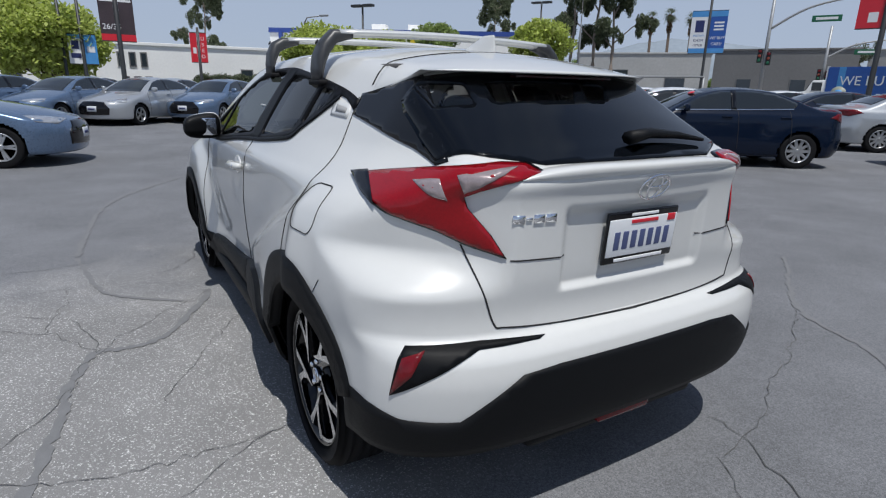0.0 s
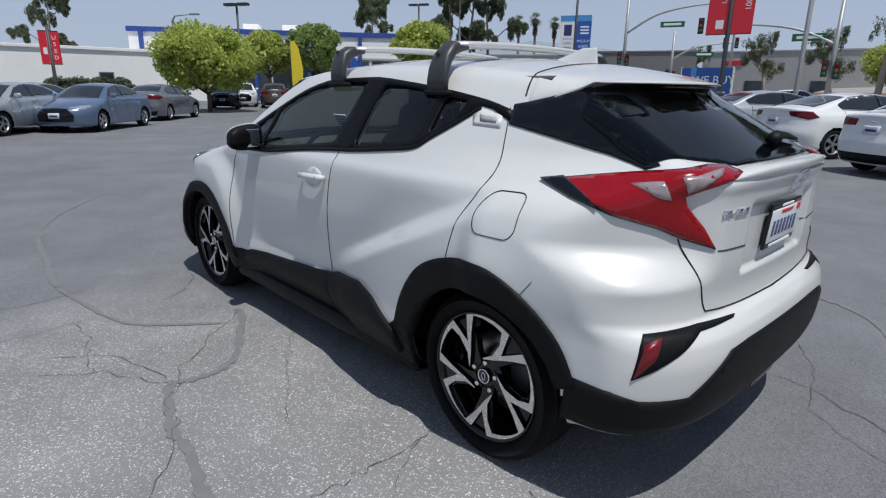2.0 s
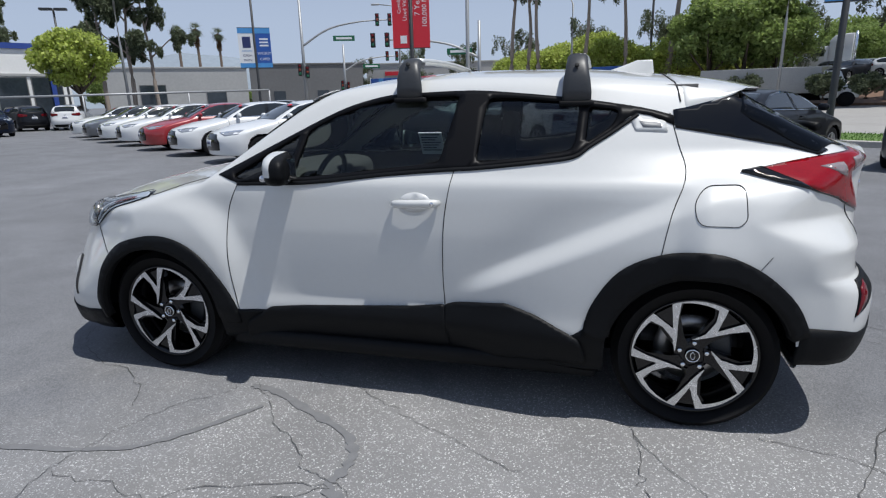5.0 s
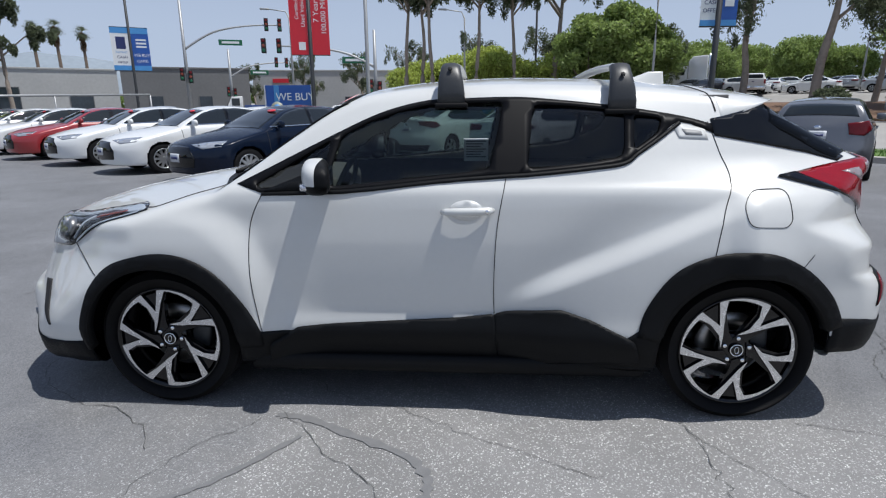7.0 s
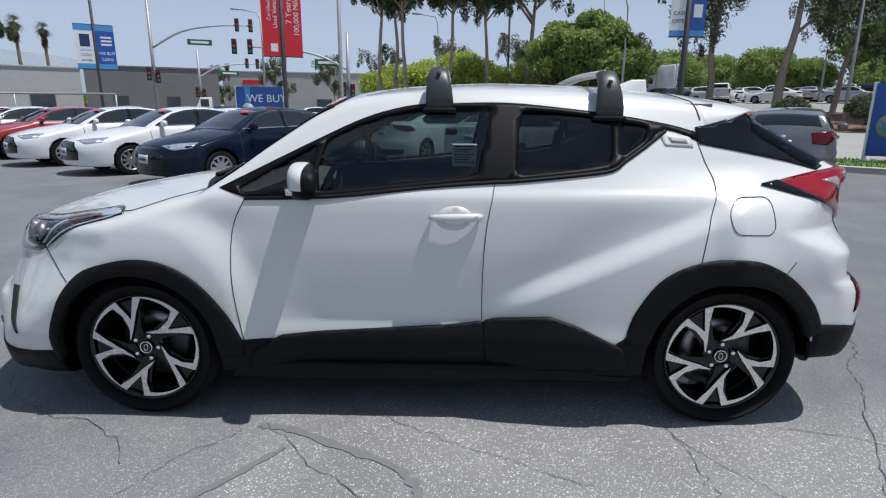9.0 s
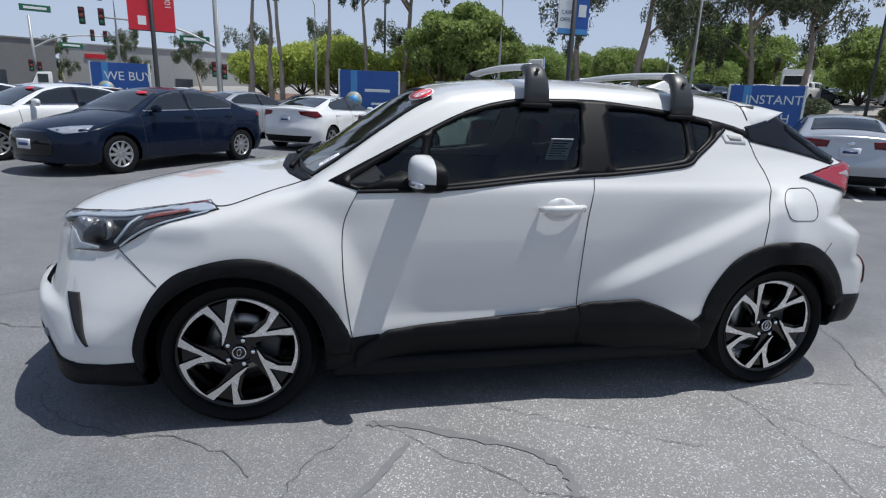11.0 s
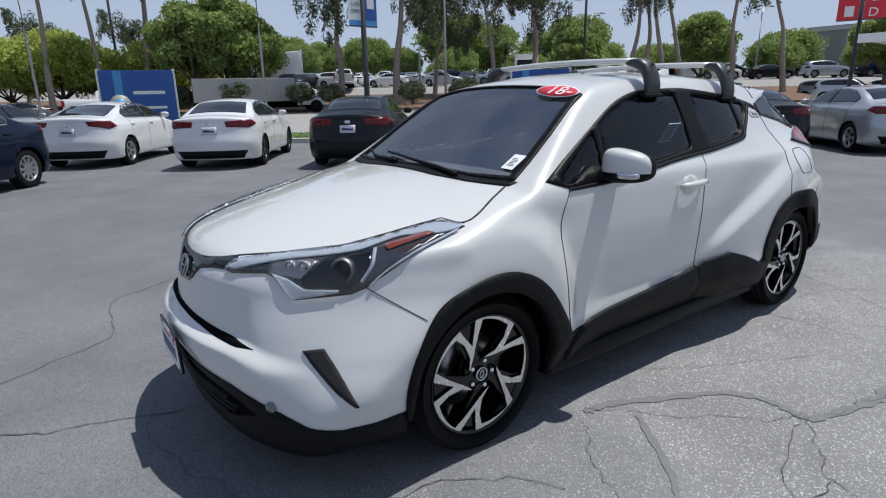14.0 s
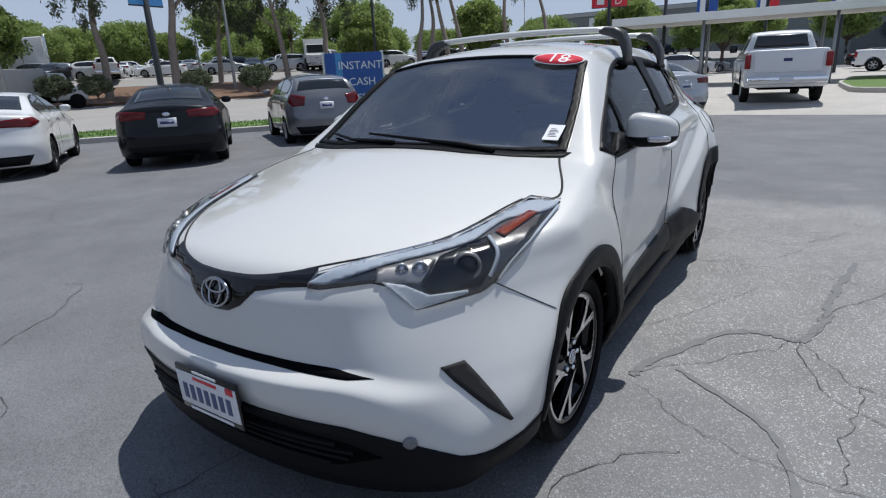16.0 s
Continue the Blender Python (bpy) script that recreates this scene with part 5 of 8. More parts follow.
# year sticker and stock label on the windshield
hit, n = cast(hero_shell.tree, *flat([sticker[0]], WS_WAY)[0], WS_WAY)
z = n
xax = Vector((0, -1, 0)) - n * Vector((0, -1, 0)).dot(n)
xax = xax.normalized()
yax = z.cross(xax)
sm = Matrix.Translation(hit + n * 0.012) @ Matrix((xax, yax, z)).transposed().to_4x4()
st = thing("year_sticker", "red oval sticker with white year numerals on the windshield", "sticker", m=sm)
oval = lambda a, b, z0: lathe([(1.0, 0), (1.0, 0.0015), (0.0, 0.0015)], "z", 40, pose(0, 0, z0) @ Matrix.Diagonal((a, b, 1, 1)))
part("oval", oval(0.130, 0.060, 0), WHITE, st)
part("oval", oval(0.122, 0.053, 0.001), RED, st, "red oval with white rim")
lettering("numeral", "18", 0.115, WHITE, pose(0, 0, 0.004), st)
hit, n = cast(hero_shell.tree, *flat([stock[0]], WS_WAY)[0], WS_WAY)
n = (n + Vector((-0.5, 0, 0.86)) * 1.5).normalized()
xax = (Vector((0, -1, 0)) - n * Vector((0, -1, 0)).dot(n)).normalized()
sm = Matrix.Translation(hit + n * 0.009) @ Matrix((xax, n.cross(xax), n)).transposed().to_4x4()
st = thing("stock_label", "small white printed label on the windshield", "label", m=sm)
part("paper", boxed((-0.036, -0.052, 0), (0.036, 0.052, 0.0012)), PAPER, st, smooth=False)
for i in range(6):
    part("print_bar", boxed((-0.02, -0.03 + 0.010 * i, 0.001), (0.02 - 0.006 * (i % 3), -0.026 + 0.010 * i, 0.002)), NAVY if i % 2 else GAP, st, smooth=False)

# ---- hero wheels ----
def tyre_mesh(r, w, rim, m=None):
    prof = [(rim, -w * 0.42), (rim + 0.012, -w * 0.46), (rim + 0.05, -w * 0.50), (r - 0.03, -w * 0.49), (r - 0.010, -w * 0.44)]
    for g in (-0.27, -0.09, 0.09, 0.27):
        prof += [(r - 0.001, w * (g - 0.075)), (r, w * (g - 0.03)), (r - 0.008, w * (g - 0.025)), (r - 0.008, w * (g + 0.025)), (r, w * (g + 0.03))]
    prof += [(r - 0.010, w * 0.44), (r - 0.03, w * 0.49), (rim + 0.05, w * 0.50), (rim + 0.012, w * 0.46), (rim, w * 0.42)]
    prof.sort(key=lambda p: p[1])
    return lathe(prof, "y", 72, m, caps=False)


def polar(r, a):
    return (r * math.cos(a), r * math.sin(a))


def hero_wheel():
    """An alloy wheel with five forked, machined spokes; its outer face looks to -y."""
    wh = thing("wheel", "black alloy wheel with machined silver forked spokes", "wheel")
    part("tyre", tyre_mesh(0.335, 0.225, 0.255), RUBBER, wh, "black rubber tyre")
    part("rim", lathe([(0.257, -0.095), (0.255, -0.100), (0.250, -0.098), (0.242, -0.085), (0.215, -0.03), (0.20, 0.06), (0.22, 0.09), (0.255, 0.095)], "y", 64, caps=False), GLOSSBLACK, wh, "gloss black rim barrel")
    R = 0.2525
    for i in range(5):
        al = math.radians(72 * i + 47)
        d = math.radians
        outline = [polar(R * 0.30, al + d(46)), polar(R * 0.44, al + d(17)), polar(R * 0.70, al + d(13)), polar(R * 0.985, al + d(18.5)), polar(R * 0.985, al + d(10.0)), polar(R * 0.58, al + d(3)), polar(R * 0.985, al - d(10.0)), polar(R * 0.985, al - d(19)), polar(R * 0.72, al - d(11.0)), polar(R * 0.50, al + d(0)), polar(R * 0.40, al + d(9)), polar(R * 0.30, al + d(36))]
        bm = prism(outline, 0.026, pose(0, -0.093, 0))
        ob = part("spoke", bm, [GLOSSBLACK, ALU], wh, "machined silver forked spoke", smooth=False)
        for f in ob.data.polygons:
            f.material_index = 1 if f.normal.y < -0.7 else 0
        # the machined arc along the rim to the next fork
        arc = [polar(R * 0.985, a) for a in np.linspace(al + d(17), al + d(72 - 18), 14)] + [polar(R * k, a) for a, k in zip(np.linspace(al + d(72 - 18), al + d(17), 14), np.linspace(0.955, 0.90, 14))]
        ob = part("rim_face", prism(arc, 0.02, pose(0, -0.0925, 0)), [GLOSSBLACK, ALU], wh, "machined rim edge", smooth=False)
        for f in ob.data.polygons:
            f.material_index = 1 if f.normal.y < -0.7 else 0
        # black web under the spoke
        web = [polar(R * 0.22, al + d(60)), polar(R * 0.36, al + d(30)), polar(R * 0.75, al + d(17)), polar(R * 0.99, al + d(22)), polar(R * 0.99, al - d(22)), polar(R * 0.75, al - d(14)), polar(R * 0.36, al - d(8)), polar(R * 0.22, al - d(10))]
        part("spoke_web", prism(web, 0.03, pose(0, -0.080, 0)), GLOSSBLACK, wh, smooth=False)
        nx, nz = polar(0.057, al + d(36))
        part("lug_nut", lathe([(0.011, 0), (0.011, 0.016), (0.006, 0.020), (0, 0.020)], "y", 10, pose(nx, -0.073, nz) @ Matrix.Diagonal((1, -1, 1, 1))), CHROME, wh, "chrome lug nut")
    part("hub", lathe([(0.078, 0.0), (0.078, -0.055), (0.070, -0.072), (0.040, -0.076), (0.0, -0.076)], "y", 36), GLOSSBLACK, wh, "gloss black hub")
    part("centre_cap", lathe([(0.031, -0.07), (0.031, -0.086), (0.027, -0.090), (0, -0.090)], "y", 30), GLOSSBLACK, wh)
    part("cap_ring", lathe([(0.029, -0.085), (0.029, -0.092), (0.025, -0.092), (0.025, -0.085)], "y", 30, caps=False), CHROME, wh, "chrome cap ring")
    part("cap_mark", lathe([(0.016, -0.085), (0.016, -0.092), (0.013, -0.092), (0.013, -0.085)], "y", 24, caps=False, m=Matrix.Diagonal((0.6, 1, 1.1, 1))), CHROME, wh)
    part("brake_disc", lathe([(0.15, 0.02), (0.15, 0.0), (0.07, 0.0), (0.07, 0.02)], "y", 40), STEEL, wh, "steel brake disc")
    part("caliper", boxed((0.07, -0.02, -0.05), (0.165, 0.05, 0.07), 0.015), FOOT, wh, "dark brake caliper")
    return wh


first_wheel = hero_wheel()
spots = [(-WHEEL_X, -0.7725, 0), (WHEEL_X, -0.7725, 0), (-WHEEL_X, 0.7725, 180), (WHEEL_X, 0.7725, 180)]
for i, (x, y, turn) in enumerate(spots):
    m = pose(x, y, WHEEL_R, 0, 0, turn) @ pose(0, 0, 0, 0, (11.4, -4.0, 20.0, 33.0)[i], 0)
    if i == 0:
        first_wheel.matrix_world = m
        wh = first_wheel
    else:
        wh = copy_thing(first_wheel, m)
    tagged(wh, group="wheels of the crossover")
    s = -1 if y < 0 else 1
    bm = bmesh.new()
    k = 40
    rows = []
    for yy in (0.42, 0.60, 0.78, 0.86):
        rows.append([bm.verts.new((x + 0.392 * math.cos(a), s * yy, WHEEL_R + 0.392 * math.sin(a))) for a in np.linspace(0.02, math.pi - 0.02, k)])
    for a, b in zip(rows, rows[1:]):
        for j in range(k - 1):
            bm.faces.new((a[j], a[j + 1], b[j + 1], b[j]))
    bm.faces.new(rows[0])
    part("wheel_liner", bm, LINER, hero, "black wheel-well liner")
part("floor_pan", boxed((-2.05, -0.62, 0.22), (1.70, 0.62, 0.30), 0.03), LINER, hero, "black floor pan")
for s in (-1, 1):
    part("rocker", boxed((-0.93, min(0.70 * s, 0.868 * s), 0.185), (0.93, max(0.70 * s, 0.868 * s), 0.275), 0.03), CLAD, hero, "black rocker panel")

# unseen slabs, added to stop a stray sunbeam passing through the cabin
for s in (-1, 1):
    part("sunbeam_block", boxed((-0.96, min(0.60 * s, 0.80 * s), 0.37), (-0.70, max(0.60 * s, 0.80 * s), 0.40), 0.005), LINER, hero)

# ---- hero interior ----
SEAT = material("dark_grey_seat_cloth", (0.045, 0.045, 0.048), 0.9, vary=0.2, scale=50, bump=0.2, bump_scale=300)
part("cabin_floor", boxed((-1.2, -0.70, 0.32), (1.6, 0.70, 0.36)), INNER, hero)
part("dashboard", egg(0.24, 0.70, 0.11, pose(-0.86, 0, 0.955)), INNER, hero, "dark dashboard")
part("steering_wheel", tube([(-0.56 + 0.06 * math.cos(a), -0.36 + 0.18 * math.sin(a), 0.97 + 0.17 * math.cos(a)) for a in np.linspace(0, 2 * math.pi, 33)], 0.015, 8), INNER, hero, "black steering wheel")
for y in (-0.36, 0.36):
    part("seat_cushion", egg(0.27, 0.25, 0.10, pose(-0.05, y, 0.58)), SEAT, hero)
    part("seat_back", egg(0.09, 0.24, 0.33, pose(0.25, y, 0.88, 0, 14, 0)), SEAT, hero)
    part("headrest", egg(0.05, 0.13, 0.08, pose(0.36, y, 1.25, 0, 10, 0)), SEAT, hero)
part("rear_bench", egg(0.25, 0.60, 0.10, pose(0.85, 0, 0.60)), SEAT, hero)
part("rear_seat_back", egg(0.09, 0.60, 0.30, pose(1.12, 0, 0.86, 0, 18, 0)), SEAT, hero)
for y in (-0.40, 0.0, 0.40):
    part("headrest", egg(0.045, 0.12, 0.065, pose(1.20, y, 1.19, 0, 14, 0)), SEAT, hero)
part("headliner", boxed((-0.25, -0.52, 1.43), (1.3, 0.52, 1.45)), INNER, hero)
part("rear_view_mirror", egg(0.02, 0.11, 0.035, pose(-0.50, 0, 1.385)), GLOSSBLACK, hero, "black rear-view mirror")
sheet = thing("window_sheet", "white printed sheet inside the side window", "paper", m=pose(0.145, -0.685, 1.215, 30, 0, 0))
part("paper", boxed((-0.055, -0.001, -0.06), (0.055, 0.001, 0.06)), PAPER, sheet, smooth=False)
for i in range(7):
    part("print_bar", boxed((-0.045, -0.002, 0.045 - 0.014 * i), (0.045 - 0.012 * (i % 3), -0.001, 0.050 - 0.014 * i)), GAP, sheet, smooth=False)

# ---- parked cars ----
TAILRED = material("deep_red_tail_lens", (0.12, 0.003, 0.006), 0.18, coat=0.5, spec=0.15, vary=0.25, scale=14)
CARGLASS = material("parked_car_glass", (0.016, 0.02, 0.023), 0.03, coat=0.4, spec=0.5)
HEADLAMP = material("parked_headlamp", (0.45, 0.47, 0.50), 0.12, metal=0.5, coat=1.0, vary=0.4, scale=14)
SEDAN = dict(
    top=[(-2.4, 0.52), (-2.32, 0.66), (-2.1, 0.79), (-1.7, 0.90), (-1.2, 0.985), (-1.0, 1.02), (-0.75, 1.15), (-0.3, 1.36), (0.0, 1.425), (0.4, 1.445), (0.9, 1.41), (1.2, 1.335), (1.6, 1.175), (1.8, 1.12), (2.2, 1.09), (2.4, 1.0)],
    half=[(0.1, 0.76), (0.25, 0.86), (0.5, 0.882), (0.8, 0.876), (0.93, 0.855), (1.02, 0.80), (1.4, 0.56), (1.5, 0.5)],
    nose=[(0.1, -2.2), (0.25, -2.31), (0.5, -2.34), (0.75, -2.27), (0.9, -2.15)], tail=[(0.1, 2.12), (0.3, 2.27), (0.55, 2.33), (0.75, 2.29), (1.0, 2.26), (1.08, 2.27), (1.2, 2.2)],
    crown=[(-2, 0.2), (-1, 0.1), (0, 0.16), (2, 0.12)], axle=(-1.38, 1.40), rad=0.325,
    side_glass=[(-0.83, 1.02), (-0.35, 1.28), (0.0, 1.365), (0.5, 1.385), (0.95, 1.33), (1.35, 1.17), (1.25, 1.07), (0.3, 1.045)], pillar=(0.20, 0.36),
    wind=[(-0.98, 0.62), (-0.27, 0.50)], back=[(1.05, 0.50), (1.63, 0.60)],
    head=[(-2.20, 0.36, 0.74), (-2.02, 0.62, 0.79), (-1.74, 0.78, 0.80), (-1.86, 0.80, 0.70), (-2.12, 0.62, 0.665)],
    tail_lamp=[(2.27, 0.34, 0.99), (2.24, 0.34, 0.87), (2.10, 0.76, 0.85), (1.86, 0.86, 0.93), (2.0, 0.80, 1.01)],
    grille=[(-2.3, 0.0, 0.72), (-2.28, 0.36, 0.70), (-2.25, 0.52, 0.52), (-2.28, 0.50, 0.34), (-2.33, 0.0, 0.32)], seams=(-0.95, 0.27, 1.18), plate_z=(0.50, 0.80))
SUV = dict(SEDAN,
    top=[(-2.3, 0.7), (-2.2, 0.90), (-1.9, 1.02), (-1.3, 1.10), (-1.0, 1.15), (-0.75, 1.30), (-0.4, 1.54), (-0.1, 1.63), (0.5, 1.67), (1.3, 1.63), (1.75, 1.56), (1.95, 1.40), (2.15, 1.15), (2.3, 1.05)],
    half=[(0.1, 0.78), (0.3, 0.88), (0.6, 0.905), (0.95, 0.895), (1.1, 0.86), (1.2, 0.80), (1.6, 0.60), (1.7, 0.55)],
    nose=[(0.1, -2.1), (0.3, -2.22), (0.7, -2.26), (0.95, -2.17), (1.2, -2.0)], tail=[(0.1, 2.05), (0.3, 2.18), (0.6, 2.24), (0.9, 2.18), (1.3, 2.10), (1.7, 2.0)],
    axle=(-1.35, 1.33), rad=0.36,
    side_glass=[(-0.83, 1.19), (-0.42, 1.43), (-0.05, 1.555), (0.6, 1.58), (1.4, 1.53), (1.72, 1.40), (1.6, 1.22), (0.3, 1.19)], pillar=(0.20, 0.34),
    wind=[(-0.95, 0.66), (-0.35, 0.54)], back=[(1.80, 0.52), (2.08, 0.62)],
    head=[(-2.12, 0.40, 0.93), (-1.98, 0.64, 0.97), (-1.72, 0.80, 0.97), (-1.82, 0.82, 0.88), (-2.08, 0.64, 0.84)],
    tail_lamp=[(2.17, 0.42, 1.08), (2.17, 0.42, 0.96), (2.05, 0.78, 0.92), (1.80, 0.87, 1.0), (1.92, 0.82, 1.14)],
    grille=[(-2.24, 0.0, 0.92), (-2.22, 0.38, 0.90), (-2.18, 0.56, 0.72), (-2.2, 0.52, 0.42), (-2.26, 0.0, 0.40)], seams=(-0.92, 0.27, 1.15), plate_z=(0.60, 0.85))
HATCH = dict(SEDAN,
    top=[(-2.1, 0.55), (-2.0, 0.75), (-1.75, 0.90), (-1.35, 1.01), (-1.1, 1.09), (-0.8, 1.27), (-0.45, 1.44), (-0.1, 1.51), (0.5, 1.53), (1.3, 1.48), (1.6, 1.42), (1.78, 1.22), (1.92, 1.02), (2.05, 0.95)],
    half=[(0.1, 0.74), (0.3, 0.83), (0.6, 0.848), (0.9, 0.84), (1.02, 0.80), (1.1, 0.755), (1.45, 0.57), (1.55, 0.52)],
    nose=[(0.1, -1.95), (0.3, -2.05), (0.6, -2.06), (0.85, -1.95)], tail=[(0.1, 1.85), (0.3, 1.97), (0.55, 2.02), (0.75, 1.97), (1.1, 1.90), (1.5, 1.8)],
    axle=(-1.25, 1.25), rad=0.30,
    side_glass=[(-1.0, 1.08), (-0.5, 1.34), (-0.1, 1.435), (0.6, 1.45), (1.2, 1.41), (1.48, 1.32), (1.38, 1.12), (0.3, 1.05)], pillar=(0.18, 0.32),
    wind=[(-1.05, 0.60), (-0.40, 0.50)], back=[(1.64, 0.50), (1.80, 0.60)],
    head=[(-1.93, 0.36, 0.80), (-1.8, 0.58, 0.86), (-1.5, 0.74, 0.90), (-1.65, 0.76, 0.78), (-1.88, 0.58, 0.72)],
    tail_lamp=[(1.94, 0.50, 1.06), (1.95, 0.52, 0.86), (1.84, 0.74, 0.84), (1.66, 0.80, 0.95), (1.72, 0.76, 1.10)],
    grille=[(-2.0, 0.0, 0.74), (-2.0, 0.3, 0.72), (-1.98, 0.48, 0.52), (-2.0, 0.44, 0.34), (-2.04, 0.0, 0.32)], seams=(-0.95, 0.25, 1.05), plate_z=(0.50, 0.84))
COUPE = dict(SEDAN,  # a sedan with a long sloping hatch
    top=[(-2.4, 0.52), (-2.32, 0.66), (-2.1, 0.79), (-1.7, 0.90), (-1.2, 0.985), (-1.0, 1.02), (-0.75, 1.15), (-0.3, 1.36), (0.0, 1.42), (0.4, 1.43), (0.8, 1.40), (1.2, 1.31), (1.7, 1.18), (2.1, 1.12), (2.25, 1.11), (2.4, 1.0)],
    back=[(1.0, 0.50), (1.85, 0.60)], tail_lamp=[(2.25, 0.40, 1.02), (2.22, 0.44, 0.92), (2.06, 0.78, 0.85), (1.86, 0.86, 0.90), (2.0, 0.80, 1.02)])


def spoke_wheel(r, rim, mat, spokes, kind):
    wh = bpy.data.objects.new("wheel", None)
    scene.collection.objects.link(wh)
    prof = [(rim, -0.09), (r - 0.03, -0.105), (r - 0.006, -0.09), (r, -0.05), (r, 0.05), (r - 0.006, 0.09), (r - 0.03, 0.105), (rim, 0.09)]
    part("tyre", lathe(prof, "y", 36, caps=False), RUBBER, wh)
    bm = lathe([(rim + 0.002, -0.085), (rim - 0.008, -0.098), (rim - 0.022, -0.085), (rim - 0.03, 0.08)], "y", 36, caps=False)
    part("rim", bm, mat, wh)
    part("wheel_disc", lathe([(rim - 0.02, -0.035), (0.0, -0.035)], "y", 24), LINER, wh)
    bm = lathe([(0.05, -0.03), (0.05, -0.075), (0.035, -0.085), (0, -0.085)], "y", 18)
    for i in range(spokes):
        a = 2 * math.pi * i / spokes
        for da in ((-0.13, 0.13) if kind == "twin" else (0,)):
            w = 0.055 if kind != "twin" else 0.035
            p0, p1 = polar(0.035, a), polar(rim - 0.008, a + da)
            t = (-math.sin(a + da), math.cos(a + da))
            q = [(p0[0] - t[0] * w * 0.5, p0[1] - t[1] * w * 0.5), (p0[0] + t[0] * w * 0.5, p0[1] + t[1] * w * 0.5), (p1[0] + t[0] * w * 0.45, p1[1] + t[1] * w * 0.45), (p1[0] - t[0] * w * 0.45, p1[1] - t[1] * w * 0.45)]
            f0 = [bm.verts.new((x, -0.080, z)) for x, z in q]
            b0 = [bm.verts.new((x, -0.055, z)) for x, z in q]
            bm.faces.new(f0)
            for j in range(4):
                bm.faces.new((f0[j], b0[j], b0[(j + 1) % 4], f0[(j + 1) % 4]))
    bmesh.ops.recalc_face_normals(bm, faces=bm.faces)
    part("spokes", bm, mat, wh, smooth=False)
    return wh


WHEEL_SILVER = material("silver_wheel_paint", (0.5, 0.51, 0.52), 0.3, metal=0.8, vary=0.06, scale=20)
WHEEL_DARK = material("dark_wheel_paint", (0.06, 0.06, 0.065), 0.3, metal=0.6, vary=0.1, scale=20)
PLATE_FAR = material("far_plate", (0.6, 0.62, 0.66), 0.5, vary=0.2, scale=60)


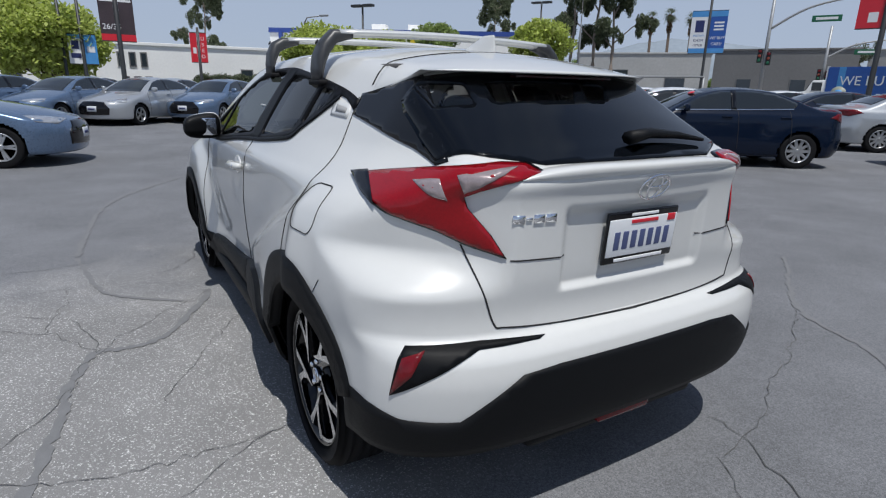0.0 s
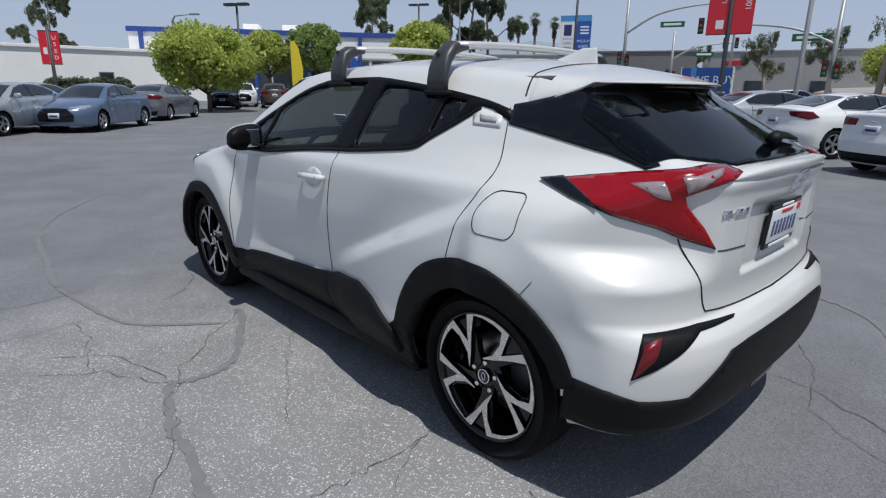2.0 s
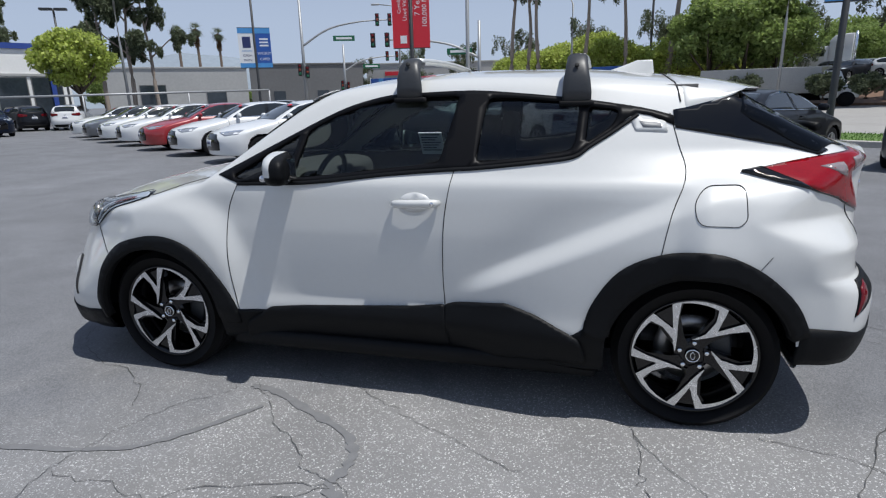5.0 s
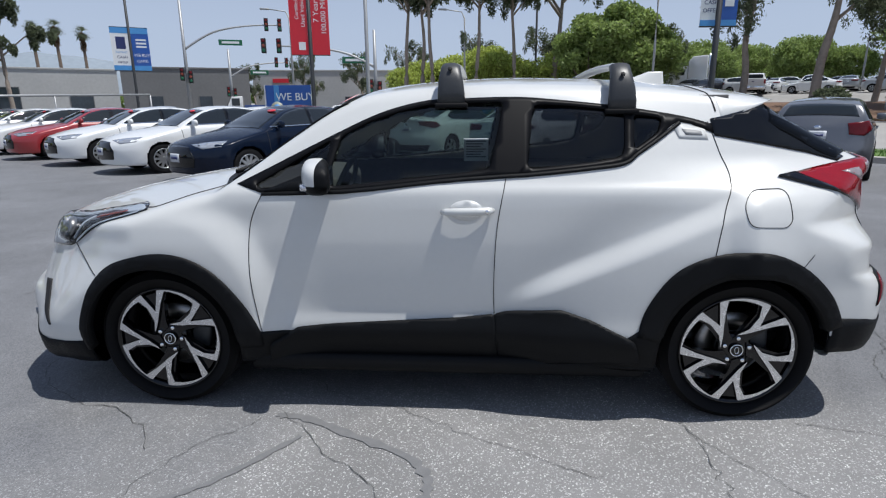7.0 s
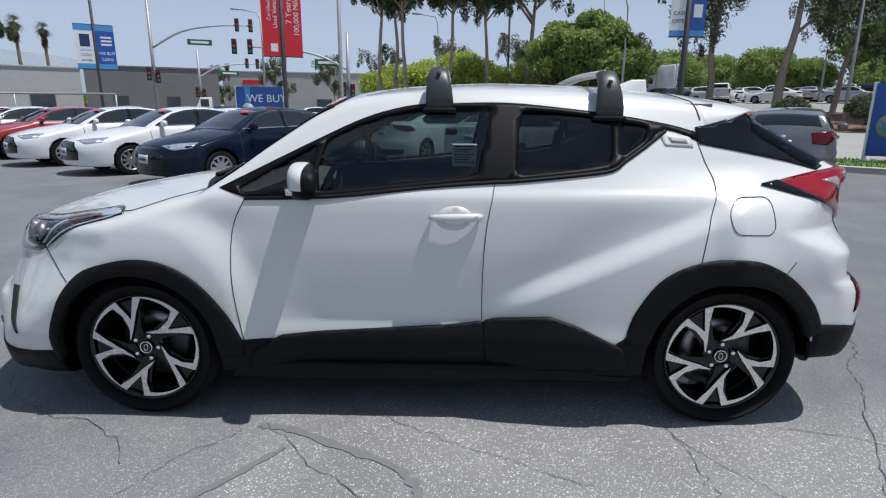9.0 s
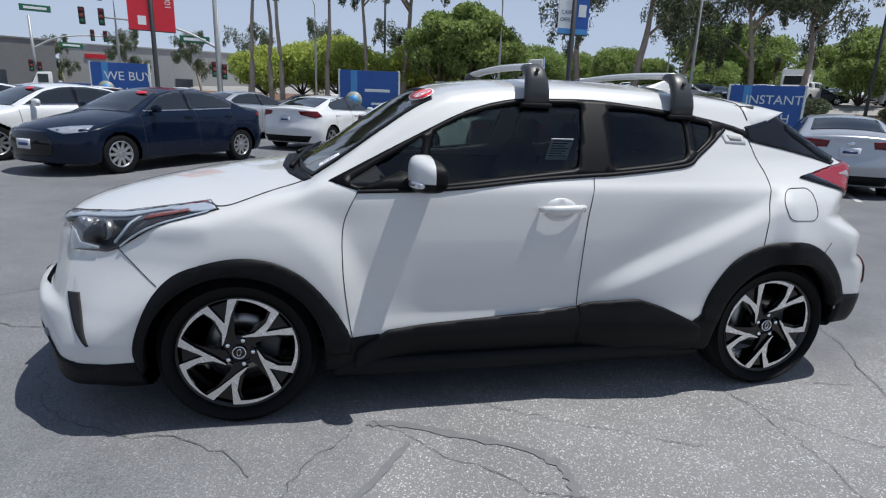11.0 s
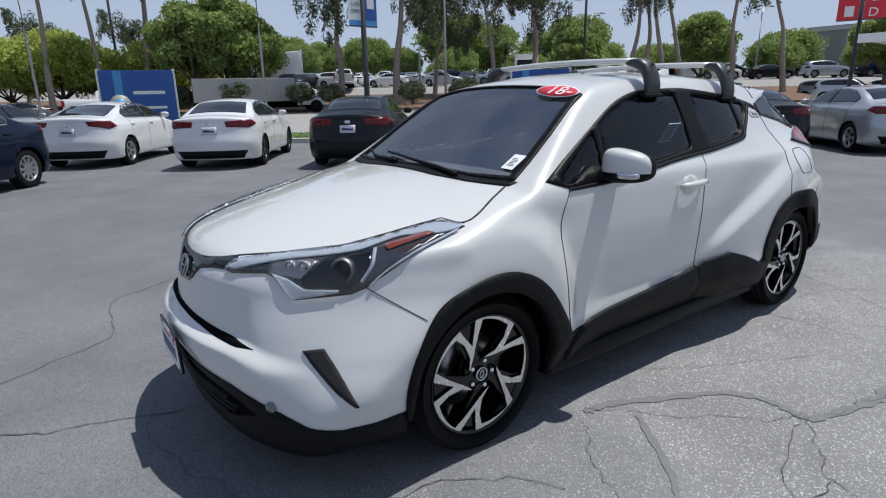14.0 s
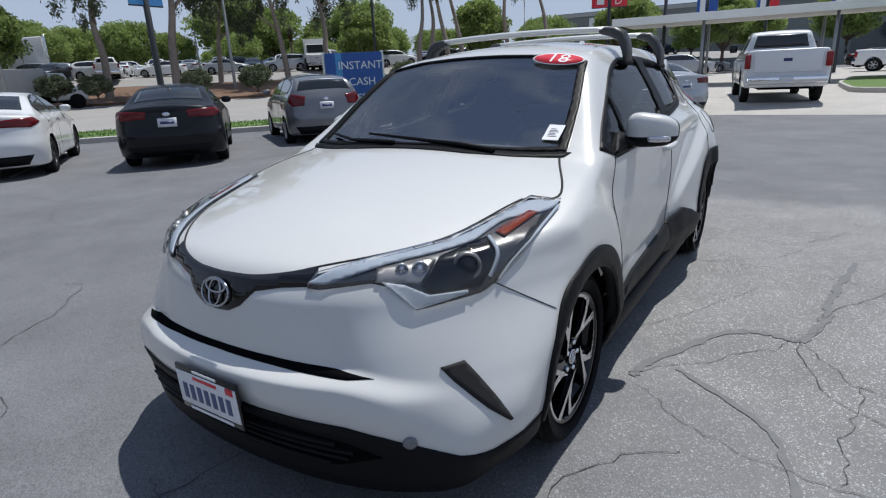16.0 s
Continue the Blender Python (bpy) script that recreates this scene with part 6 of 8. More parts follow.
def parked_car(style, body_mat, label, category="car", wheel_mat=None, spokes=5, kind="twin", fine=False, group=""):
    """A parked car at the origin, front to -x."""
    sh = Shell(top=style["top"], half=style["half"], nose=style["nose"], tail=style["tail"], crown=style["crown"], nose_plan=(0.25, 0.45), tail_plan=(0.15, 0.5), bottom=0.20, wheels=style["axle"], flare=0.028, rad=style["rad"], edge=0.05, spine=(style["axle"][0], style["axle"][1] + 0.05, 0.62))
    sh.build(*((100, 210, 56) if fine else (56, 120, 30)))
    car = thing("parked_car", label, category, group)
    c = sh.centres
    keep = np.ones(len(c), bool)
    ra = style["rad"] + 0.045
    for wx in style["axle"]:
        keep &= ~((np.hypot(c[:, 0] - wx, c[:, 2] - style["rad"]) < ra) & (np.abs(c[:, 1]) > 0.5))
    sh.mesh("body", keep, body_mat, car)
    h = 0.045 if fine else 0.09
    black = GLOSSBLACK
    for s, way in ((-1, LEFT), (1, RIGHT)):
        y = 0.75 * s
        sg = [(x, y, z) for x, z in rounded(style["side_glass"], 0.06, 3)]
        fr = part("side_window", drape(sh, sg, way, 0.006, 0.008, h), CARGLASS, car, "dark side glass")
        x0, x1 = style["pillar"]
        zt = max(z for _, z in style["side_glass"])
        zb = min(z for _, z in style["side_glass"]) + 0.02
        part("pillar", drape(sh, [(x0 - 0.02, y, zt - 0.01), (x0 + 0.07, y, zt - 0.01), (x0 + 0.05, y, zb), (x0 - 0.05, y, zb)], way, 0.010, 0.004, h), black, fr)
        part("chrome_strip", ribbon(sh, [(x, y, z) for x, z in smooth_line([style["side_glass"][0], style["side_glass"][-1], style["side_glass"][-2]], 5)], way, 0.018, 0.009), CHROME if fine else black, car)
        for x in style["seams"]:
            part("panel_gap", ribbon(sh, [(x + 0.05 * (1 - k), y, z) for k, z in zip(np.linspace(0, 1, 7), np.linspace(0.34, zb, 7))], way, 0.010, 0.0015), GAP, car)
        for x in (style["pillar"][0] - 0.12, style["seams"][2] - 0.08):
            hz = zb - 0.12
            part("door_handle", boxed((x - 0.09, 0.87 * s - 0.018, hz - 0.013), (x + 0.09, 0.87 * s + 0.018, hz + 0.013), 0.008), body_mat, car)
        mr = part("mirror", egg(0.05, 0.10, 0.07, pose(style["side_glass"][0][0] + 0.16, 0.92 * s, style["side_glass"][0][1] + 0.05), n=8), body_mat, car)
        part("headlight", drape(sh, [(a, b * s, e) for a, b, e in style["head"]], (0.75, -0.66 * s, -0.1), 0.006, 0.008, 0.05), HEADLAMP, car, "clear headlight")
        part("tail_light", drape(sh, [(a, b * s, e) for a, b, e in style["tail_lamp"]], (-0.8, -0.6 * s, -0.1), 0.008, 0.012, 0.03 if fine else 0.05), TAILRED, car, "red tail light")
        for wx in style["axle"]:
            m = pose(wx, 0.785 * s, style["rad"], 0, 0, 0 if s < 0 else 180)
            key = (style["rad"], (wheel_mat or WHEEL_SILVER).name, spokes, kind)
            if key not in WHEELS:
                WHEELS[key] = spoke_wheel(style["rad"], style["rad"] - 0.105, wheel_mat or WHEEL_SILVER, spokes, kind)
                wh = WHEELS[key]
                wh.parent = car
                wh.matrix_basis = m
            else:
                wh = copy_thing(WHEELS[key], m)
                wh.parent = car
            bm = bmesh.new()
            rows = [[bm.verts.new((wx + (ra + 0.006) * math.cos(a), s * yy, style["rad"] + (ra + 0.006) * math.sin(a))) for a in np.linspace(-0.3, math.pi + 0.3, 20)] for yy in (0.45, 0.84)]
            for j in range(19):
                bm.faces.new((rows[0][j], rows[0][j + 1], rows[1][j + 1], rows[1][j]))
            bm.faces.new(rows[0])
            part("wheel_liner", bm, LINER, car)
    for key, way in (("wind", (0.5, 0, -0.86)), ("back", (-0.5, 0, -0.86))):
        (xa, wa), (xb, wb) = style[key]
        za, zb2 = (float(hermite(np.array(x), style["top"])) for x in (xa, xb))
        ln = [(xa, -wa, za), (xa - 0.06 * (key == "wind"), -wa * 0.5, za), (xa - 0.08 * (key == "wind"), 0, za), (xa - 0.06 * (key == "wind"), wa * 0.5, za), (xa, wa, za), (xb, wb, zb2), (xb, 0, zb2), (xb, -wb, zb2)]
        part("windshield" if key == "wind" else "rear_window", drape(sh, ln, way, 0.005, 0.006, h), CARGLASS, car, "dark glass")
    g = style["grille"]
    gl = g + mirror_y(g[1:-1][::-1])
    part("grille", drape(sh, gl, NOSE, 0.008, 0.008, 0.03 if fine else 0.06), GLOSSBLACK, car, "black grille")
    part("lower_bumper", drape(sh, [(1.9, -0.72, 0.40), (1.9, 0.72, 0.40), (1.9, 0.62, 0.24), (1.9, -0.62, 0.24)], (-1, 0, 0), 0.006, 0.006, 0.08), CLAD, car)
    for way, z in (((1, 0, 0), style["plate_z"][0]), ((-1, 0, 0), style["plate_z"][1])):
        part("license_plate", drape(sh, [(0, -0.155, z - 0.075), (0, 0.155, z - 0.075), (0, 0.155, z + 0.075), (0, -0.155, z + 0.075)], way, 0.014, 0.010, 0.06), PLATE_FAR, car, "license plate")
        part("plate_mark", drape(sh, [(0, -0.11, z - 0.025), (0, 0.11, z - 0.025), (0, 0.11, z + 0.02), (0, -0.11, z + 0.02)], way, 0.017, 0.002, 0.1), NAVY, car)
    part("rear_badge", drape(sh, [(0, 0.06 * math.cos(a), style["plate_z"][1] + 0.14 + 0.035 * math.sin(a)) for a in np.linspace(0, 6.283, 12, endpoint=False)], (-1, 0, 0), 0.008, 0.004, 0.05), CHROME, car)
    part("underbody", boxed((style["axle"][0] - 0.5, -0.6, 0.19), (style["axle"][1] + 0.5, 0.6, 0.3)), LINER, car)
    return car


WHEELS = {}


def repaint(car, m, body_mat, label):
    """A copy of a car in another colour."""
    ob = copy_thing(car, m)
    for ch in ob.children_recursive:
        if ch.name.split(".")[0] in ("body", "mirror", "door_handle"):
            ch.data = ch.data.copy()
            ch.data.materials[0] = body_mat
    return tagged(ob, label)


def stand(x, y, hx, hy):
    """The pose of a car whose middle stands at x, y and whose front points along hx, hy."""
    return pose(x, y, 0, 0, 0, math.degrees(math.atan2(-hy, -hx)))


def by_wheel(which, x, y, hx, hy, wb=2.78, track=0.87):
    """The pose of a car from the place where one of its wheels touches the ground."""
    k = math.hypot(hx, hy)
    hx, hy = hx / k, hy / k
    f = 0.5 * wb * (1 if which[0] == "F" else -1)
    r = track * (1 if which[1] == "R" else -1)
    return stand(x - hx * f - hy * r, y - hy * f + hx * r, hx, hy)


P_NAVY = paint("navy_paint", (0.003, 0.008, 0.022), 0.2, 0.25)
P_WHITE = paint("white_paint", (0.72, 0.73, 0.73), 0.02)
P_BLACK = paint("black_paint", (0.008, 0.009, 0.012), 0.2)
P_SILVER = paint("silver_paint", (0.42, 0.44, 0.46), 0.06, 0.3, 0.5)
P_GREY = paint("grey_paint", (0.16, 0.165, 0.18), 0.08, 0.3, 0.5)
P_SLATE = paint("slate_blue_paint", (0.11, 0.17, 0.27), 0.08, 0.28, 0.5)
P_RED = paint("red_paint", (0.30, 0.012, 0.015), 0.1)
P_BROWN = paint("brown_paint", (0.09, 0.06, 0.05), 0.1, 0.3, 0.4)

ROW = (-0.62, -0.78)
camry = parked_car(SEDAN, P_NAVY, "dark navy sedan with silver alloy wheels in the lot", fine=True, spokes=10, kind="single")
camry.matrix_world = by_wheel("FL", -4.34, 7.38, -0.56, -0.83, 2.92, 0.9) @ Matrix.Diagonal((1.05, 1.03, 1.02, 1))
oval = lathe([(1.0, 0), (1.0, 0.01), (0.0, 0.01)], "z", 24, pose(-0.42, -0.30, 1.325, 0, -26, 0) @ Matrix.Diagonal((0.05, 0.13, 1, 1)))
part("year_sticker", oval, RED, camry, "red oval windshield sticker")
repaint(camry, by_wheel("FL", -6.95, 9.05, *ROW), P_WHITE, "white sedan beside the dark navy one")
repaint(camry, by_wheel("FL", -9.6, 10.8, *ROW), P_WHITE, "white sedan with silver wheels in the row")
for i, (mt, lb) in enumerate(((P_RED, "dark red sedan in the row"), (P_WHITE, "white sedan in the row"), (P_WHITE, "white sedan parked in a row"), (P_GREY, "grey sedan parked in a row"), (P_WHITE, "white sedan at the row's end"))):
    repaint(camry, by_wheel("FL", -12.25 - 2.65 * i, 12.55 + 1.75 * i, *ROW), mt, lb)
for i, (mt, lb) in enumerate(((P_BLACK, "black sedan in the second row"), (P_SILVER, "silver sedan in the second row"), (P_NAVY, "navy sedan in the second row"), (P_WHITE, "white sedan in the second row"), (P_SILVER, "silver sedan parked behind"))):
    repaint(camry, by_wheel("RR", -0.9 - 2.65 * i, 13.4 + 1.75 * i, 0.62, 0.78), mt, lb) if i else None

volt = parked_car(COUPE, P_WHITE, "white sloping-back hatchback beside the sedans", fine=True, spokes=5)
volt.matrix_world = by_wheel("RR", -0.72, 12.5, 0.53, 0.85)
accord = parked_car(SEDAN, P_WHITE, "white sedan with dark alloy wheels, tail to the lot", fine=True, wheel_mat=WHEEL_DARK)
accord.matrix_world = by_wheel("RR", 1.6, 10.15, 0.53, 0.85)
corolla = parked_car(dict(SEDAN, back=[(1.05, 0.50), (1.60, 0.58)]), P_BLACK, "black sedan parked against the grass strip", fine=True, wheel_mat=WHEEL_SILVER)
corolla.matrix_world = by_wheel("RL", 2.46, 9.22, 0.62, 0.78)
fit_car = parked_car(HATCH, P_GREY, "grey compact hatchback parked against the grass strip", fine=True)
fit_car.matrix_world = by_wheel("RL", 5.95, 8.75, 0.55, 0.84, 2.5, 0.83)
repaint(corolla, by_wheel("RL", 7.95, 6.35, 0.62, 0.78), P_SILVER, "silver sedan with red tail lights")
repaint(corolla, by_wheel("RL", 10.05, 4.45, 0.65, 0.76), P_BLACK, "black sedan parked beside a silver one")
repaint(corolla, by_wheel("RL", 12.2, 2.54, 0.68, 0.73), P_SILVER, "silver sedan at the end of the row")

for i, (x, y, mt, lb) in enumerate(((-17.1, -2.5, P_SLATE, "slate blue sedan facing the lot"), (-16.95, -0.45, P_SILVER, "silver sedan facing the lot"), (-17.4, 2.05, P_SLATE, "slate blue sedan at the row's end"), (-17.3, -4.7, P_SLATE, "slate blue sedan in a row"), (-17.6, -7.2, P_SLATE, "slate blue sedan parked in a row"))):
    repaint(corolla, by_wheel("FL", x, y, 0.77, -0.64), mt, lb)
for i in range(4):
    repaint(corolla, by_wheel("FL", -21.5, -8.0 + 2.9 * i, 0.77, -0.64), (P_WHITE, P_GREY, P_WHITE, P_SILVER)[i], ("white sedan behind the first row", "grey sedan behind the first row", "white sedan further back", "silver sedan further back")[i])
repaint(corolla, by_wheel("FR", -7.75, -2.85, 0.22, 0.97), P_SLATE, "dark slate sedan crossing the lot's edge")
repaint(corolla, by_wheel("RR", -22.45, 5.64, -0.77, 0.65), P_GREY, "grey sedan with silver wheels, tail to the lot")

rav = parked_car(SUV, P_NAVY, "dark blue SUV at the lot's far side", "SUV", wheel_mat=WHEEL_DARK)
rav.matrix_world = stand(-32.5, 17.9, 0.9, -0.44)
for x, y, hx, hy, mt, lb in ((-31.9, 21.0, 0.9, -0.44, P_NAVY, "dark blue SUV beside another at the lot's far side"), (-37.0, 27.5, -0.9, 0.44, P_BLACK, "black SUV, tail to the lot"), (-35.0, 16.6, -0.9, 0.44, P_BROWN, "dark brown SUV, tail to the lot"), (-38.5, 23.2, -0.9, 0.44, P_WHITE, "white SUV behind the dark ones"), (-34.2, 28.6, -0.6, 0.8, P_WHITE, "white SUV far across the lot, tail to it"), (-44.0, 32.5, -0.9, 0.44, P_BROWN, "brown SUV under the trees"), (-34.5, 12.9, 0.9, -0.44, P_NAVY, "dark blue SUV near the round tree"), (-38.3, 15.9, 0.9, -0.44, P_WHITE, "white SUV between dark ones")):
    repaint(rav, stand(x, y, hx, hy), mt, lb)



# ---- pickup ----
def pickup(mat, label):
    sh = Shell(top=[(-2.95, 0.8), (-2.85, 1.10), (-2.3, 1.20), (-1.75, 1.25), (-1.5, 1.32), (-1.0, 1.80), (-0.6, 1.93), (0.3, 1.94), (0.75, 1.92), (0.98, 1.84), (1.06, 1.40), (1.12, 1.385), (2.9, 1.385), (3.0, 1.2)],
        half=[(0.2, 0.80), (0.4, 0.96), (0.8, 1.0), (1.15, 0.985), (1.3, 0.94), (1.4, 0.90), (1.9, 0.72), (2.0, 0.7)], nose=[(0.2, -2.75), (0.5, -2.92), (1.0, -2.9), (1.3, -2.7)], tail=[(0.2, 2.7), (0.5, 2.86), (0.8, 2.86), (1.4, 2.86), (2, 2.8)],
        crown=[(-3, 0.06), (0, 0.06), (3, 0.0)], nose_plan=(0.1, 0.15), tail_plan=(0.02, 0.05), bottom=0.42, wheels=(-1.85, 1.83), flare=0.02, rad=0.42, edge=0.035, spine=(-2.0, 2.2, 0.85)).build(110, 150, 40)
    ob = thing("pickup_truck", label, "truck")
    c = sh.centres
    keep = np.ones(len(c), bool)
    for wx in (-1.85, 1.83):
        keep &= ~((np.hypot(c[:, 0] - wx, c[:, 2] - 0.42) < 0.48) & (np.abs(c[:, 1]) > 0.5))
    keep &= ~((c[:, 0] > 1.15) & (c[:, 0] < 2.78) & (np.abs(c[:, 1]) < 0.80) & (c[:, 2] > 1.3))  # open bed
    sh.mesh("body", keep, mat, ob)
    part("bed_floor", boxed((1.1, -0.82, 0.85), (2.8, 0.82, 0.90)), LINER, ob)
    part("tailgate", boxed((2.835, -0.78, 0.80), (2.875, 0.78, 1.37), 0.015), mat, ob, "white tailgate")
    part("gate_mark", boxed((2.87, -0.10, 1.08), (2.882, 0.10, 1.16), 0.004), NAVY, ob)
    part("rear_window", drape(sh, [(1.0, -0.62, 1.80), (1.0, 0.62, 1.80), (1.04, 0.70, 1.45), (1.04, -0.70, 1.45)], (-1, 0, 0), 0.006, 0.006, 0.1), CARGLASS, ob)
    part("windshield", drape(sh, [(-1.50, -0.75, 1.33), (-1.50, 0.75, 1.33), (-0.95, 0.66, 1.80), (-0.95, -0.66, 1.80)], (0.6, 0, -0.8), 0.006, 0.006, 0.1), CARGLASS, ob)
    part("rear_bumper", boxed((2.80, -0.93, 0.52), (3.00, 0.93, 0.70), 0.03), CHROME, ob, "chrome rear bumper")
    part("license_plate", boxed((2.98, -0.16, 0.56), (3.012, 0.16, 0.68), 0.004), PLATE_FAR, ob)
    part("front_bumper", boxed((-3.02, -0.93, 0.50), (-2.80, 0.93, 0.72), 0.03), CHROME, ob)
    for s, way in ((-1, LEFT), (1, RIGHT)):
        part("tail_light", boxed((2.72, min(0.86 * s, 1.0 * s), 0.92), (2.885, max(0.86 * s, 1.0 * s), 1.28), 0.02), REDLENS, ob, "red tail light")
        part("side_window", drape(sh, [(x, 0.8 * s, z) for x, z in ((-1.35, 1.37), (-0.85, 1.78), (-0.3, 1.82), (0.75, 1.80), (0.85, 1.42))], way, 0.006, 0.006, 0.1), CARGLASS, ob)
        part("pillar", drape(sh, [(x, 0.8 * s, z) for x, z in ((-0.28, 1.83), (-0.18, 1.83), (-0.18, 1.40), (-0.28, 1.40))], way, 0.010, 0.006, 0.1), mat, ob)
        part("mirror", boxed((-1.15, min(1.0 * s, 1.22 * s), 1.38), (-1.03, max(1.0 * s, 1.22 * s), 1.62), 0.04), GLOSSBLACK, ob)
        for wx in (-1.85, 1.83):
            key = (0.42, "truck")
            m = pose(wx, 0.88 * s, 0.42, 0, 0, 0 if s < 0 else 180)
            if key not in WHEELS:
                WHEELS[key] = spoke_wheel(0.42, 0.25, WHEEL_SILVER, 6, "single")
                WHEELS[key].parent = ob
                WHEELS[key].matrix_basis = m
            else:
                wh = copy_thing(WHEELS[key], m)
                wh.parent = ob
    part("chassis", boxed((-2.5, -0.6, 0.36), (2.7, 0.6, 0.55)), LINER, ob)
    return ob


truck = pickup(P_WHITE, "white pickup truck with chrome bumper on the driveway")
truck.matrix_world = Matrix.Translation((0, 0, 0.2)) @ by_wheel("RL", 15.6, 0.42, 0.985, 0.17, 3.7, 0.95)

# ---- setting round the lot ----
U, N = Vector((0.766, -0.643, 0)), Vector((0.643, 0.766, 0))  # along the kerb, and away from the lot


def at(s, c, z=0.0):
    return U * s + N * c + Vector((0, 0, z))


def slab(rows, s0, s1, n=1):
    """A strip along the kerb: rows of (distance out, height)."""
    bm = bmesh.new()
    ss = np.linspace(s0, s1, n + 1)
    g = [[bm.verts.new(at(s, c, z)) for c, z in rows] for s in ss]
    for a, b in zip(g, g[1:]):
        for i in range(len(rows) - 1):
            bm.faces.new((a[i], b[i], b[i + 1], a[i + 1]))
    bmesh.ops.recalc_face_normals(bm, faces=bm.faces)
    return bm


CONCRETE = material("pale_concrete", (0.42, 0.40, 0.37), 0.85, vary=0.14, scale=1.5, bump=0.3, bump_scale=60)
ROADGREY = material("pale_road", (0.30, 0.29, 0.275), 0.9, vary=0.12, scale=0.4, bump=0.2, bump_scale=50)
GRASS = material("lawn_soil", (0.10, 0.17, 0.04), 0.95, vary=0.3, scale=3)
BLADE = material("grass_blades", (0.13, 0.24, 0.045), 0.8, vary=0.35, scale=6)
MULCH = material("brown_mulch", (0.16, 0.095, 0.06), 0.95, vary=0.3, scale=4, bump=0.6, bump_scale=25)
S0, S1 = -34.0, 8.8
kerb = part("kerb", slab([(14.48, 0.0), (14.50, 0.14), (14.53, 0.155), (14.66, 0.155), (14.68, 0.10)], S0, S1, 30), CONCRETE, smooth=False)
tagged(kerb, "pale concrete kerb along the grass strip", "kerb", kind="structure")
lawn = part("lawn", slab([(14.64, 0.13), (15.4, 0.15), (16.6, 0.15), (17.5, 0.14)], S0, S1, 20), GRASS, smooth=False)
tagged(lawn, "narrow strip of green lawn", "lawn", kind="structure")
bm = bmesh.new()
rng = np.random.default_rng(3)
for _ in range(9000):
    s, c = rng.uniform(-14, S1), 14.7 + 2.75 * rng.random()
    p = at(s, c, 0.14)
    a, h = rng.uniform(0, 6.28), rng.uniform(0.04, 0.09)
    d = Vector((math.cos(a), math.sin(a), 0)) * 0.012
    lean = Vector((rng.uniform(-0.03, 0.03), rng.uniform(-0.03, 0.03), h))
    bm.faces.new([bm.verts.new(p - d), bm.verts.new(p + d), bm.verts.new(p + lean)])
tagged(part("grass", bm, BLADE, smooth=False), "short green grass blades on the strip", "grass", kind="stuff")
road = part("road", slab([(17.42, 0.12), (17.5, 0.135), (24.6, 0.13), (24.62, 0.02), (44, 0.25)], -70, 34, 10), ROADGREY, smooth=False)
tagged(road, "pale concrete pavement and street beyond the grass", "road", kind="structure")
bank = part("planter_bank", slab([(43.9, 0.02), (43.92, 0.42), (44.2, 0.43), (46, 0.6), (49, 1.1), (52, 1.5), (54, 1.52)], -70, 34, 16), [MULCH], smooth=False)
tagged(bank, "brown mulch planter bank behind a kerb", "planter", kind="structure")
farlot = part("far_lot", slab([(53.8, 1.54), (55.5, 2.10), (60, 2.35), (80, 2.95), (120, 4.0), (220, 6.4)], -120, 60, 10), ROADGREY, smooth=False)
tagged(farlot, "pale far parking lot on rising ground", "ground", kind="structure")

# drive on the right, with its lawn islands
drive = bmesh.new()
rows = [[drive.verts.new((x, y0 + (y1 - y0) * k / 4, z)) for k in range(5)] for x, y0, y1, z in ((13.6, 1.9, -3.4, -0.01), (13.9, 1.9, -3.5, 0.04), (15.0, 2.0, -4.0, 0.20), (20.5, 3.6, -5.0, 0.21), (33, 6.5, -9, 0.22), (60, 8, -14, 0.22))]
for a, b in zip(rows, rows[1:]):
    for k in range(4):
        drive.faces.new((a[k], a[k + 1], b[k + 1], b[k]))
bmesh.ops.recalc_face_normals(drive, faces=drive.faces)
tagged(part("driveway", drive, CONCRETE, smooth=False), "pale concrete driveway apron", "driveway", kind="structure")


def island(name, pts, label, up=0.15):
    bm = bmesh.new()
    lo = [bm.verts.new((x, y, 0.0)) for x, y in pts]
    hi = [bm.verts.new((x, y, up)) for x, y in pts]
    cx, cy = np.mean(pts, 0)
    inn = [bm.verts.new((x + (cx - x) * 0.06, y + (cy - y) * 0.06, up)) for x, y in pts]
    k = len(pts)
    for i in range(k):
        j = (i + 1) % k
        bm.faces.new((lo[i], lo[j], hi[j], hi[i]))
        bm.faces.new((hi[i], hi[j], inn[j], inn[i]))
    ob = part(name, bm, CONCRETE, smooth=False)
    bm = bmesh.new()
    bm.faces.new([bm.verts.new((v[0] + (cx - v[0]) * 0.06, v[1] + (cy - v[1]) * 0.06, up - 0.005)) for v in pts])
    part("lawn", bm, GRASS, ob, smooth=False)
    return tagged(ob, label, "island", kind="structure")


island("kerb_island", rounded([(15.9, 3.0), (16.9, 1.5), (18.4, 2.0), (20.5, 4.5), (16.5, 6.5), (13.5, 7.6)], 0.8, 4), "lawn island with a pale kerb", 0.3)
island("kerb_island", rounded([(19.2, -2.3), (24.5, -2.0), (31.0, -2.6), (31.0, -6.5), (24, -6.5), (18.6, -4.5)], 0.8, 4), "lawn island beside the driveway", 0.36)

# ---- cracks in the asphalt ----
TAR = material("tar_smear", (0.155, 0.157, 0.162), 0.8, vary=0.15, scale=20)
CRACK = material("crack_shadow", (0.085, 0.084, 0.083), 0.95, vary=0.4, scale=3)


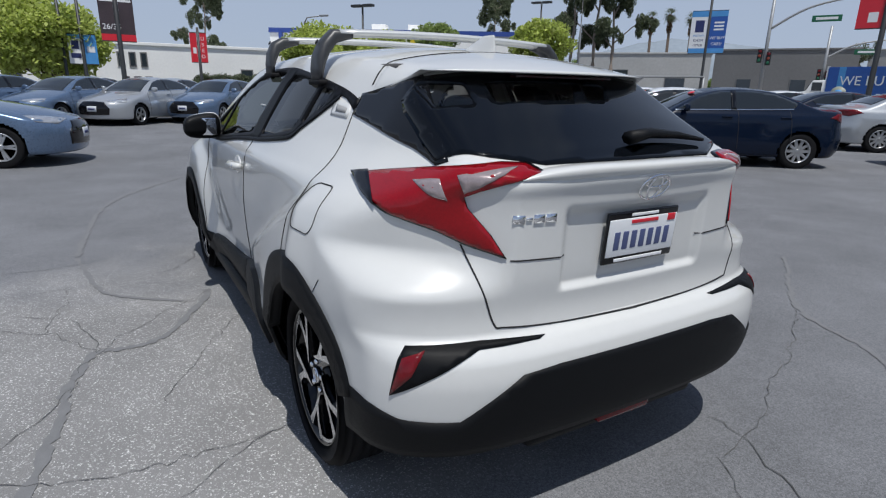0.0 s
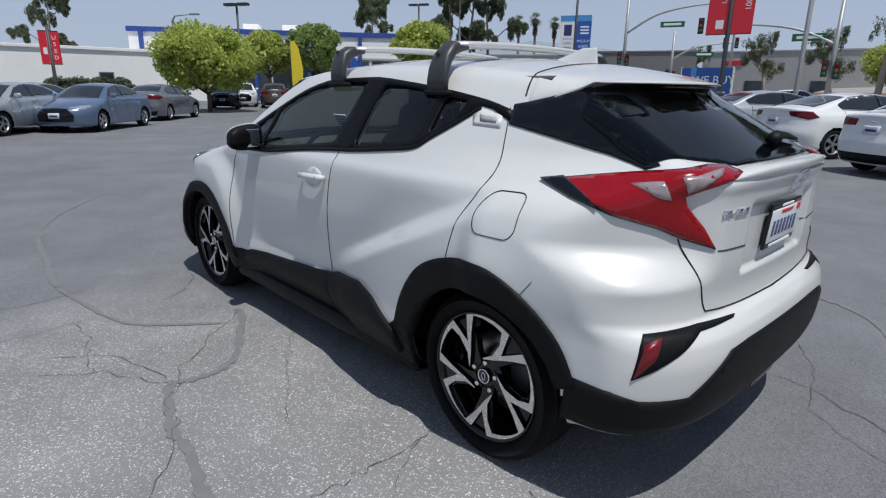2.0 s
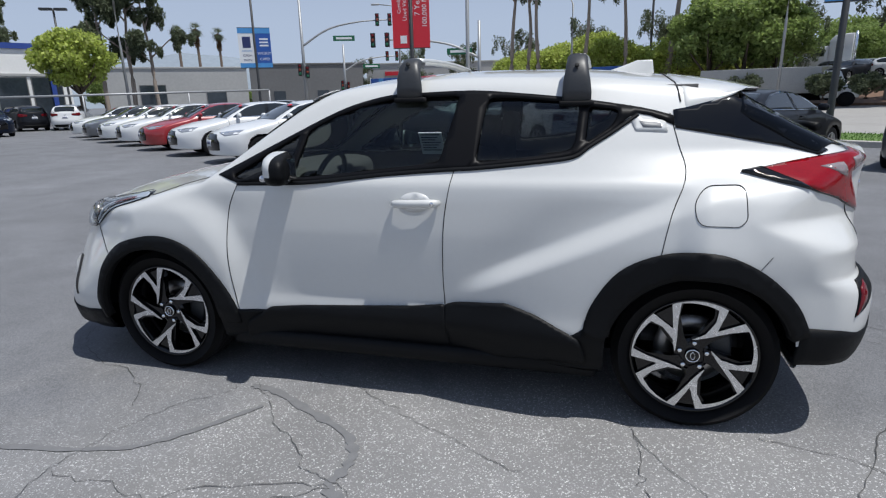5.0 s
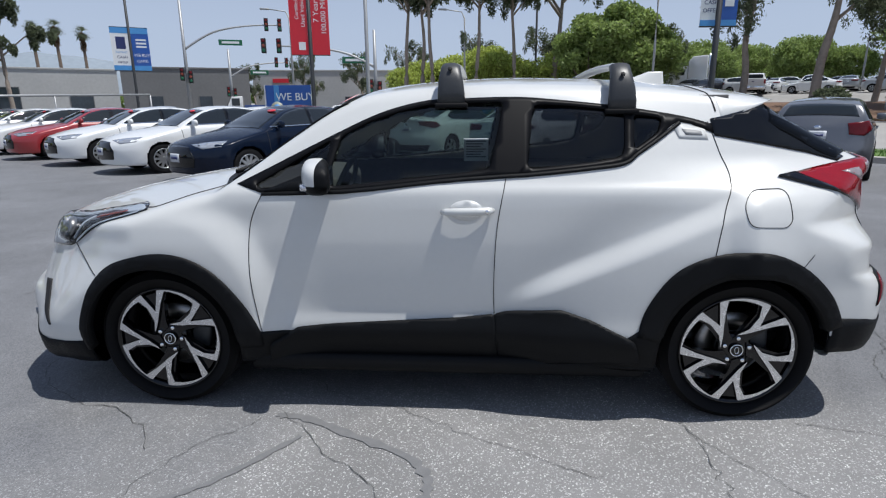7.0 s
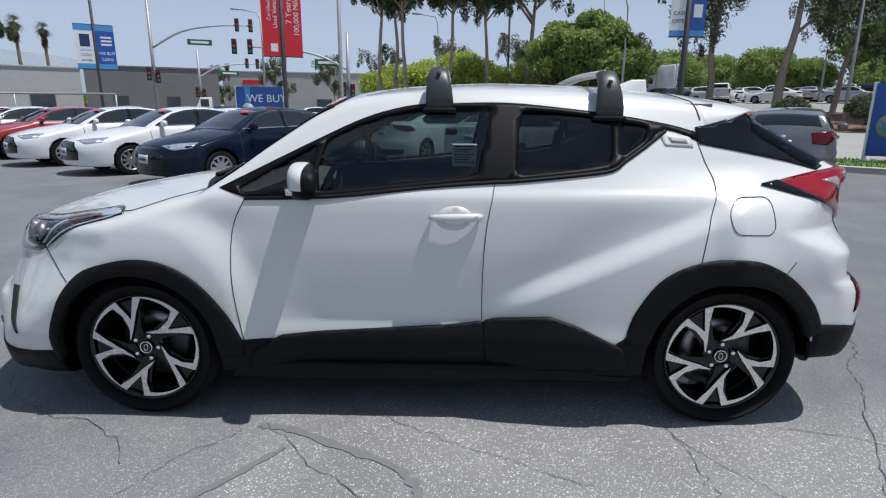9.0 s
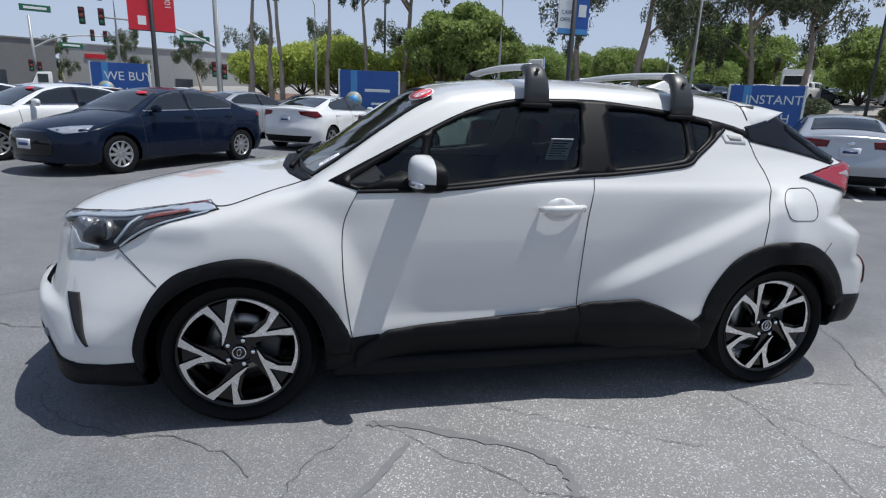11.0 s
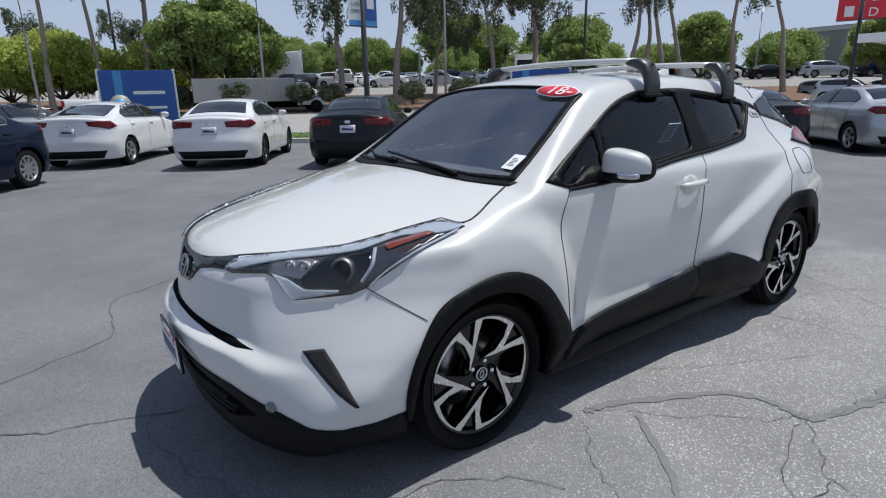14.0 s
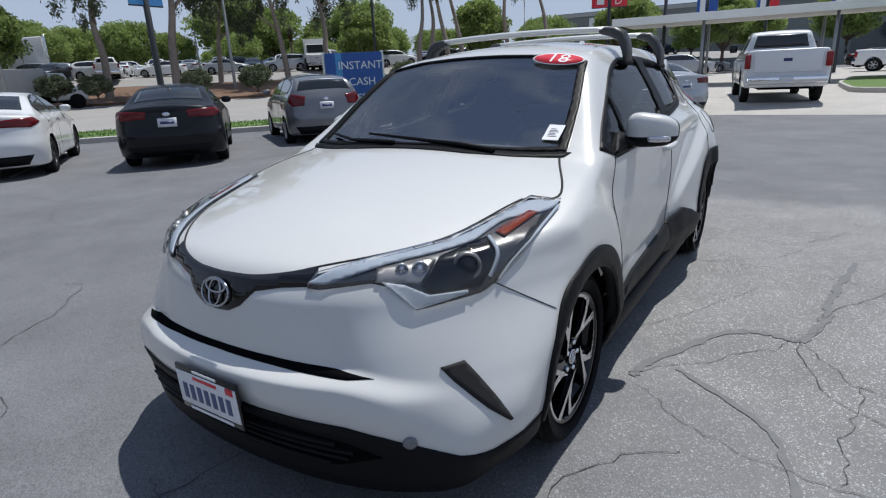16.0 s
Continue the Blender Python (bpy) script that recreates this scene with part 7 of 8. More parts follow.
def crack(pts, width, jitter, rng, bm, z=0.004):
    line = [np.array(p, float) for p in smooth_line([(*p, 0) for p in pts], 10)]
    out = []
    for p, q in zip(line, line[1:]):
        k = max(1, int(np.linalg.norm(q - p) / 0.035))
        out += [p + (q - p) * i / k for i in range(k)]
    rows, off = [], 0.0
    for i, p in enumerate(out):
        a, b = out[max(i - 1, 0)], out[min(i + 1, len(out) - 1)]
        t = (b - a) / max(np.linalg.norm(b - a), 1e-9)
        nrm = np.array([-t[1], t[0], 0])
        off = off * 0.75 + rng.normal(0, jitter)
        w = width * rng.uniform(0.45, 1.3)
        c = p + nrm * off
        rows.append((bm.verts.new((*(c - nrm * w / 2)[:2], z)), bm.verts.new((*(c + nrm * w / 2)[:2], z))))
    for a, b in zip(rows, rows[1:]):
        bm.faces.new((a[0], a[1], b[1], b[0]))


rng = np.random.default_rng(11)
bm = bmesh.new()
crack([(-0.78, -0.96), (-0.54, -1.03), (-0.12, -1.26), (-0.02, -1.45), (-0.03, -1.61), (0.30, -1.72), (0.60, -1.74), (0.97, -1.80), (1.5, -1.9)], 0.050, 0.004, rng, bm)
crack([(-1.96, -1.75), (-1.2, -1.62), (-0.9, -1.5), (-0.60, -1.1)], 0.035, 0.004, rng, bm)
crack([(-6, -0.5), (-4.2, -1.5), (-1.96, -1.75)], 0.05, 0.006, rng, bm)
crack([(2.5, 1.0), (2.05, 2.0), (1.36, 2.42), (0.6, 3.6)], 0.04, 0.006, rng, bm)
tagged(part("tar_seam", bm, TAR, smooth=False), "dark tar-filled seams in the asphalt", "cracks", kind="stuff")
bm = bmesh.new()
for pts in ([(1.085, -0.91), (1.10, -1.2), (1.10, -1.38), (1.07, -1.63), (0.95, -2.03), (1.1, -2.6)], [(-0.86, -0.98), (-0.93, -1.1), (-1.05, -1.25), (-1.10, -1.37), (-1.2, -1.76), (-1.15, -2.2)], [(-0.75, -0.93), (-0.45, -1.28), (-0.2, -1.5), (-0.03, -1.6), (0.2, -1.7), (0.44, -1.77), (0.95, -2.03)], [(-0.03, -1.6), (-0.25, -1.72), (-0.41, -1.86), (-0.55, -2.1)], [(-0.41, -1.86), (-0.8, -1.8), (-1.2, -1.76)], [(1.08, -0.99), (1.5, -1.5), (2.1, -1.7)], [(1.6, -0.9), (2.05, -1.06), (2.2, -1.6), (2.27, -2.11)], [(2.1, 0.52), (1.9, 1.2), (1.36, 2.42)], [(2.1, 0.5), (2.6, 0.2), (3.3, 0.4)], [(-0.03, -1.61), (-0.5, -1.7), (-0.75, -2.0)]):
    crack(pts, 0.0036, 0.010, rng, bm, 0.005)
for _ in range(42):
    a = rng.uniform(0, 6.28)
    r = rng.uniform(3.0, 17)
    p = np.array([r * math.cos(a) + 1.0, r * math.sin(a) * 0.75 + 1.0])
    if p[1] > 12 or p[1] < -7:
        continue
    d = rng.uniform(0, 6.28)
    pts = [tuple(p)]
    for _ in range(int(rng.integers(3, 8))):
        d += rng.normal(0, 0.55)
        p = p + np.array([math.cos(d), math.sin(d)]) * rng.uniform(0.3, 0.8)
        pts.append(tuple(p))
    crack(pts, rng.uniform(0.003, 0.007), 0.012, rng, bm, 0.005)
tagged(part("crack_lines", bm, CRACK, smooth=False), "thin dark cracks in the asphalt", "cracks", kind="stuff")

# pale paint stripes between the parked cars
STRIPE = material("worn_white_line", (0.42, 0.42, 0.40), 0.8, vary=0.3, scale=9)
for i in range(9):
    bx, by = 0.9 + 2.35 * (i - 1), 10.3 - 1.9 * (i - 1)
    m = pose(bx, by, 0.003, 0, 0, math.degrees(math.atan2(0.80, 0.60)))
    st = part("parking_line", boxed((0, -0.05, 0), (4.6, 0.05, 0.003), 0, m), STRIPE, smooth=False)
    tagged(st, "worn white parking line on the asphalt", "line", "parking lines", "structure")

# ---- buildings ----
WALLWHITE = material("white_stucco", (0.84, 0.84, 0.82), 0.85, vary=0.05, scale=0.6, bump=0.2, bump_scale=40)
WALLGREY = material("grey_tiltup_concrete", (0.42, 0.42, 0.41), 0.9, vary=0.10, scale=0.3, bump=0.2, bump_scale=20)
WALLDARK = material("dark_grey_wall", (0.17, 0.17, 0.17), 0.9, vary=0.1, scale=0.3)
BLUETRIM = material("blue_trim_paint", (0.03, 0.07, 0.30), 0.5, vary=0.08, scale=2)
WINGLASS = material("building_glass", (0.03, 0.04, 0.05), 0.08, spec=0.7, vary=0.3, scale=0.5)


def building(name, a, b, depth, height, mat, label, windows=(), bands=(), z0=0.0):
    """A building whose front runs from a to b; windows: (along, width, low, high), bands: (low, high, material, proud)."""
    a, b = Vector((*a, 0)), Vector((*b, 0))
    d = (b - a).normalized()
    back = Vector((-d.y, d.x, 0))
    if back.dot(-a) > 0:
        back = -back
    m = Matrix.Translation(a) @ Matrix((d, back, Vector((0, 0, 1)))).transposed().to_4x4()
    ob = thing(name, label, "building", m=m)
    ln = (b - a).length
    part("wall", boxed((0, 0, z0 - 0.2), (ln, depth, height)), mat, ob, smooth=False)
    part("parapet", boxed((-0.15, -0.12, height), (ln + 0.15, depth + 0.1, height + 0.22), 0.03), mat, ob, smooth=False)
    for s, w, lo, hi in windows:
        wn_ = part("window", boxed((s - 0.08, -0.06, lo - 0.08), (s + w + 0.08, 0.02, hi + 0.08)), WALLDARK, ob, smooth=False)
        part("pane", boxed((s, -0.075, lo), (s + w, -0.055, hi)), WINGLASS, wn_, smooth=False)
    for lo, hi, bm_, proud in bands:
        part("trim_band", boxed((-0.1, -proud, lo), (ln + 0.1, 0.05, hi)), bm_, ob, smooth=False)
    return ob


wb = building("white_building", (-47.5, -22), (-45.2, 12.5), 14, 3.75, WALLWHITE, "long low white stucco building", [(22.0 + 0.75 * i, 0.32, 2.3, 3.2) for i in range(3)] + [(22.2 + 0.75 * i, 0.32, 0.6, 1.5) for i in range(3)] + [(30.5, 0.8, 1.2, 2.2), (8, 2.2, 0.3, 2.5), (15, 1.0, 1.2, 2.2)])
building("white_annex", (-58, 11.5), (-54, 22), 12, 3.9, WALLWHITE, "white annex building further back", [(2, 1.0, 1.2, 2.2), (6, 1.0, 1.2, 2.2)])
bb = building("blue_trim_building", (-60.0, 14.5), (-44.6, 38.5), 18, 6.5, WALLWHITE, "white building with blue trim and dark shop windows", [(0.7 + 2.5 * i, 2.1, 0.3, 4.0) for i in range(11)], [(6.35, 6.8, BLUETRIM, 0.15), (4.15, 4.35, WALLGREY, 0.10)])
for i in range(6):
    part("column", boxed((1.0 + 5.2 * i, -0.35, 0), (1.35 + 5.2 * i, 0.0, 6.4)), BLUETRIM, bb, "blue column", smooth=False)
for x in (10, 14, 16):
    part("roof_unit", boxed((x, 4, 6.6), (x + 1.6, 6, 7.7), 0.05), WALLWHITE, bb, "white rooftop unit", smooth=False)
building("grey_warehouse", (-60, 57.5), (-46.2, 68.0), 25, 6.1, WALLGREY, "grey concrete warehouse across the street", [(4, 3.0, 0.5, 4.0), (12, 2.4, 0.5, 3.0)])
building("grey_warehouse", (-46.0, 68.4), (-32.2, 75.6), 25, 6.5, WALLDARK, "darker grey warehouse across the street", [(3, 1.6, 0.5, 3.0), (9, 1.6, 0.5, 3.0)])
gw = building("grey_warehouse", (-35.5, 85.0), (-3.0, 92.5), 30, 6.9, WALLGREY, "long pale concrete warehouse across the street", [(6, 2.2, 0.5, 3.0), (14, 2.2, 0.5, 3.0), (24, 2.2, 0.5, 3.0)])
part("sign_bar", boxed((3, -0.1, 5.2), (5.5, 0.02, 5.8)), RED, gw, "red sign bar", smooth=False)
building("grey_warehouse", (-3.2, 98), (22, 96), 20, 5.8, WALLDARK, "low dark grey warehouse behind the trees", [(4, 2.0, 0.5, 3.0)])
st = building("big_store", (90.4, 36), (95, -34), 30, 9.3, material("store_green_grey", (0.20, 0.22, 0.21), 0.85, vary=0.1, scale=0.3), "large dark grey-green store far across its lot", [(28, 7, 0.4, 4.2), (40, 10, 0.4, 5.0)], [(8.9, 9.4, WALLGREY, 0.2)])
for i in range(7):
    part("sign_bar", boxed((5 + 1.25 * i, -0.25, 7.0), (5.8 + 1.25 * i, -0.05, 8.3 if i % 3 else 8.6), 0.05), WHITE, st, "white letter-sized sign bar", smooth=False)
part("sign_mark", lathe([(0.9, 0), (0.9, 0.1), (0, 0.1)], "y", 8, pose(15.3, -0.2, 7.7)), material("yellow_sign", (0.8, 0.5, 0.03), 0.5), st, "yellow sign mark")

# far hills, the distance haze mixed into their blue-grey colour
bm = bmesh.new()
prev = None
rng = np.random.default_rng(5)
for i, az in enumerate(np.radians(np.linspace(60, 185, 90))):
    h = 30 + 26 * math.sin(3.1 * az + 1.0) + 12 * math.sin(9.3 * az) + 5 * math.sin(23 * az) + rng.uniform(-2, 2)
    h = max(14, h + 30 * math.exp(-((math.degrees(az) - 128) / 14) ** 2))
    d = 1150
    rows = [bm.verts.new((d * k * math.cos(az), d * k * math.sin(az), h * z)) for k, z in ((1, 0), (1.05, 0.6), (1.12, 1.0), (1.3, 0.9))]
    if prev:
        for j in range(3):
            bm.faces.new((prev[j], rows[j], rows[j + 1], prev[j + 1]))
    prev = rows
tagged(part("backdrop_hills", bm, material("haze_tinted_hills", (0.22, 0.26, 0.30), 1.0, vary=0.12, scale=0.01), smooth=True), "low hills on the horizon, haze tinted into their colour", "hills", kind="structure")

# ---- trees ----
def leaf_material(name, color, vary=0.35):
    m = material(name, color, 0.65)
    n, l = m.node_tree.nodes, m.node_tree.links
    g, r = n.new("ShaderNodeNewGeometry"), n.new("ShaderNodeValToRGB")
    r.color_ramp.elements[0].color = (*[c * (1 - vary) for c in color], 1)
    r.color_ramp.elements[1].color = (*[c * (1 + vary) for c in color], 1)
    l.new(g.outputs["Random Per Island"], r.inputs[0])
    l.new(r.outputs[0], n["Principled BSDF"].inputs["Base Color"])
    thin, mix = n.new("ShaderNodeBsdfTranslucent"), n.new("ShaderNodeMixShader")
    mix.inputs[0].default_value = 0.5
    l.new(r.outputs[0], thin.inputs["Color"])
    l.new(n["Principled BSDF"].outputs[0], mix.inputs[1])
    l.new(thin.outputs[0], mix.inputs[2])
    l.new(mix.outputs[0], n["Material Output"].inputs[0])
    return m


LEAF_LIME = leaf_material("lime_green_leaves", (0.43, 0.50, 0.12))
LEAF_GREEN = leaf_material("mid_green_leaves", (0.25, 0.33, 0.10))
LEAF_DARK = leaf_material("dark_grey_green_leaves", (0.115, 0.14, 0.08), 0.5)
LEAF_RUST = leaf_material("rusty_leaves", (0.13, 0.075, 0.035))
BARK = material("pale_bark", (0.30, 0.25, 0.21), 0.9, vary=0.25, scale=6, bump=0.6, bump_scale=20)
BARKDARK = material("brown_bark", (0.12, 0.09, 0.07), 0.9, vary=0.25, scale=6, bump=0.6, bump_scale=20)


def leaves(clumps, per, size, rng, droop=0.0):
    """Leaf blades scattered through clumps (x, y, z, rx, ry, rz), denser towards their skins."""
    c = np.repeat(np.array(clumps, float), per, 0)
    k = len(c)
    d = rng.normal(size=(k, 3))
    d /= np.linalg.norm(d, axis=1)[:, None]
    r = rng.random(k) ** 0.45
    p = c[:, :3] + d * c[:, 3:] * r[:, None]
    a = rng.normal(size=(k, 3))
    a[:, 2] -= droop
    a /= np.linalg.norm(a, axis=1)[:, None]
    b = np.cross(a, rng.normal(size=(k, 3)))
    b /= np.linalg.norm(b, axis=1)[:, None] + 1e-9
    s = size * rng.uniform(0.6, 1.4, k)[:, None]
    w = 0.55 if not droop else 0.28
    quad = np.stack([p - a * s, p - b * s * w, p + a * s, p + b * s * w], 1)
    return quad.reshape(-1, 3), np.arange(4 * k).reshape(-1, 4)


def leaf_mesh(name, v, f, mat, parent):
    me = bpy.data.meshes.new(name)
    me.from_pydata(v.tolist(), [], f.tolist())
    me.materials.append(mat)
    ob = new(name, me)
    ob.parent = parent
    return ob


def round_tree(mat, seed, r=2.4, h=2.1, stem=1.9, label="round leafy street tree with a dense crown", clumps=46, per=230, size=0.13):
    """A tree with a broad, lumpy crown."""
    rng = np.random.default_rng(seed)
    t = thing("tree", label, "tree")
    bm = tube([(0, 0, -0.2), (0.05, 0.02, stem * 0.6), (0, 0, stem + 0.3), (0.1, 0, stem + h * 0.7)], [0.20, 0.15, 0.13, 0.06], 8)
    for i in range(6):
        a = i * 1.05 + rng.uniform(0, 0.5)
        tube([(0, 0, stem * 0.85), (0.4 * r * math.cos(a), 0.4 * r * math.sin(a), stem + 0.35 * h), (0.75 * r * math.cos(a), 0.75 * r * math.sin(a), stem + h * rng.uniform(0.6, 1.1))], [0.09, 0.06, 0.025], 6, bm)
    part("trunk", bm, BARKDARK, t)
    cl = []
    for i in range(clumps):
        z = rng.uniform(-0.85, 1)
        a = rng.uniform(0, 6.283)
        q = math.sqrt(max(0, 1 - z * z)) * rng.uniform(0.62, 0.92)
        rr = r * rng.uniform(0.24, 0.38)
        cl.append((r * q * math.cos(a), r * q * math.sin(a), stem + h + h * z * 0.78, rr, rr, rr * 0.78))
    cl += [(0, 0, stem + h, r * 0.72, r * 0.72, h * 0.7)] * 3
    leaf_mesh("crown", *leaves(cl, per, size, rng), mat, t)
    return t


def gum_tree(seed, height=11.0, lean=0.6, mat=None, label="tall eucalyptus with sparse hanging foliage", size=0.15, per=85, low=0.36, limbs=9):
    """A eucalyptus: pale bent trunk, long limbs, loose hanging clumps."""
    rng = np.random.default_rng(seed)
    t = thing("eucalyptus_tree", label, "tree")
    k = [(0, 0, -0.2), (lean * 0.25, 0.1, height * 0.25), (lean * 0.5, -0.1, height * 0.45), (lean, 0.15, height * 0.7), (lean * 1.3, 0, height * 0.92)]
    bm = tube([tuple(p) for p in smooth_line(k, 4)], list(np.linspace(0.24, 0.05, 17)), 8)
    cl = []
    for i in range(limbs):
        f = rng.uniform(low, 0.9)
        a = rng.uniform(0, 6.283)
        p0 = Vector((lean * f * 1.2, 0, height * f))
        ln = rng.uniform(1.6, 3.4) * (1.25 - 0.6 * f)
        p1 = p0 + Vector((math.cos(a) * ln * 0.6, math.sin(a) * ln * 0.6, ln * 0.55))
        p2 = p1 + Vector((math.cos(a) * ln * 0.5, math.sin(a) * ln * 0.5, ln * 0.35))
        tube([p0, p1, p2], [0.09, 0.06, 0.025], 6, bm)
        for _ in range(5):
            q = p1.lerp(p2, rng.uniform(0.1, 1.25)) + Vector(rng.normal(0, 0.5, 3))
            rr = rng.uniform(0.4, 0.85)
            cl.append((*q, rr, rr, rr * rng.uniform(0.7, 1.3)))
            cl.append((q.x + rng.normal(0, 0.4), q.y + rng.normal(0, 0.4), q.z - rr * 0.9, rr * 0.5, rr * 0.5, rr * 0.9))
    for _ in range(10):
        rr = rng.uniform(0.5, 0.9)
        cl.append((lean * 1.2 + rng.normal(0, 0.9), rng.normal(0, 0.9), height * rng.uniform(0.78, 1.02), rr, rr, rr))
    part("trunk", bm, BARK, t)
    leaf_mesh("crown", *leaves(cl, per, size, rng, 0.9), mat or LEAF_DARK, t)
    return t


def palm_tree(seed, height=11.0, shaggy=False):
    rng = np.random.default_rng(seed)
    t = thing("palm_tree", "tall fan palm with a skirt of dead fronds", "tree")
    part("trunk", tube([(0, 0, -0.2), (0.1, 0, height * 0.5), (0.05, 0, height)], [0.26, 0.19, 0.16], 8), BARKDARK, t)
    bm = bmesh.new()
    for i in range(54):
        a, el = rng.uniform(0, 6.283), rng.uniform(-1.1, 1.2)
        d = Vector((math.cos(a) * math.cos(el), math.sin(a) * math.cos(el), math.sin(el)))
        side_ = d.cross(Vector((0, 0, 1))).normalized()
        p = Vector((0.05, 0, height))
        ln = rng.uniform(0.9, 1.4)
        for j in range(7):
            sp = (j - 3) * 0.16
            tip = p + (d + side_ * sp).normalized() * ln + Vector((0, 0, -0.18 * ln - 0.1 * abs(sp)))
            mid = p + d * ln * 0.45 + side_ * sp * 0.3
            bm.faces.new([bm.verts.new(mid - side_ * 0.02), bm.verts.new(mid + side_ * 0.05), bm.verts.new(tip)])
        bm.faces.new([bm.verts.new(p), bm.verts.new(p + d * ln * 0.5 + side_ * 0.03), bm.verts.new(p + d * ln * 0.5 - side_ * 0.03)])
    part("fronds", bm, LEAF_DARK, t, smooth=False)
    cl = [(0.05, 0, height - 0.4 - 0.5 * i, 0.42 - 0.03 * i, 0.42 - 0.03 * i, 0.45) for i in range(4)]
    leaf_mesh("skirt", *leaves(cl, 90, 0.22, rng, 1.6), LEAF_RUST, t)
    return t


def put(t, x, y, z=0.0, turn=0.0, k=1.0, first=[]):
    m = pose(x, y, z, 0, 0, turn) @ Matrix.Diagonal((k, k, k, 1))
    if t.name not in first:
        first.append(t.name)
        t.matrix_world = m
        return t
    ob = copy_thing(t, pose(x, y, z, 0, 0, turn))
    ob.scale = (k, k, k)
    return ob


lime = round_tree(LEAF_LIME, 1, 3.7, 2.35, 1.5, "broad lime-green tree with a dense round crown", 80, 300, 0.15)
put(lime, -30.4, 10.3, 0, 0, 0.74)
put(lime, -37.5, -4.0, 0, 70, 0.9)
small = round_tree(LEAF_GREEN, 2)
for x, y, k, a in ((-40.9, 23.5, 0.98, 0),):
    put(small, x, y, 0.5, a, k)
yel = round_tree(LEAF_LIME, 4, 2.2, 1.8, 1.9, "yellow-green street tree with a round crown")
put(yel, -42.6, 20.1, 0.5, 0, 0.95)
put(yel, -33.9, 29.3, 0.6, 30, 1.08)
shrub = round_tree(LEAF_DARK, 7, 1.5, 0.8, 0.2, "clipped dark green shrub", 26, 160, 0.10)
for i in range(4):
    put(shrub, -42.3 + 0.2 * i, 5.4 + 1.1 * i, 0.3, 40 * i, 0.8)
for x, y, k in ((12.4, 33.3, 0.8), (14.0, 32.2, 0.75), (18.5, 29.6, 0.8), (21.5, 28.0, 0.9), (25, 24, 0.8), (6, 37, 0.8), (9.0, 35.4, 0.9), (28, 21.5, 0.8)):
    put(shrub, x * 1.22, y * 1.22, 0.9, 60 * k, k)
# the bright hedge-like trees across the street
hedge = round_tree(LEAF_LIME, 9, 3.0, 2.1, 0.9, "bright yellow-green bushy tree across the street", 70, 330, 0.115)
for i in range(6):
    put(hedge, -6.5 + 3.5 * i, 56.5 - 0.5 * i + 1.4 * (i % 2), 0.6, 47 * i, 1.0 + 0.12 * ((i * 7) % 3))
darkround = round_tree(LEAF_GREEN, 12, 3.6, 2.5, 1.3, "rounded green tree far across the lot", 60, 260, 0.15)
for i, (x, y, k) in enumerate(((55, 46, 1.1), (62, 40, 1.0), (47, 62, 1.0), (52, 52, 0.9), (68, 30, 1.0), (72, 22, 0.8), (66, 11, 1.0), (76, 44, 1.2), (80, 34, 1.2), (58, 60, 1.2), (70, 56, 1.3), (71, 19, 1.2), (69, -3, 1.3), (75, -14, 1.2), (60, 4.5, 0.8))):
    put(darkround, x, y, 1.6, 37 * i, k * (0.72 + 0.1 * (i % 3)))
# large rounded trees behind the far lot
for i, (x, y, k) in enumerate(((55.3, 73.2, 1.65), (59.5, 69.5, 1.4), (43.7, 81.0, 1.15), (48.4, 78.1, 0.9), (68.9, 60.2, 1.5), (66.5, 64.5, 1.2), (39.0, 88.0, 1.1), (34.0, 91.0, 1.25), (31.0, 78.0, 0.9))):
    put(darkround, x, y, 3.0, 71 * i, k)
# scattered far trees to fill the skyline beyond the street
for i in range(17):
    az = math.radians(84 + 4.0 * i)
    d = 118 + 14 * ((i * 5) % 4)
    put(darkround, d * math.cos(az), d * math.sin(az), 0.6, 53 * i, 0.62 + 0.12 * ((i * 3) % 5))
for i in range(14):
    az = math.radians(8 + 5.2 * i)
    put(darkround, 125 * math.cos(az), 125 * math.sin(az), 3.0, 31 * i, 0.75 + 0.2 * (i % 3))

gum = gum_tree(21, 9.5, 0.6)
gum_b = gum_tree(22, 9.0, 1.6, label="leaning eucalyptus with dense dark foliage")
put(gum, 6.4, 52.0, 0.3, 20, 1.55)
dense = gum_tree(27, 9.0, 0.8, label="broad eucalyptus with heavy dark hanging foliage", size=0.12, per=95, low=0.42, limbs=13)
for x, y, a, k in ((23.9, 40.7, 10, 1.6), (33.1, 38.1, 140, 1.25), (36.5, 36.5, 60, 1.3), (20.0, 43.5, 250, 1.35), (29.5, 43.0, 310, 1.1)):
    put(dense, x, y, 0.6, a, k)
weeping = gum_tree(26, 14.5, 0.5, label="tall eucalyptus with dark foliage hanging high up", size=0.16, per=130, low=0.60, limbs=10)
for x, y, a in ((-6.8, 48.0, 0), (-5.2, 48.6, 100), (-4.3, 47.8, 220), (-0.6, 49.0, 40), (3.0, 50.5, 170)):
    put(weeping, x, y, 0.3, a, 1.0)
leafy = round_tree(LEAF_GREEN, 15, 2.6, 2.6, 1.6, "leafy mid-green tree across the street", 60, 260, 0.13)
for i, (x, y, k) in enumerate(((9.0, 46.8, 1.15), (11.3, 46.0, 1.25), (13.4, 45.8, 1.0), (44.0, 38.5, 1.0), (50.5, 28.5, 1.1), (54.5, 15.0, 1.0), (56.0, 6.5, 0.9))):
    put(leafy, x, y, 0.9, 61 * i, k)
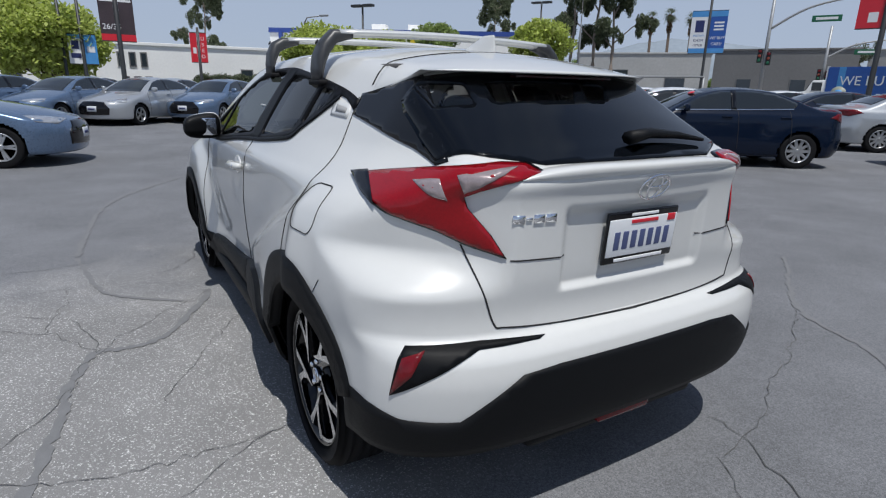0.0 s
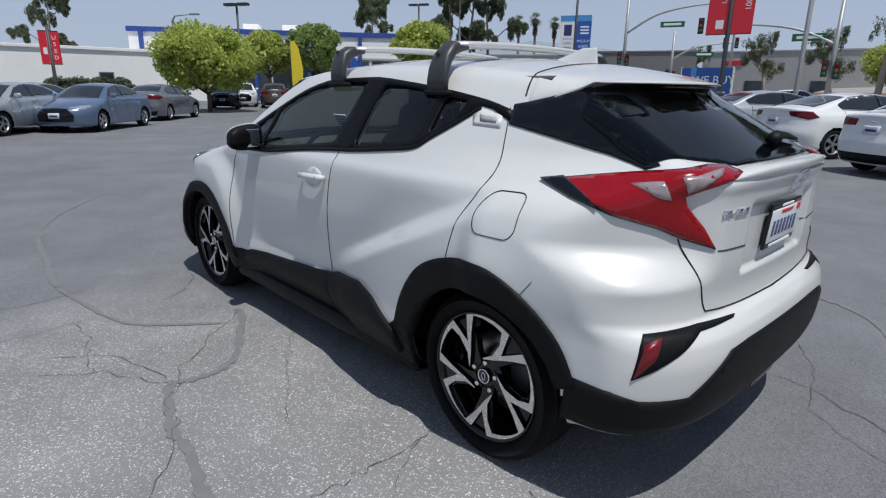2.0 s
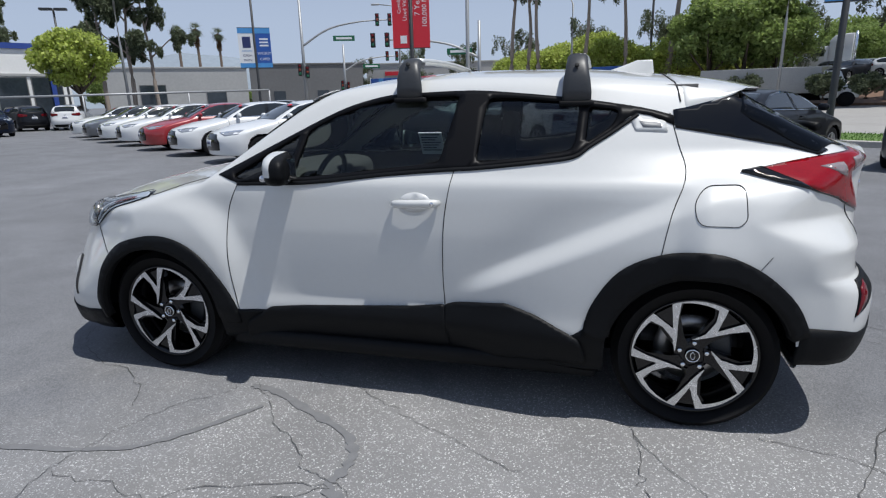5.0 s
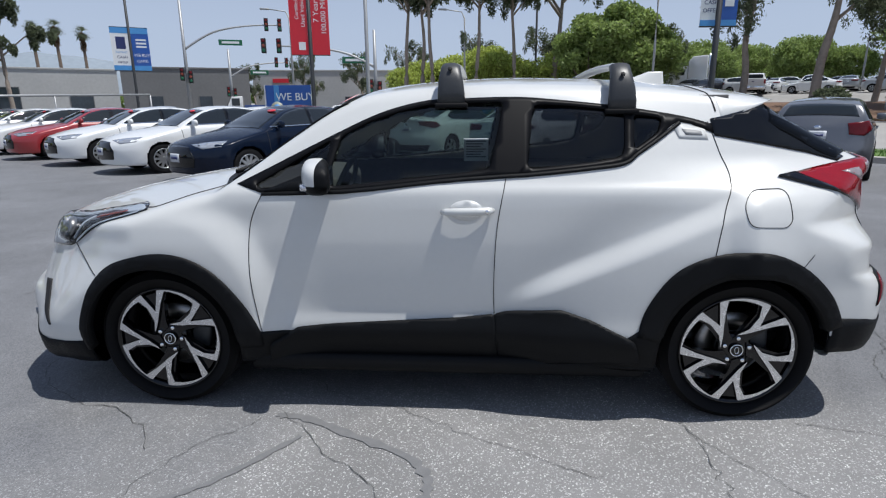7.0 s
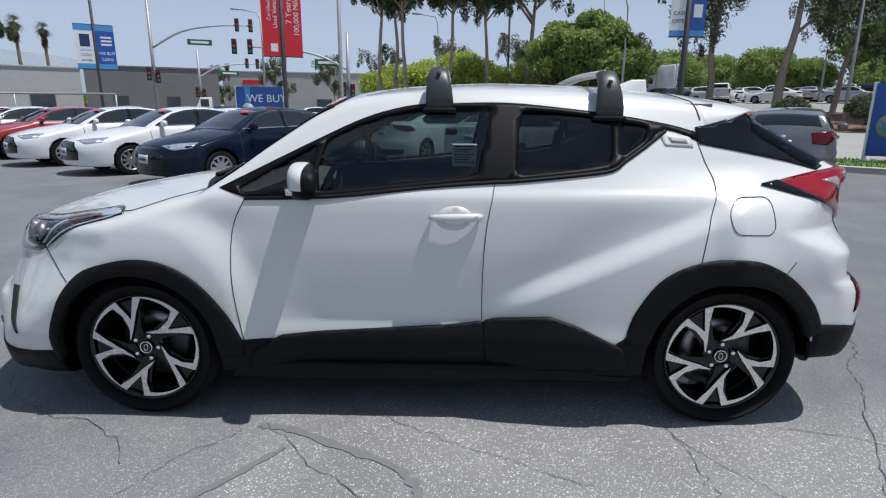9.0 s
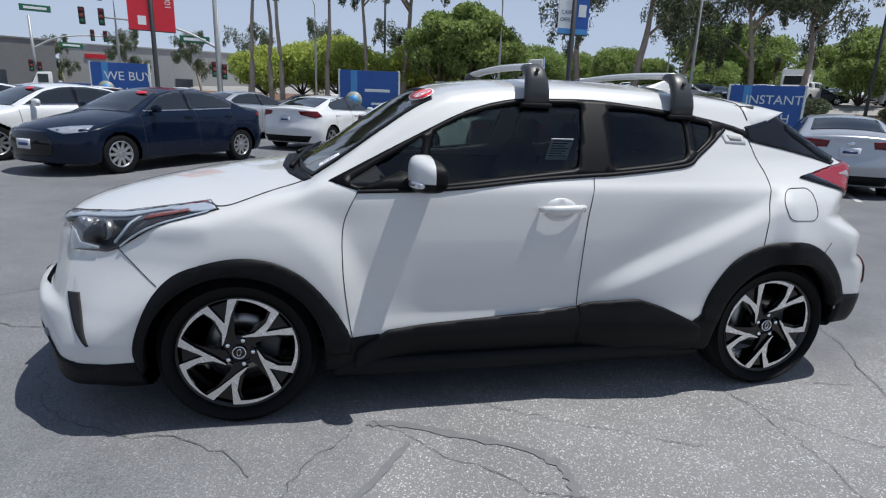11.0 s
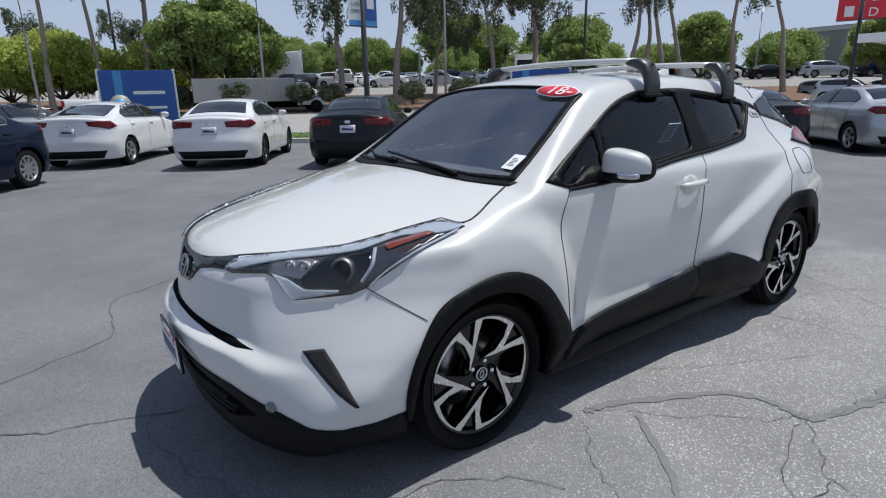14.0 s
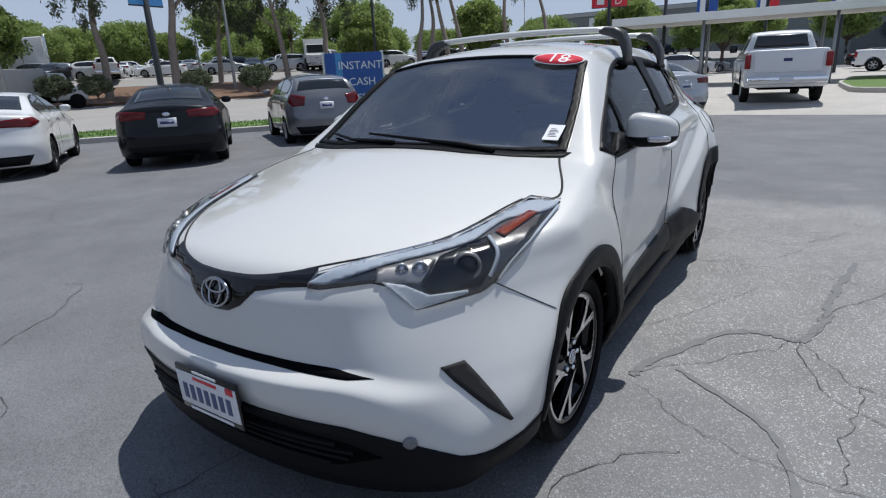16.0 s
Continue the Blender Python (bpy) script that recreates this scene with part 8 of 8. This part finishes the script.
for x, y, k in ((-2, 63, 0.85), (-9, 65, 0.8), (6, 64, 0.9), (12, 61, 0.78), (18, 59, 0.85), (-15, 71, 0.75), (-24, 78, 0.8), (-33, 80, 0.7)):
    put(gum_b, x, y, 0.5, 90 * k + 40 * x, k)
slim = gum_tree(25, 10.5, 1.5, label="slender pale eucalyptus with few leaves", size=0.12, per=70, low=0.62, limbs=6)
for x, y, a in ((41.5, 29.9, 10), (43.0, 29.2, 40), (44.4, 28.4, 160), (45.9, 27.6, 140), (48.5, 24.5, 200), (51.0, 21.0, 80)):
    put(slim, x, y, 0.8, a, 1.15)
tall = gum_tree(31, 14.0, 0.4, label="tall dense eucalyptus behind the lot", size=0.2, per=230)
for x, y, a, k in ((-41.2, 41.9, 0, 0.95), (-42.8, 40.4, 90, 0.9), (-39.6, 43.2, 200, 0.9), (-56.2, 7.4, 50, 0.62), (-50, 36, 130, 0.7)):
    put(tall, x, y, 0.5, a, k)
palm = palm_tree(41)
for x, y, k in ((-55.5, 66.6, 1.02), (-53.7, 68.2, 1.05), (-51.5, 70.0, 1.0), (51.5, 57.2, 0.7)):
    put(palm, x, y, 0, 40 * k, k)

# ---- poles, banners, signs ----
POLE = material("dark_bronze_pole", (0.03, 0.032, 0.035), 0.5, vary=0.15, scale=3)
GALV = material("galvanised_steel", (0.34, 0.35, 0.36), 0.5, metal=0.4, vary=0.12, scale=4)
SIGNALBLACK = material("signal_black", (0.012, 0.013, 0.014), 0.5)
GREEN = material("street_sign_green", (0.01, 0.12, 0.06), 0.5, vary=0.05, scale=5)
YELLOW = material("yellow_vinyl", (0.70, 0.55, 0.03), 0.5, vary=0.06, scale=4)
DARKVINYL = material("charcoal_red_vinyl", (0.05, 0.035, 0.04), 0.45, vary=0.3, scale=2)


def lamp_post(x, y, h, heads=1, mat=None, turn=0.0):
    """A lot lamp: square-shouldered heads on a slim post."""
    ob = thing("lamp_post", "slim dark lot lamp post with box heads" if mat is None else "grey street lamp post", "lamp post", m=pose(x, y, 0, 0, 0, turn))
    part("post", lathe([(0.10, -0.2), (0.10, 0.1), (0.06 + 0.004 * h, 0.15), (0.05 + 0.003 * h, h)], "z", 10), mat or POLE, ob)
    part("base", lathe([(0.28, -0.2), (0.28, 0.55), (0.25, 0.62), (0, 0.62)], "z", 14), CONCRETE, ob, "concrete base")
    for i in range(heads):
        s = 1 if i == 0 else -1
        part("lamp_head", boxed((min(0.08 * s, 0.95 * s), -0.2, h - 0.10), (max(0.08 * s, 0.95 * s), 0.2, h + 0.08), 0.03), mat or POLE, ob, smooth=False)
    return ob


def street_lamp(x, y, h, turn):
    ob = thing("street_lamp", "grey street lamp with a curved arm", "street lamp", m=pose(x, y, 0, 0, 0, turn))
    part("post", tube([(0, 0, -0.2), (0, 0, h * 0.6), (0, 0, h * 0.93), (0.25, 0, h * 0.985), (1.6, 0, h)], [0.11, 0.085, 0.07, 0.05, 0.04], 8), GALV, ob)
    part("lamp_head", boxed((1.5, -0.12, h - 0.07), (2.2, 0.12, h + 0.06), 0.04), GALV, ob)
    return ob


def facing(x, y, to=(0, -2.5)):
    """The turn of a flat sign at x, y whose face (-y) looks towards a place."""
    return math.degrees(math.atan2(to[1] - y, to[0] - x)) + 90


def banner(x, y, lo, hi, width, mat, label, rows, turn, post_h=None, side_mat=None, offset=0.0):
    """A pole banner; rows: (x0, x1, z0, z1 as shares of the cloth, material) or ('text', words, share z, size, material, turned)."""
    ob = thing("pole_banner", label, "banner", m=pose(x, y, 0, 0, 0, turn))
    if post_h:
        part("post", lathe([(0.11, -0.2), (0.10, 0.5), (0.075, post_h)], "z", 10), POLE, ob, "dark pole")
    w = width / 2
    for s in (-1, 1):
        x0, x1 = sorted((0.09 * s, w * s))
        part("cloth", boxed((x0, -0.012, lo), (x1, 0.012, hi)), (side_mat if s > 0 and side_mat else mat), ob, smooth=False)
        for z in (lo, hi):
            part("bracket", boxed((min(0, w * s), -0.02, z - 0.02), (max(0, w * s), 0.02, z + 0.02)), POLE, ob, smooth=False)
    hgt = hi - lo
    for r in rows:
        if r[0] == "text":
            _, words, sx, sz, size, mt, spin = r
            lettering("letter", words, size, mt, pose(sx * w, -0.016, lo + sz * hgt, 90, 0, 0) @ pose(0, 0, 0, 0, 0, spin), ob, 0.002)
        else:
            x0, x1, z0, z1, mt = r
            part("print", boxed((x0 * w, -0.018, lo + z0 * hgt), (x1 * w, -0.011, lo + z1 * hgt), 0.002), mt, ob, smooth=False)
    return ob


def lot_sign(x, y, lo, hi, width, label, words, turn):
    """A blue board on white posts."""
    ob = thing("lot_sign", label, "sign", m=pose(x, y, 0, 0, 0, turn))
    w = width / 2
    part("board", boxed((-w, -0.05, lo), (w, 0.05, hi), 0.01), BLUE, ob, "blue sign board", smooth=False)
    part("stripe", boxed((-w * 0.62, -0.056, hi - 0.42 * (hi - lo)), (-w * 0.40, -0.049, hi)), LIGHTBLUE, ob, smooth=False)
    for s in (-1, 1):
        part("post", boxed((s * w - 0.05, -0.05, -0.2), (s * w + 0.05, 0.05, hi + 0.03), 0.01), WHITE, ob, "white sign post", smooth=False)
    r = 0.17 * (hi - lo)
    part("seal", lathe([(r, 0), (r, 0.01), (0, 0.01)], "y", 20, pose(-w * 0.52, -0.06, lo + 0.42 * (hi - lo))), material("gold_grey_seal", (0.30, 0.32, 0.26), 0.5, vary=0.5, scale=18), ob, "round seal")
    part("seal_centre", lathe([(r * 0.6, 0), (r * 0.6, 0.012), (0, 0.012)], "y", 20, pose(-w * 0.52, -0.068, lo + 0.42 * (hi - lo))), LIGHTBLUE, ob)
    for txt, sx, sz, size in words:
        if txt:
            lettering("letter", txt, size, WHITE, pose(sx * w, -0.054, lo + sz * (hi - lo), 90), ob, 0.004)
        else:
            part("name_bar", boxed((sx * w - size * 3.2, -0.058, lo + sz * (hi - lo) - size * 0.35), (sx * w + size * 3.2, -0.049, lo + sz * (hi - lo) + size * 0.35), 0.005), WHITE, ob, "white bar in place of a name", smooth=False)
    return ob


# banners round the lot
banner(-24.6, 36.8, 4.05, 6.93, 2.35, WHITE, "white and blue pole banner with a seal", [(-1, 1, 0.86, 1, LIGHTBLUE), (-0.75, -0.25, 0.50, 0.78, NAVY), (-1, 1, 0, 0.12, LIGHTBLUE), (0.3, 0.85, 0.70, 0.74, WHITE), (0.3, 0.85, 0.62, 0.66, WHITE), (0.3, 0.85, 0.54, 0.58, WHITE), ("text", "WE BUY", 0.55, 0.36, 0.27, WHITE, 0), ("text", "CARS!", 0.55, 0.22, 0.27, WHITE, 0), ("text", "INSTANT", -0.5, 0.42, 0.18, LIGHTBLUE, 0), ("text", "CASH", -0.5, 0.31, 0.26, NAVY, 0), ("text", "OFFER", -0.5, 0.19, 0.22, NAVY, 0)], facing(-24.6, 36.8), 13.0, BLUE)
banner(-7.9, 23.9, 3.78, 6.95, 1.76, RED, "red pole banner about a used-car warranty", [("text", "Certified", -0.62, 0.62, 0.235, WHITE, 90), ("text", "Used Vehicles", -0.32, 0.62, 0.26, WHITE, 90), ("text", "7 Year/", 0.36, 0.62, 0.36, WHITE, 90), ("text", "100,000 Mile", 0.74, 0.55, 0.32, WHITE, 90), (-0.6, -0.25, 0.07, 0.18, WHITE)], facing(-7.9, 23.9), 10.5)
banner(-24.9, -0.5, 2.85, 5.6, 1.25, DARKVINYL, "dark pole banner with a car and figures", [("text", "26/35", -0.35, 0.20, 0.30, WHITE, 0), (-0.9, 0.9, 0.55, 0.80, WHITE), (0.15, 0.9, 0.58, 0.70, GAP), (-1, 1, 0, 0.10, RED)], facing(-24.9, -0.5, (3, -1.5)), 8.5)
banner(-34.9, -2.0, 2.1, 3.65, 1.35, WHITE, "white and blue pole banner by a tree", [(-1, 1, 0.86, 1, LIGHTBLUE), (-0.75, -0.25, 0.50, 0.78, NAVY), (-0.85, -0.15, 0.2, 0.36, NAVY), (0.3, 0.85, 0.4, 0.6, WHITE)], facing(-34.9, -2.0, (3, -1.5)), 6.3, LIGHTBLUE)
banner(-36.5, 4.15, 2.45, 4.2, 0.95, RED, "red pole banner with white letters", [("text", "U", 0.5, 0.80, 0.30, WHITE, 0), ("text", "S", 0.5, 0.60, 0.30, WHITE, 0), ("text", "E", 0.5, 0.40, 0.30, WHITE, 0), ("text", "D", 0.5, 0.20, 0.30, WHITE, 0), (-0.7, -0.3, 0.3, 0.5, WHITE)], facing(-36.5, 4.15, (3, -1.5)), 4.5)
banner(30.4, 9.0, 4.45, 6.6, 1.9, RED, "red pole banner with white letters by the store lot", [("text", "D", 0.5, 0.14, 0.55, WHITE, 0), ("text", "E", 0.5, 0.45, 0.55, WHITE, 0), (-0.7, -0.3, 0.08, 0.30, WHITE)], facing(30.4, 9.0, (-3, -2)), 8.0)
banner(7.25, 15.6, 3.70, 5.6, 1.1, WHITE, "white and blue pole banner beside the grass", [("text", "CASH", -0.45, 0.36, 0.17, NAVY, 0), ("text", "OFFER", -0.45, 0.24, 0.17, NAVY, 0), (-1, 1, 0, 0.10, LIGHTBLUE), (0.3, 0.8, 0.3, 0.5, WHITE)], facing(7.25, 15.6) + 25, 7.8, BLUE)
for x, y in ((41.2, 5.7), (42.5, 2.2), (43.5, -2.0)):
    banner(x, y, 3.9, 6.0, 1.3, BLUE, "small blue pole banner far off", [(-0.7, -0.2, 0.3, 0.7, WHITE)], facing(x, y, (-3, -2)), 6.2, RED if y < 4 else BLUE)
# feather flags by the blue-trimmed building
for x, y, h, mt, lb in ((-37.4, 19.3, 4.6, YELLOW, "yellow feather flag"), (-35.1, 23.0, 3.6, BLUE, "blue feather flag")):
    fl = thing("feather_flag", lb + " on a thin pole", "flag", m=pose(x, y, 0, 0, 0, facing(x, y, (2, -2))))
    part("pole", lathe([(0.03, -0.1), (0.02, h)], "z", 6), POLE, fl)
    part("cloth", prism([(0.02, 0.9), (0.75, 1.0), (0.85, h * 0.6), (0.6, h * 0.9), (0.3, h * 1.02), (0.02, h)], 0.02), mt, fl, lb, smooth=False)

lot_sign(-11.3, 30.3, 0.45, 2.69, 2.75, "blue sale sign on white posts", [("WE BUY", 0.28, 0.70, 0.62), ("CARS", 0.28, 0.34, 0.62)], 2)
lot_sign(0.9, 20.9, 0.45, 2.47, 2.40, "blue dealer sign on white posts", [("", 0.28, 0.62, 0.16), ("", 0.40, 0.36, 0.12)], -10)
lot_sign(11.9, 11.8, 0.30, 2.19, 1.95, "blue cash-offer sign on white posts", [("INSTANT", 0.22, 0.78, 0.36), ("CASH", 0.25, 0.50, 0.36), ("OFFER", 0.25, 0.22, 0.36)], facing(11.9, 11.8, (-1.5, -3)))

for x, y, h, k in ((-38.4, 15.9, 6.9, 2), (-40.5, 34.4, 8.9, 2), (-34.9, -2.9, 6.6, 2), (5.7, 61.7, 17, 1), (37.8, 32.0, 15, 2), (30.5, 6.0, 9.0, 2)):
    lamp_post(x, y, h, k, None, 30)
for x, y, h in ((-6.0, 27.6, 12.5), (12.5, 47.9, 14), (28.1, 39.2, 15)):
    lamp_post(x, y, h, 1, GALV, 30)
for x, y, h, a in ((-40, 12, 6.0, 30), (-31.5, 31, 8.8, -40), (-15.5, 44, 9, 200), (12.5, 41, 9.5, 200), (-1.5, 46, 9, 200), (48, 40, 9.5, 0), (60, 28, 9.5, 0), (34, 52, 9.5, 90)):
    street_lamp(x, y, h, a)


def signal_head(parent, x, z, y=0.0):
    hd = part("signal_head", boxed((x - 0.17, y - 0.14, z - 0.52), (x + 0.17, y + 0.14, z + 0.52), 0.04), SIGNALBLACK, parent, "black traffic signal head", smooth=False)
    for i, mt in enumerate((DARKRED, AMBER, GREEN)):
        part("signal_lens", lathe([(0.12, -0.16), (0.10, -0.17), (0, -0.17)], "y", 14, pose(x, y, z + 0.33 - 0.33 * i)), mt, hd)
    return hd


def traffic_signal(x, y, h, arm, turn):
    ob = thing("traffic_signal", "grey traffic signal mast with a curved arm", "traffic signal", m=pose(x, y, 0, 0, 0, turn))
    part("mast", tube([(0, 0, -0.2), (0, 0, h)], [0.17, 0.11], 10), GALV, ob)
    k = [(0, 0, h * 0.62), (arm * 0.3, 0, h * 0.76), (arm * 0.65, 0, h * 0.82), (arm, 0, h * 0.835)]
    part("arm", tube([tuple(p) for p in smooth_line(k, 5)], list(np.linspace(0.10, 0.05, 16)), 8), GALV, ob)
    signal_head(ob, arm, h * 0.835, -0.1)
    signal_head(ob, arm - 1.1, h * 0.835, -0.1)
    signal_head(ob, 0.3, h * 0.40, -0.25)
    signal_head(ob, -0.35, h * 0.42, -0.25)
    sg = part("street_sign", boxed((arm * 0.35, -0.06, h * 0.66), (arm * 0.35 + 1.9, -0.02, h * 0.66 + 0.46), 0.02), GREEN, ob, "green street sign", smooth=False)
    part("name_bar", boxed((arm * 0.35 + 0.25, -0.07, h * 0.66 + 0.14), (arm * 0.35 + 1.65, -0.055, h * 0.66 + 0.32), 0.01), WHITE, sg, "white bar in place of the street name", smooth=False)
    return ob


traffic_signal(-24.8, 44.6, 10.0, 7.8, 23)
traffic_signal(-8.1, 41.0, 7.0, -7.0, 10)
traffic_signal(-27, 58, 7.5, 6.0, 30)

# pale canopy frame over the far drive
cn = thing("canopy", "flat pale steel canopy on thin posts", "canopy", m=pose(28.4, 1.4, 0, 0, 0, -84))
part("roof", boxed((-6.2, -1.5, 3.25), (8.0, 4.0, 3.42), 0.03), material("pale_canopy_steel", (0.5, 0.5, 0.47), 0.6, vary=0.08, scale=2), cn, smooth=False)
part("fascia", boxed((-6.3, -1.6, 3.15), (8.1, -1.5, 3.5), 0.02), WALLWHITE, cn, smooth=False)
for x in (-2.2, 3.0, 7.6):
    for y in (-1.2, 3.6):
        part("post", lathe([(0.07, -0.1), (0.07, 3.2)], "z", 8, pose(x, y, 0)), GALV, cn, "grey steel post")
# long low rail frame across the street on the far side of the row
rail = thing("lot_rail", "pale pipe rail along the lot's edge", "rail", m=pose(-25, 24.5, 0, 0, 0, 52))
part("top_rail", tube([(-8, 0, 2.0), (8, 0, 2.25)], 0.06, 8), GALV, rail)
for x in (-8, -2.5, 3, 8):
    part("post", tube([(x, 0, -0.1), (x, 0, 2.0 + 0.015 * (x + 8))], 0.05, 8), GALV, rail)

# ---- traffic and far parked cars ----
farsedan = parked_car(SEDAN, P_SILVER, "silver sedan far off", group="far parked cars")
farsuv = parked_car(SUV, P_BLACK, "black SUV far off", "SUV", group="far parked cars")
colours = [(P_WHITE, "white"), (P_SILVER, "silver"), (P_BLACK, "black"), (P_GREY, "grey"), (P_NAVY, "navy"), (P_RED, "red"), (P_SLATE, "slate blue")]
made = {}
rng = np.random.default_rng(17)


def far_car(x, y, z, turn):
    k = "suv" if rng.random() < 0.45 else "sedan"
    ci = int(rng.choice(len(colours), p=[0.28, 0.2, 0.18, 0.16, 0.1, 0.0, 0.08]))
    src = farsuv if k == "suv" else farsedan
    m = pose(x, y, z, 0, 0, turn)
    if (k, ci) not in made:
        made[k, ci] = repaint(src, m, colours[ci][0], f"{colours[ci][1]} {'SUV' if k == 'suv' else 'sedan'} in the far lot")
        return made[k, ci]
    return copy_thing(made[k, ci], m)


head = math.degrees(math.atan2(U.y, U.x))
farsedan.matrix_world = pose(*at(-10, 66, 2.53), 0, 0, head)
farsuv.matrix_world = pose(*at(14, 66, 2.53), 0, 0, head + 180)
for c, z in ((58.5, 2.27), (67, 2.56), (78, 2.89)):
    for i in range(17):
        s = -44 + 5.6 * i + rng.uniform(-0.6, 0.6)
        if rng.random() < 0.2 or (c == 67 and abs(s + 10) < 4) or (c == 67 and abs(s - 14) < 4):
            continue
        p = at(s, c, z)
        far_car(p.x, p.y, p.z, head + (0 if rng.random() < 0.5 else 180) + rng.uniform(-3, 3))
for i in range(15):
    p = at(-27 + 3.1 * i + rng.uniform(-0.2, 0.2), 62.5, 2.43)
    far_car(p.x, p.y, p.z, head + 90 + (180 if rng.random() < 0.5 else 0))
for x, y, a in ((-31, 50, 20), (-24, 55, 25), (-36, 52, 20), (-18, 46, 10), (-12, 50, 190), (-3, 47, 5), (2, 52, 185), (45, 14, 100), (48, 8, 95), (52, 18, 90), (50, 2, 100), (56, 8, 95), (44, 22, 60), (60, 0, 95), (40, 27, 60), (58, 15, 95), (63, 9, 92), (65, 4, 95), (66, -6, 90), (54, -5, 95)):
    far_car(x, y, 0.02 if y > 30 else 0.3, a)
pk = pickup(P_WHITE, "white work pickup on the street")
pk.matrix_world = pose(2.5, 41.0, 0.2, 0, 0, 170)
for x, y, z, a in ((25.3, 53.3, 2.21, 243), (41, 41, 2.23, 205), (44, -6, 0.2, 80)):
    copy_thing(pk, pose(x, y, z, 0, 0, a))


def box_truck(mat, label, m, body_len=7.0, tall=2.5, bed=False):
    ob = thing("box_truck", label, "truck", m=m)
    part("cargo_box", boxed((0, -1.2, 0.95), (body_len, 1.2, tall if bed else tall + 0.9), 0.04), mat, ob, smooth=False)
    for i in range(9):
        part("rib", boxed((0.3 + i * body_len / 9.2, -1.235, 1.0), (0.42 + i * body_len / 9.2, -1.2, (tall if bed else tall + 0.9) - 0.05), 0.005), mat, ob, smooth=False)
    part("cab", prism([(-2.3, 0.6), (-2.3, 1.35), (-1.5, 1.5), (-1.1, 2.35), (-0.15, 2.4), (-0.15, 0.6)], 2.1, pose(0, -1.05, 0), 0.06), P_WHITE, ob, "white cab")
    part("windshield", prism([(-1.47, 1.55), (-1.12, 2.28), (-1.15, 2.30), (-1.52, 1.57)], 1.8, pose(-0.03, -0.9, 0)), CARGLASS, ob, smooth=False)
    part("side_window", boxed((-1.1, -1.07, 1.55), (-0.4, -1.04, 2.2)), CARGLASS, ob, smooth=False)
    part("chassis", boxed((-2.2, -0.5, 0.45), (body_len, 0.5, 0.95)), LINER, ob, smooth=False)
    for x in (-1.6, body_len - 2.2, body_len - 1.0):
        for s in (-1, 1):
            part("wheel", lathe([(0.2, -0.14), (0.46, -0.14), (0.5, -0.08), (0.5, 0.08), (0.46, 0.14), (0.2, 0.14)], "y", 24, pose(x, 1.0 * s, 0.5)), RUBBER, ob)
    return ob


TRAILER = material("ribbed_pale_trailer", (0.36, 0.36, 0.35), 0.6, vary=0.12, scale=1.5)
box_truck(TRAILER, "pale ribbed dump truck with a white cab on the street", pose(15.5, 43.0, 0.2, 0, 0, 168), 7.5, 2.7, True)
box_truck(P_WHITE, "white box truck in the far lot", pose(40.2, 41.6, 2.32, 0, 0, 46), 4.5, 2.0)


def tractor_truck(m):
    """A long-nosed tractor unit with a tall sleeper cab."""
    ob = thing("tractor_truck", "white long-nosed tractor truck with a tall sleeper cab", "truck", m=m)
    part("hood", prism([(-3.2, 0.75), (-3.25, 1.35), (-3.0, 1.75), (-1.5, 1.95), (-1.5, 0.75)], 1.7, pose(0, -0.85, 0), 0.08), P_WHITE, ob)
    part("cab", prism([(-1.5, 0.75), (-1.5, 1.95), (-1.05, 2.75), (0.1, 2.85), (0.1, 0.75)], 2.2, pose(0, -1.1, 0), 0.06), P_WHITE, ob)
    part("sleeper", prism([(0.12, 0.75), (0.12, 3.3), (0.5, 3.75), (1.9, 3.85), (1.9, 0.75)], 2.4, pose(0, -1.2, 0), 0.08), P_WHITE, ob)
    part("windshield", prism([(-1.50, 2.02), (-1.12, 2.68), (-1.16, 2.70), (-1.55, 2.03)], 1.9, pose(-0.02, -0.95, 0)), CARGLASS, ob, smooth=False)
    for s in (-1, 1):
        part("side_window", boxed((-1.0, 1.08 * s - 0.03, 1.95), (-0.2, 1.08 * s + 0.03, 2.6)), CARGLASS, ob, smooth=False)
        part("exhaust_stack", tube([(2.05, 0.9 * s, 0.9), (2.05, 0.9 * s, 4.0)], 0.08, 10), CHROME, ob)
        part("fuel_tank", tube([(-0.2, 0.95 * s, 0.6), (1.7, 0.95 * s, 0.6)], 0.3, 16), CHROME, ob)
        for x in (-2.4, 3.0, 4.3):
            part("wheel", lathe([(0.2, -0.14), (0.46, -0.14), (0.5, -0.08), (0.5, 0.08), (0.46, 0.14), (0.2, 0.14)], "y", 24, pose(x, 1.0 * s, 0.5)), RUBBER, ob)
    part("chassis", boxed((-3.0, -0.45, 0.45), (4.9, 0.45, 0.95)), LINER, ob, smooth=False)
    return ob


tractor_truck(pose(21.2, 59.6, 2.34, 0, 0, -22))
repaint(farsuv, pose(21.6, 55.4, 2.12, 0, 0, 40), P_BLACK, "black SUV beside a truck in the far lot")
box_truck(paint("blue_truck_paint", (0.02, 0.06, 0.22)), "blue truck on the street", pose(-22.5, 50.5, 0.1, 0, 0, 20), 4.0, 1.6, True)
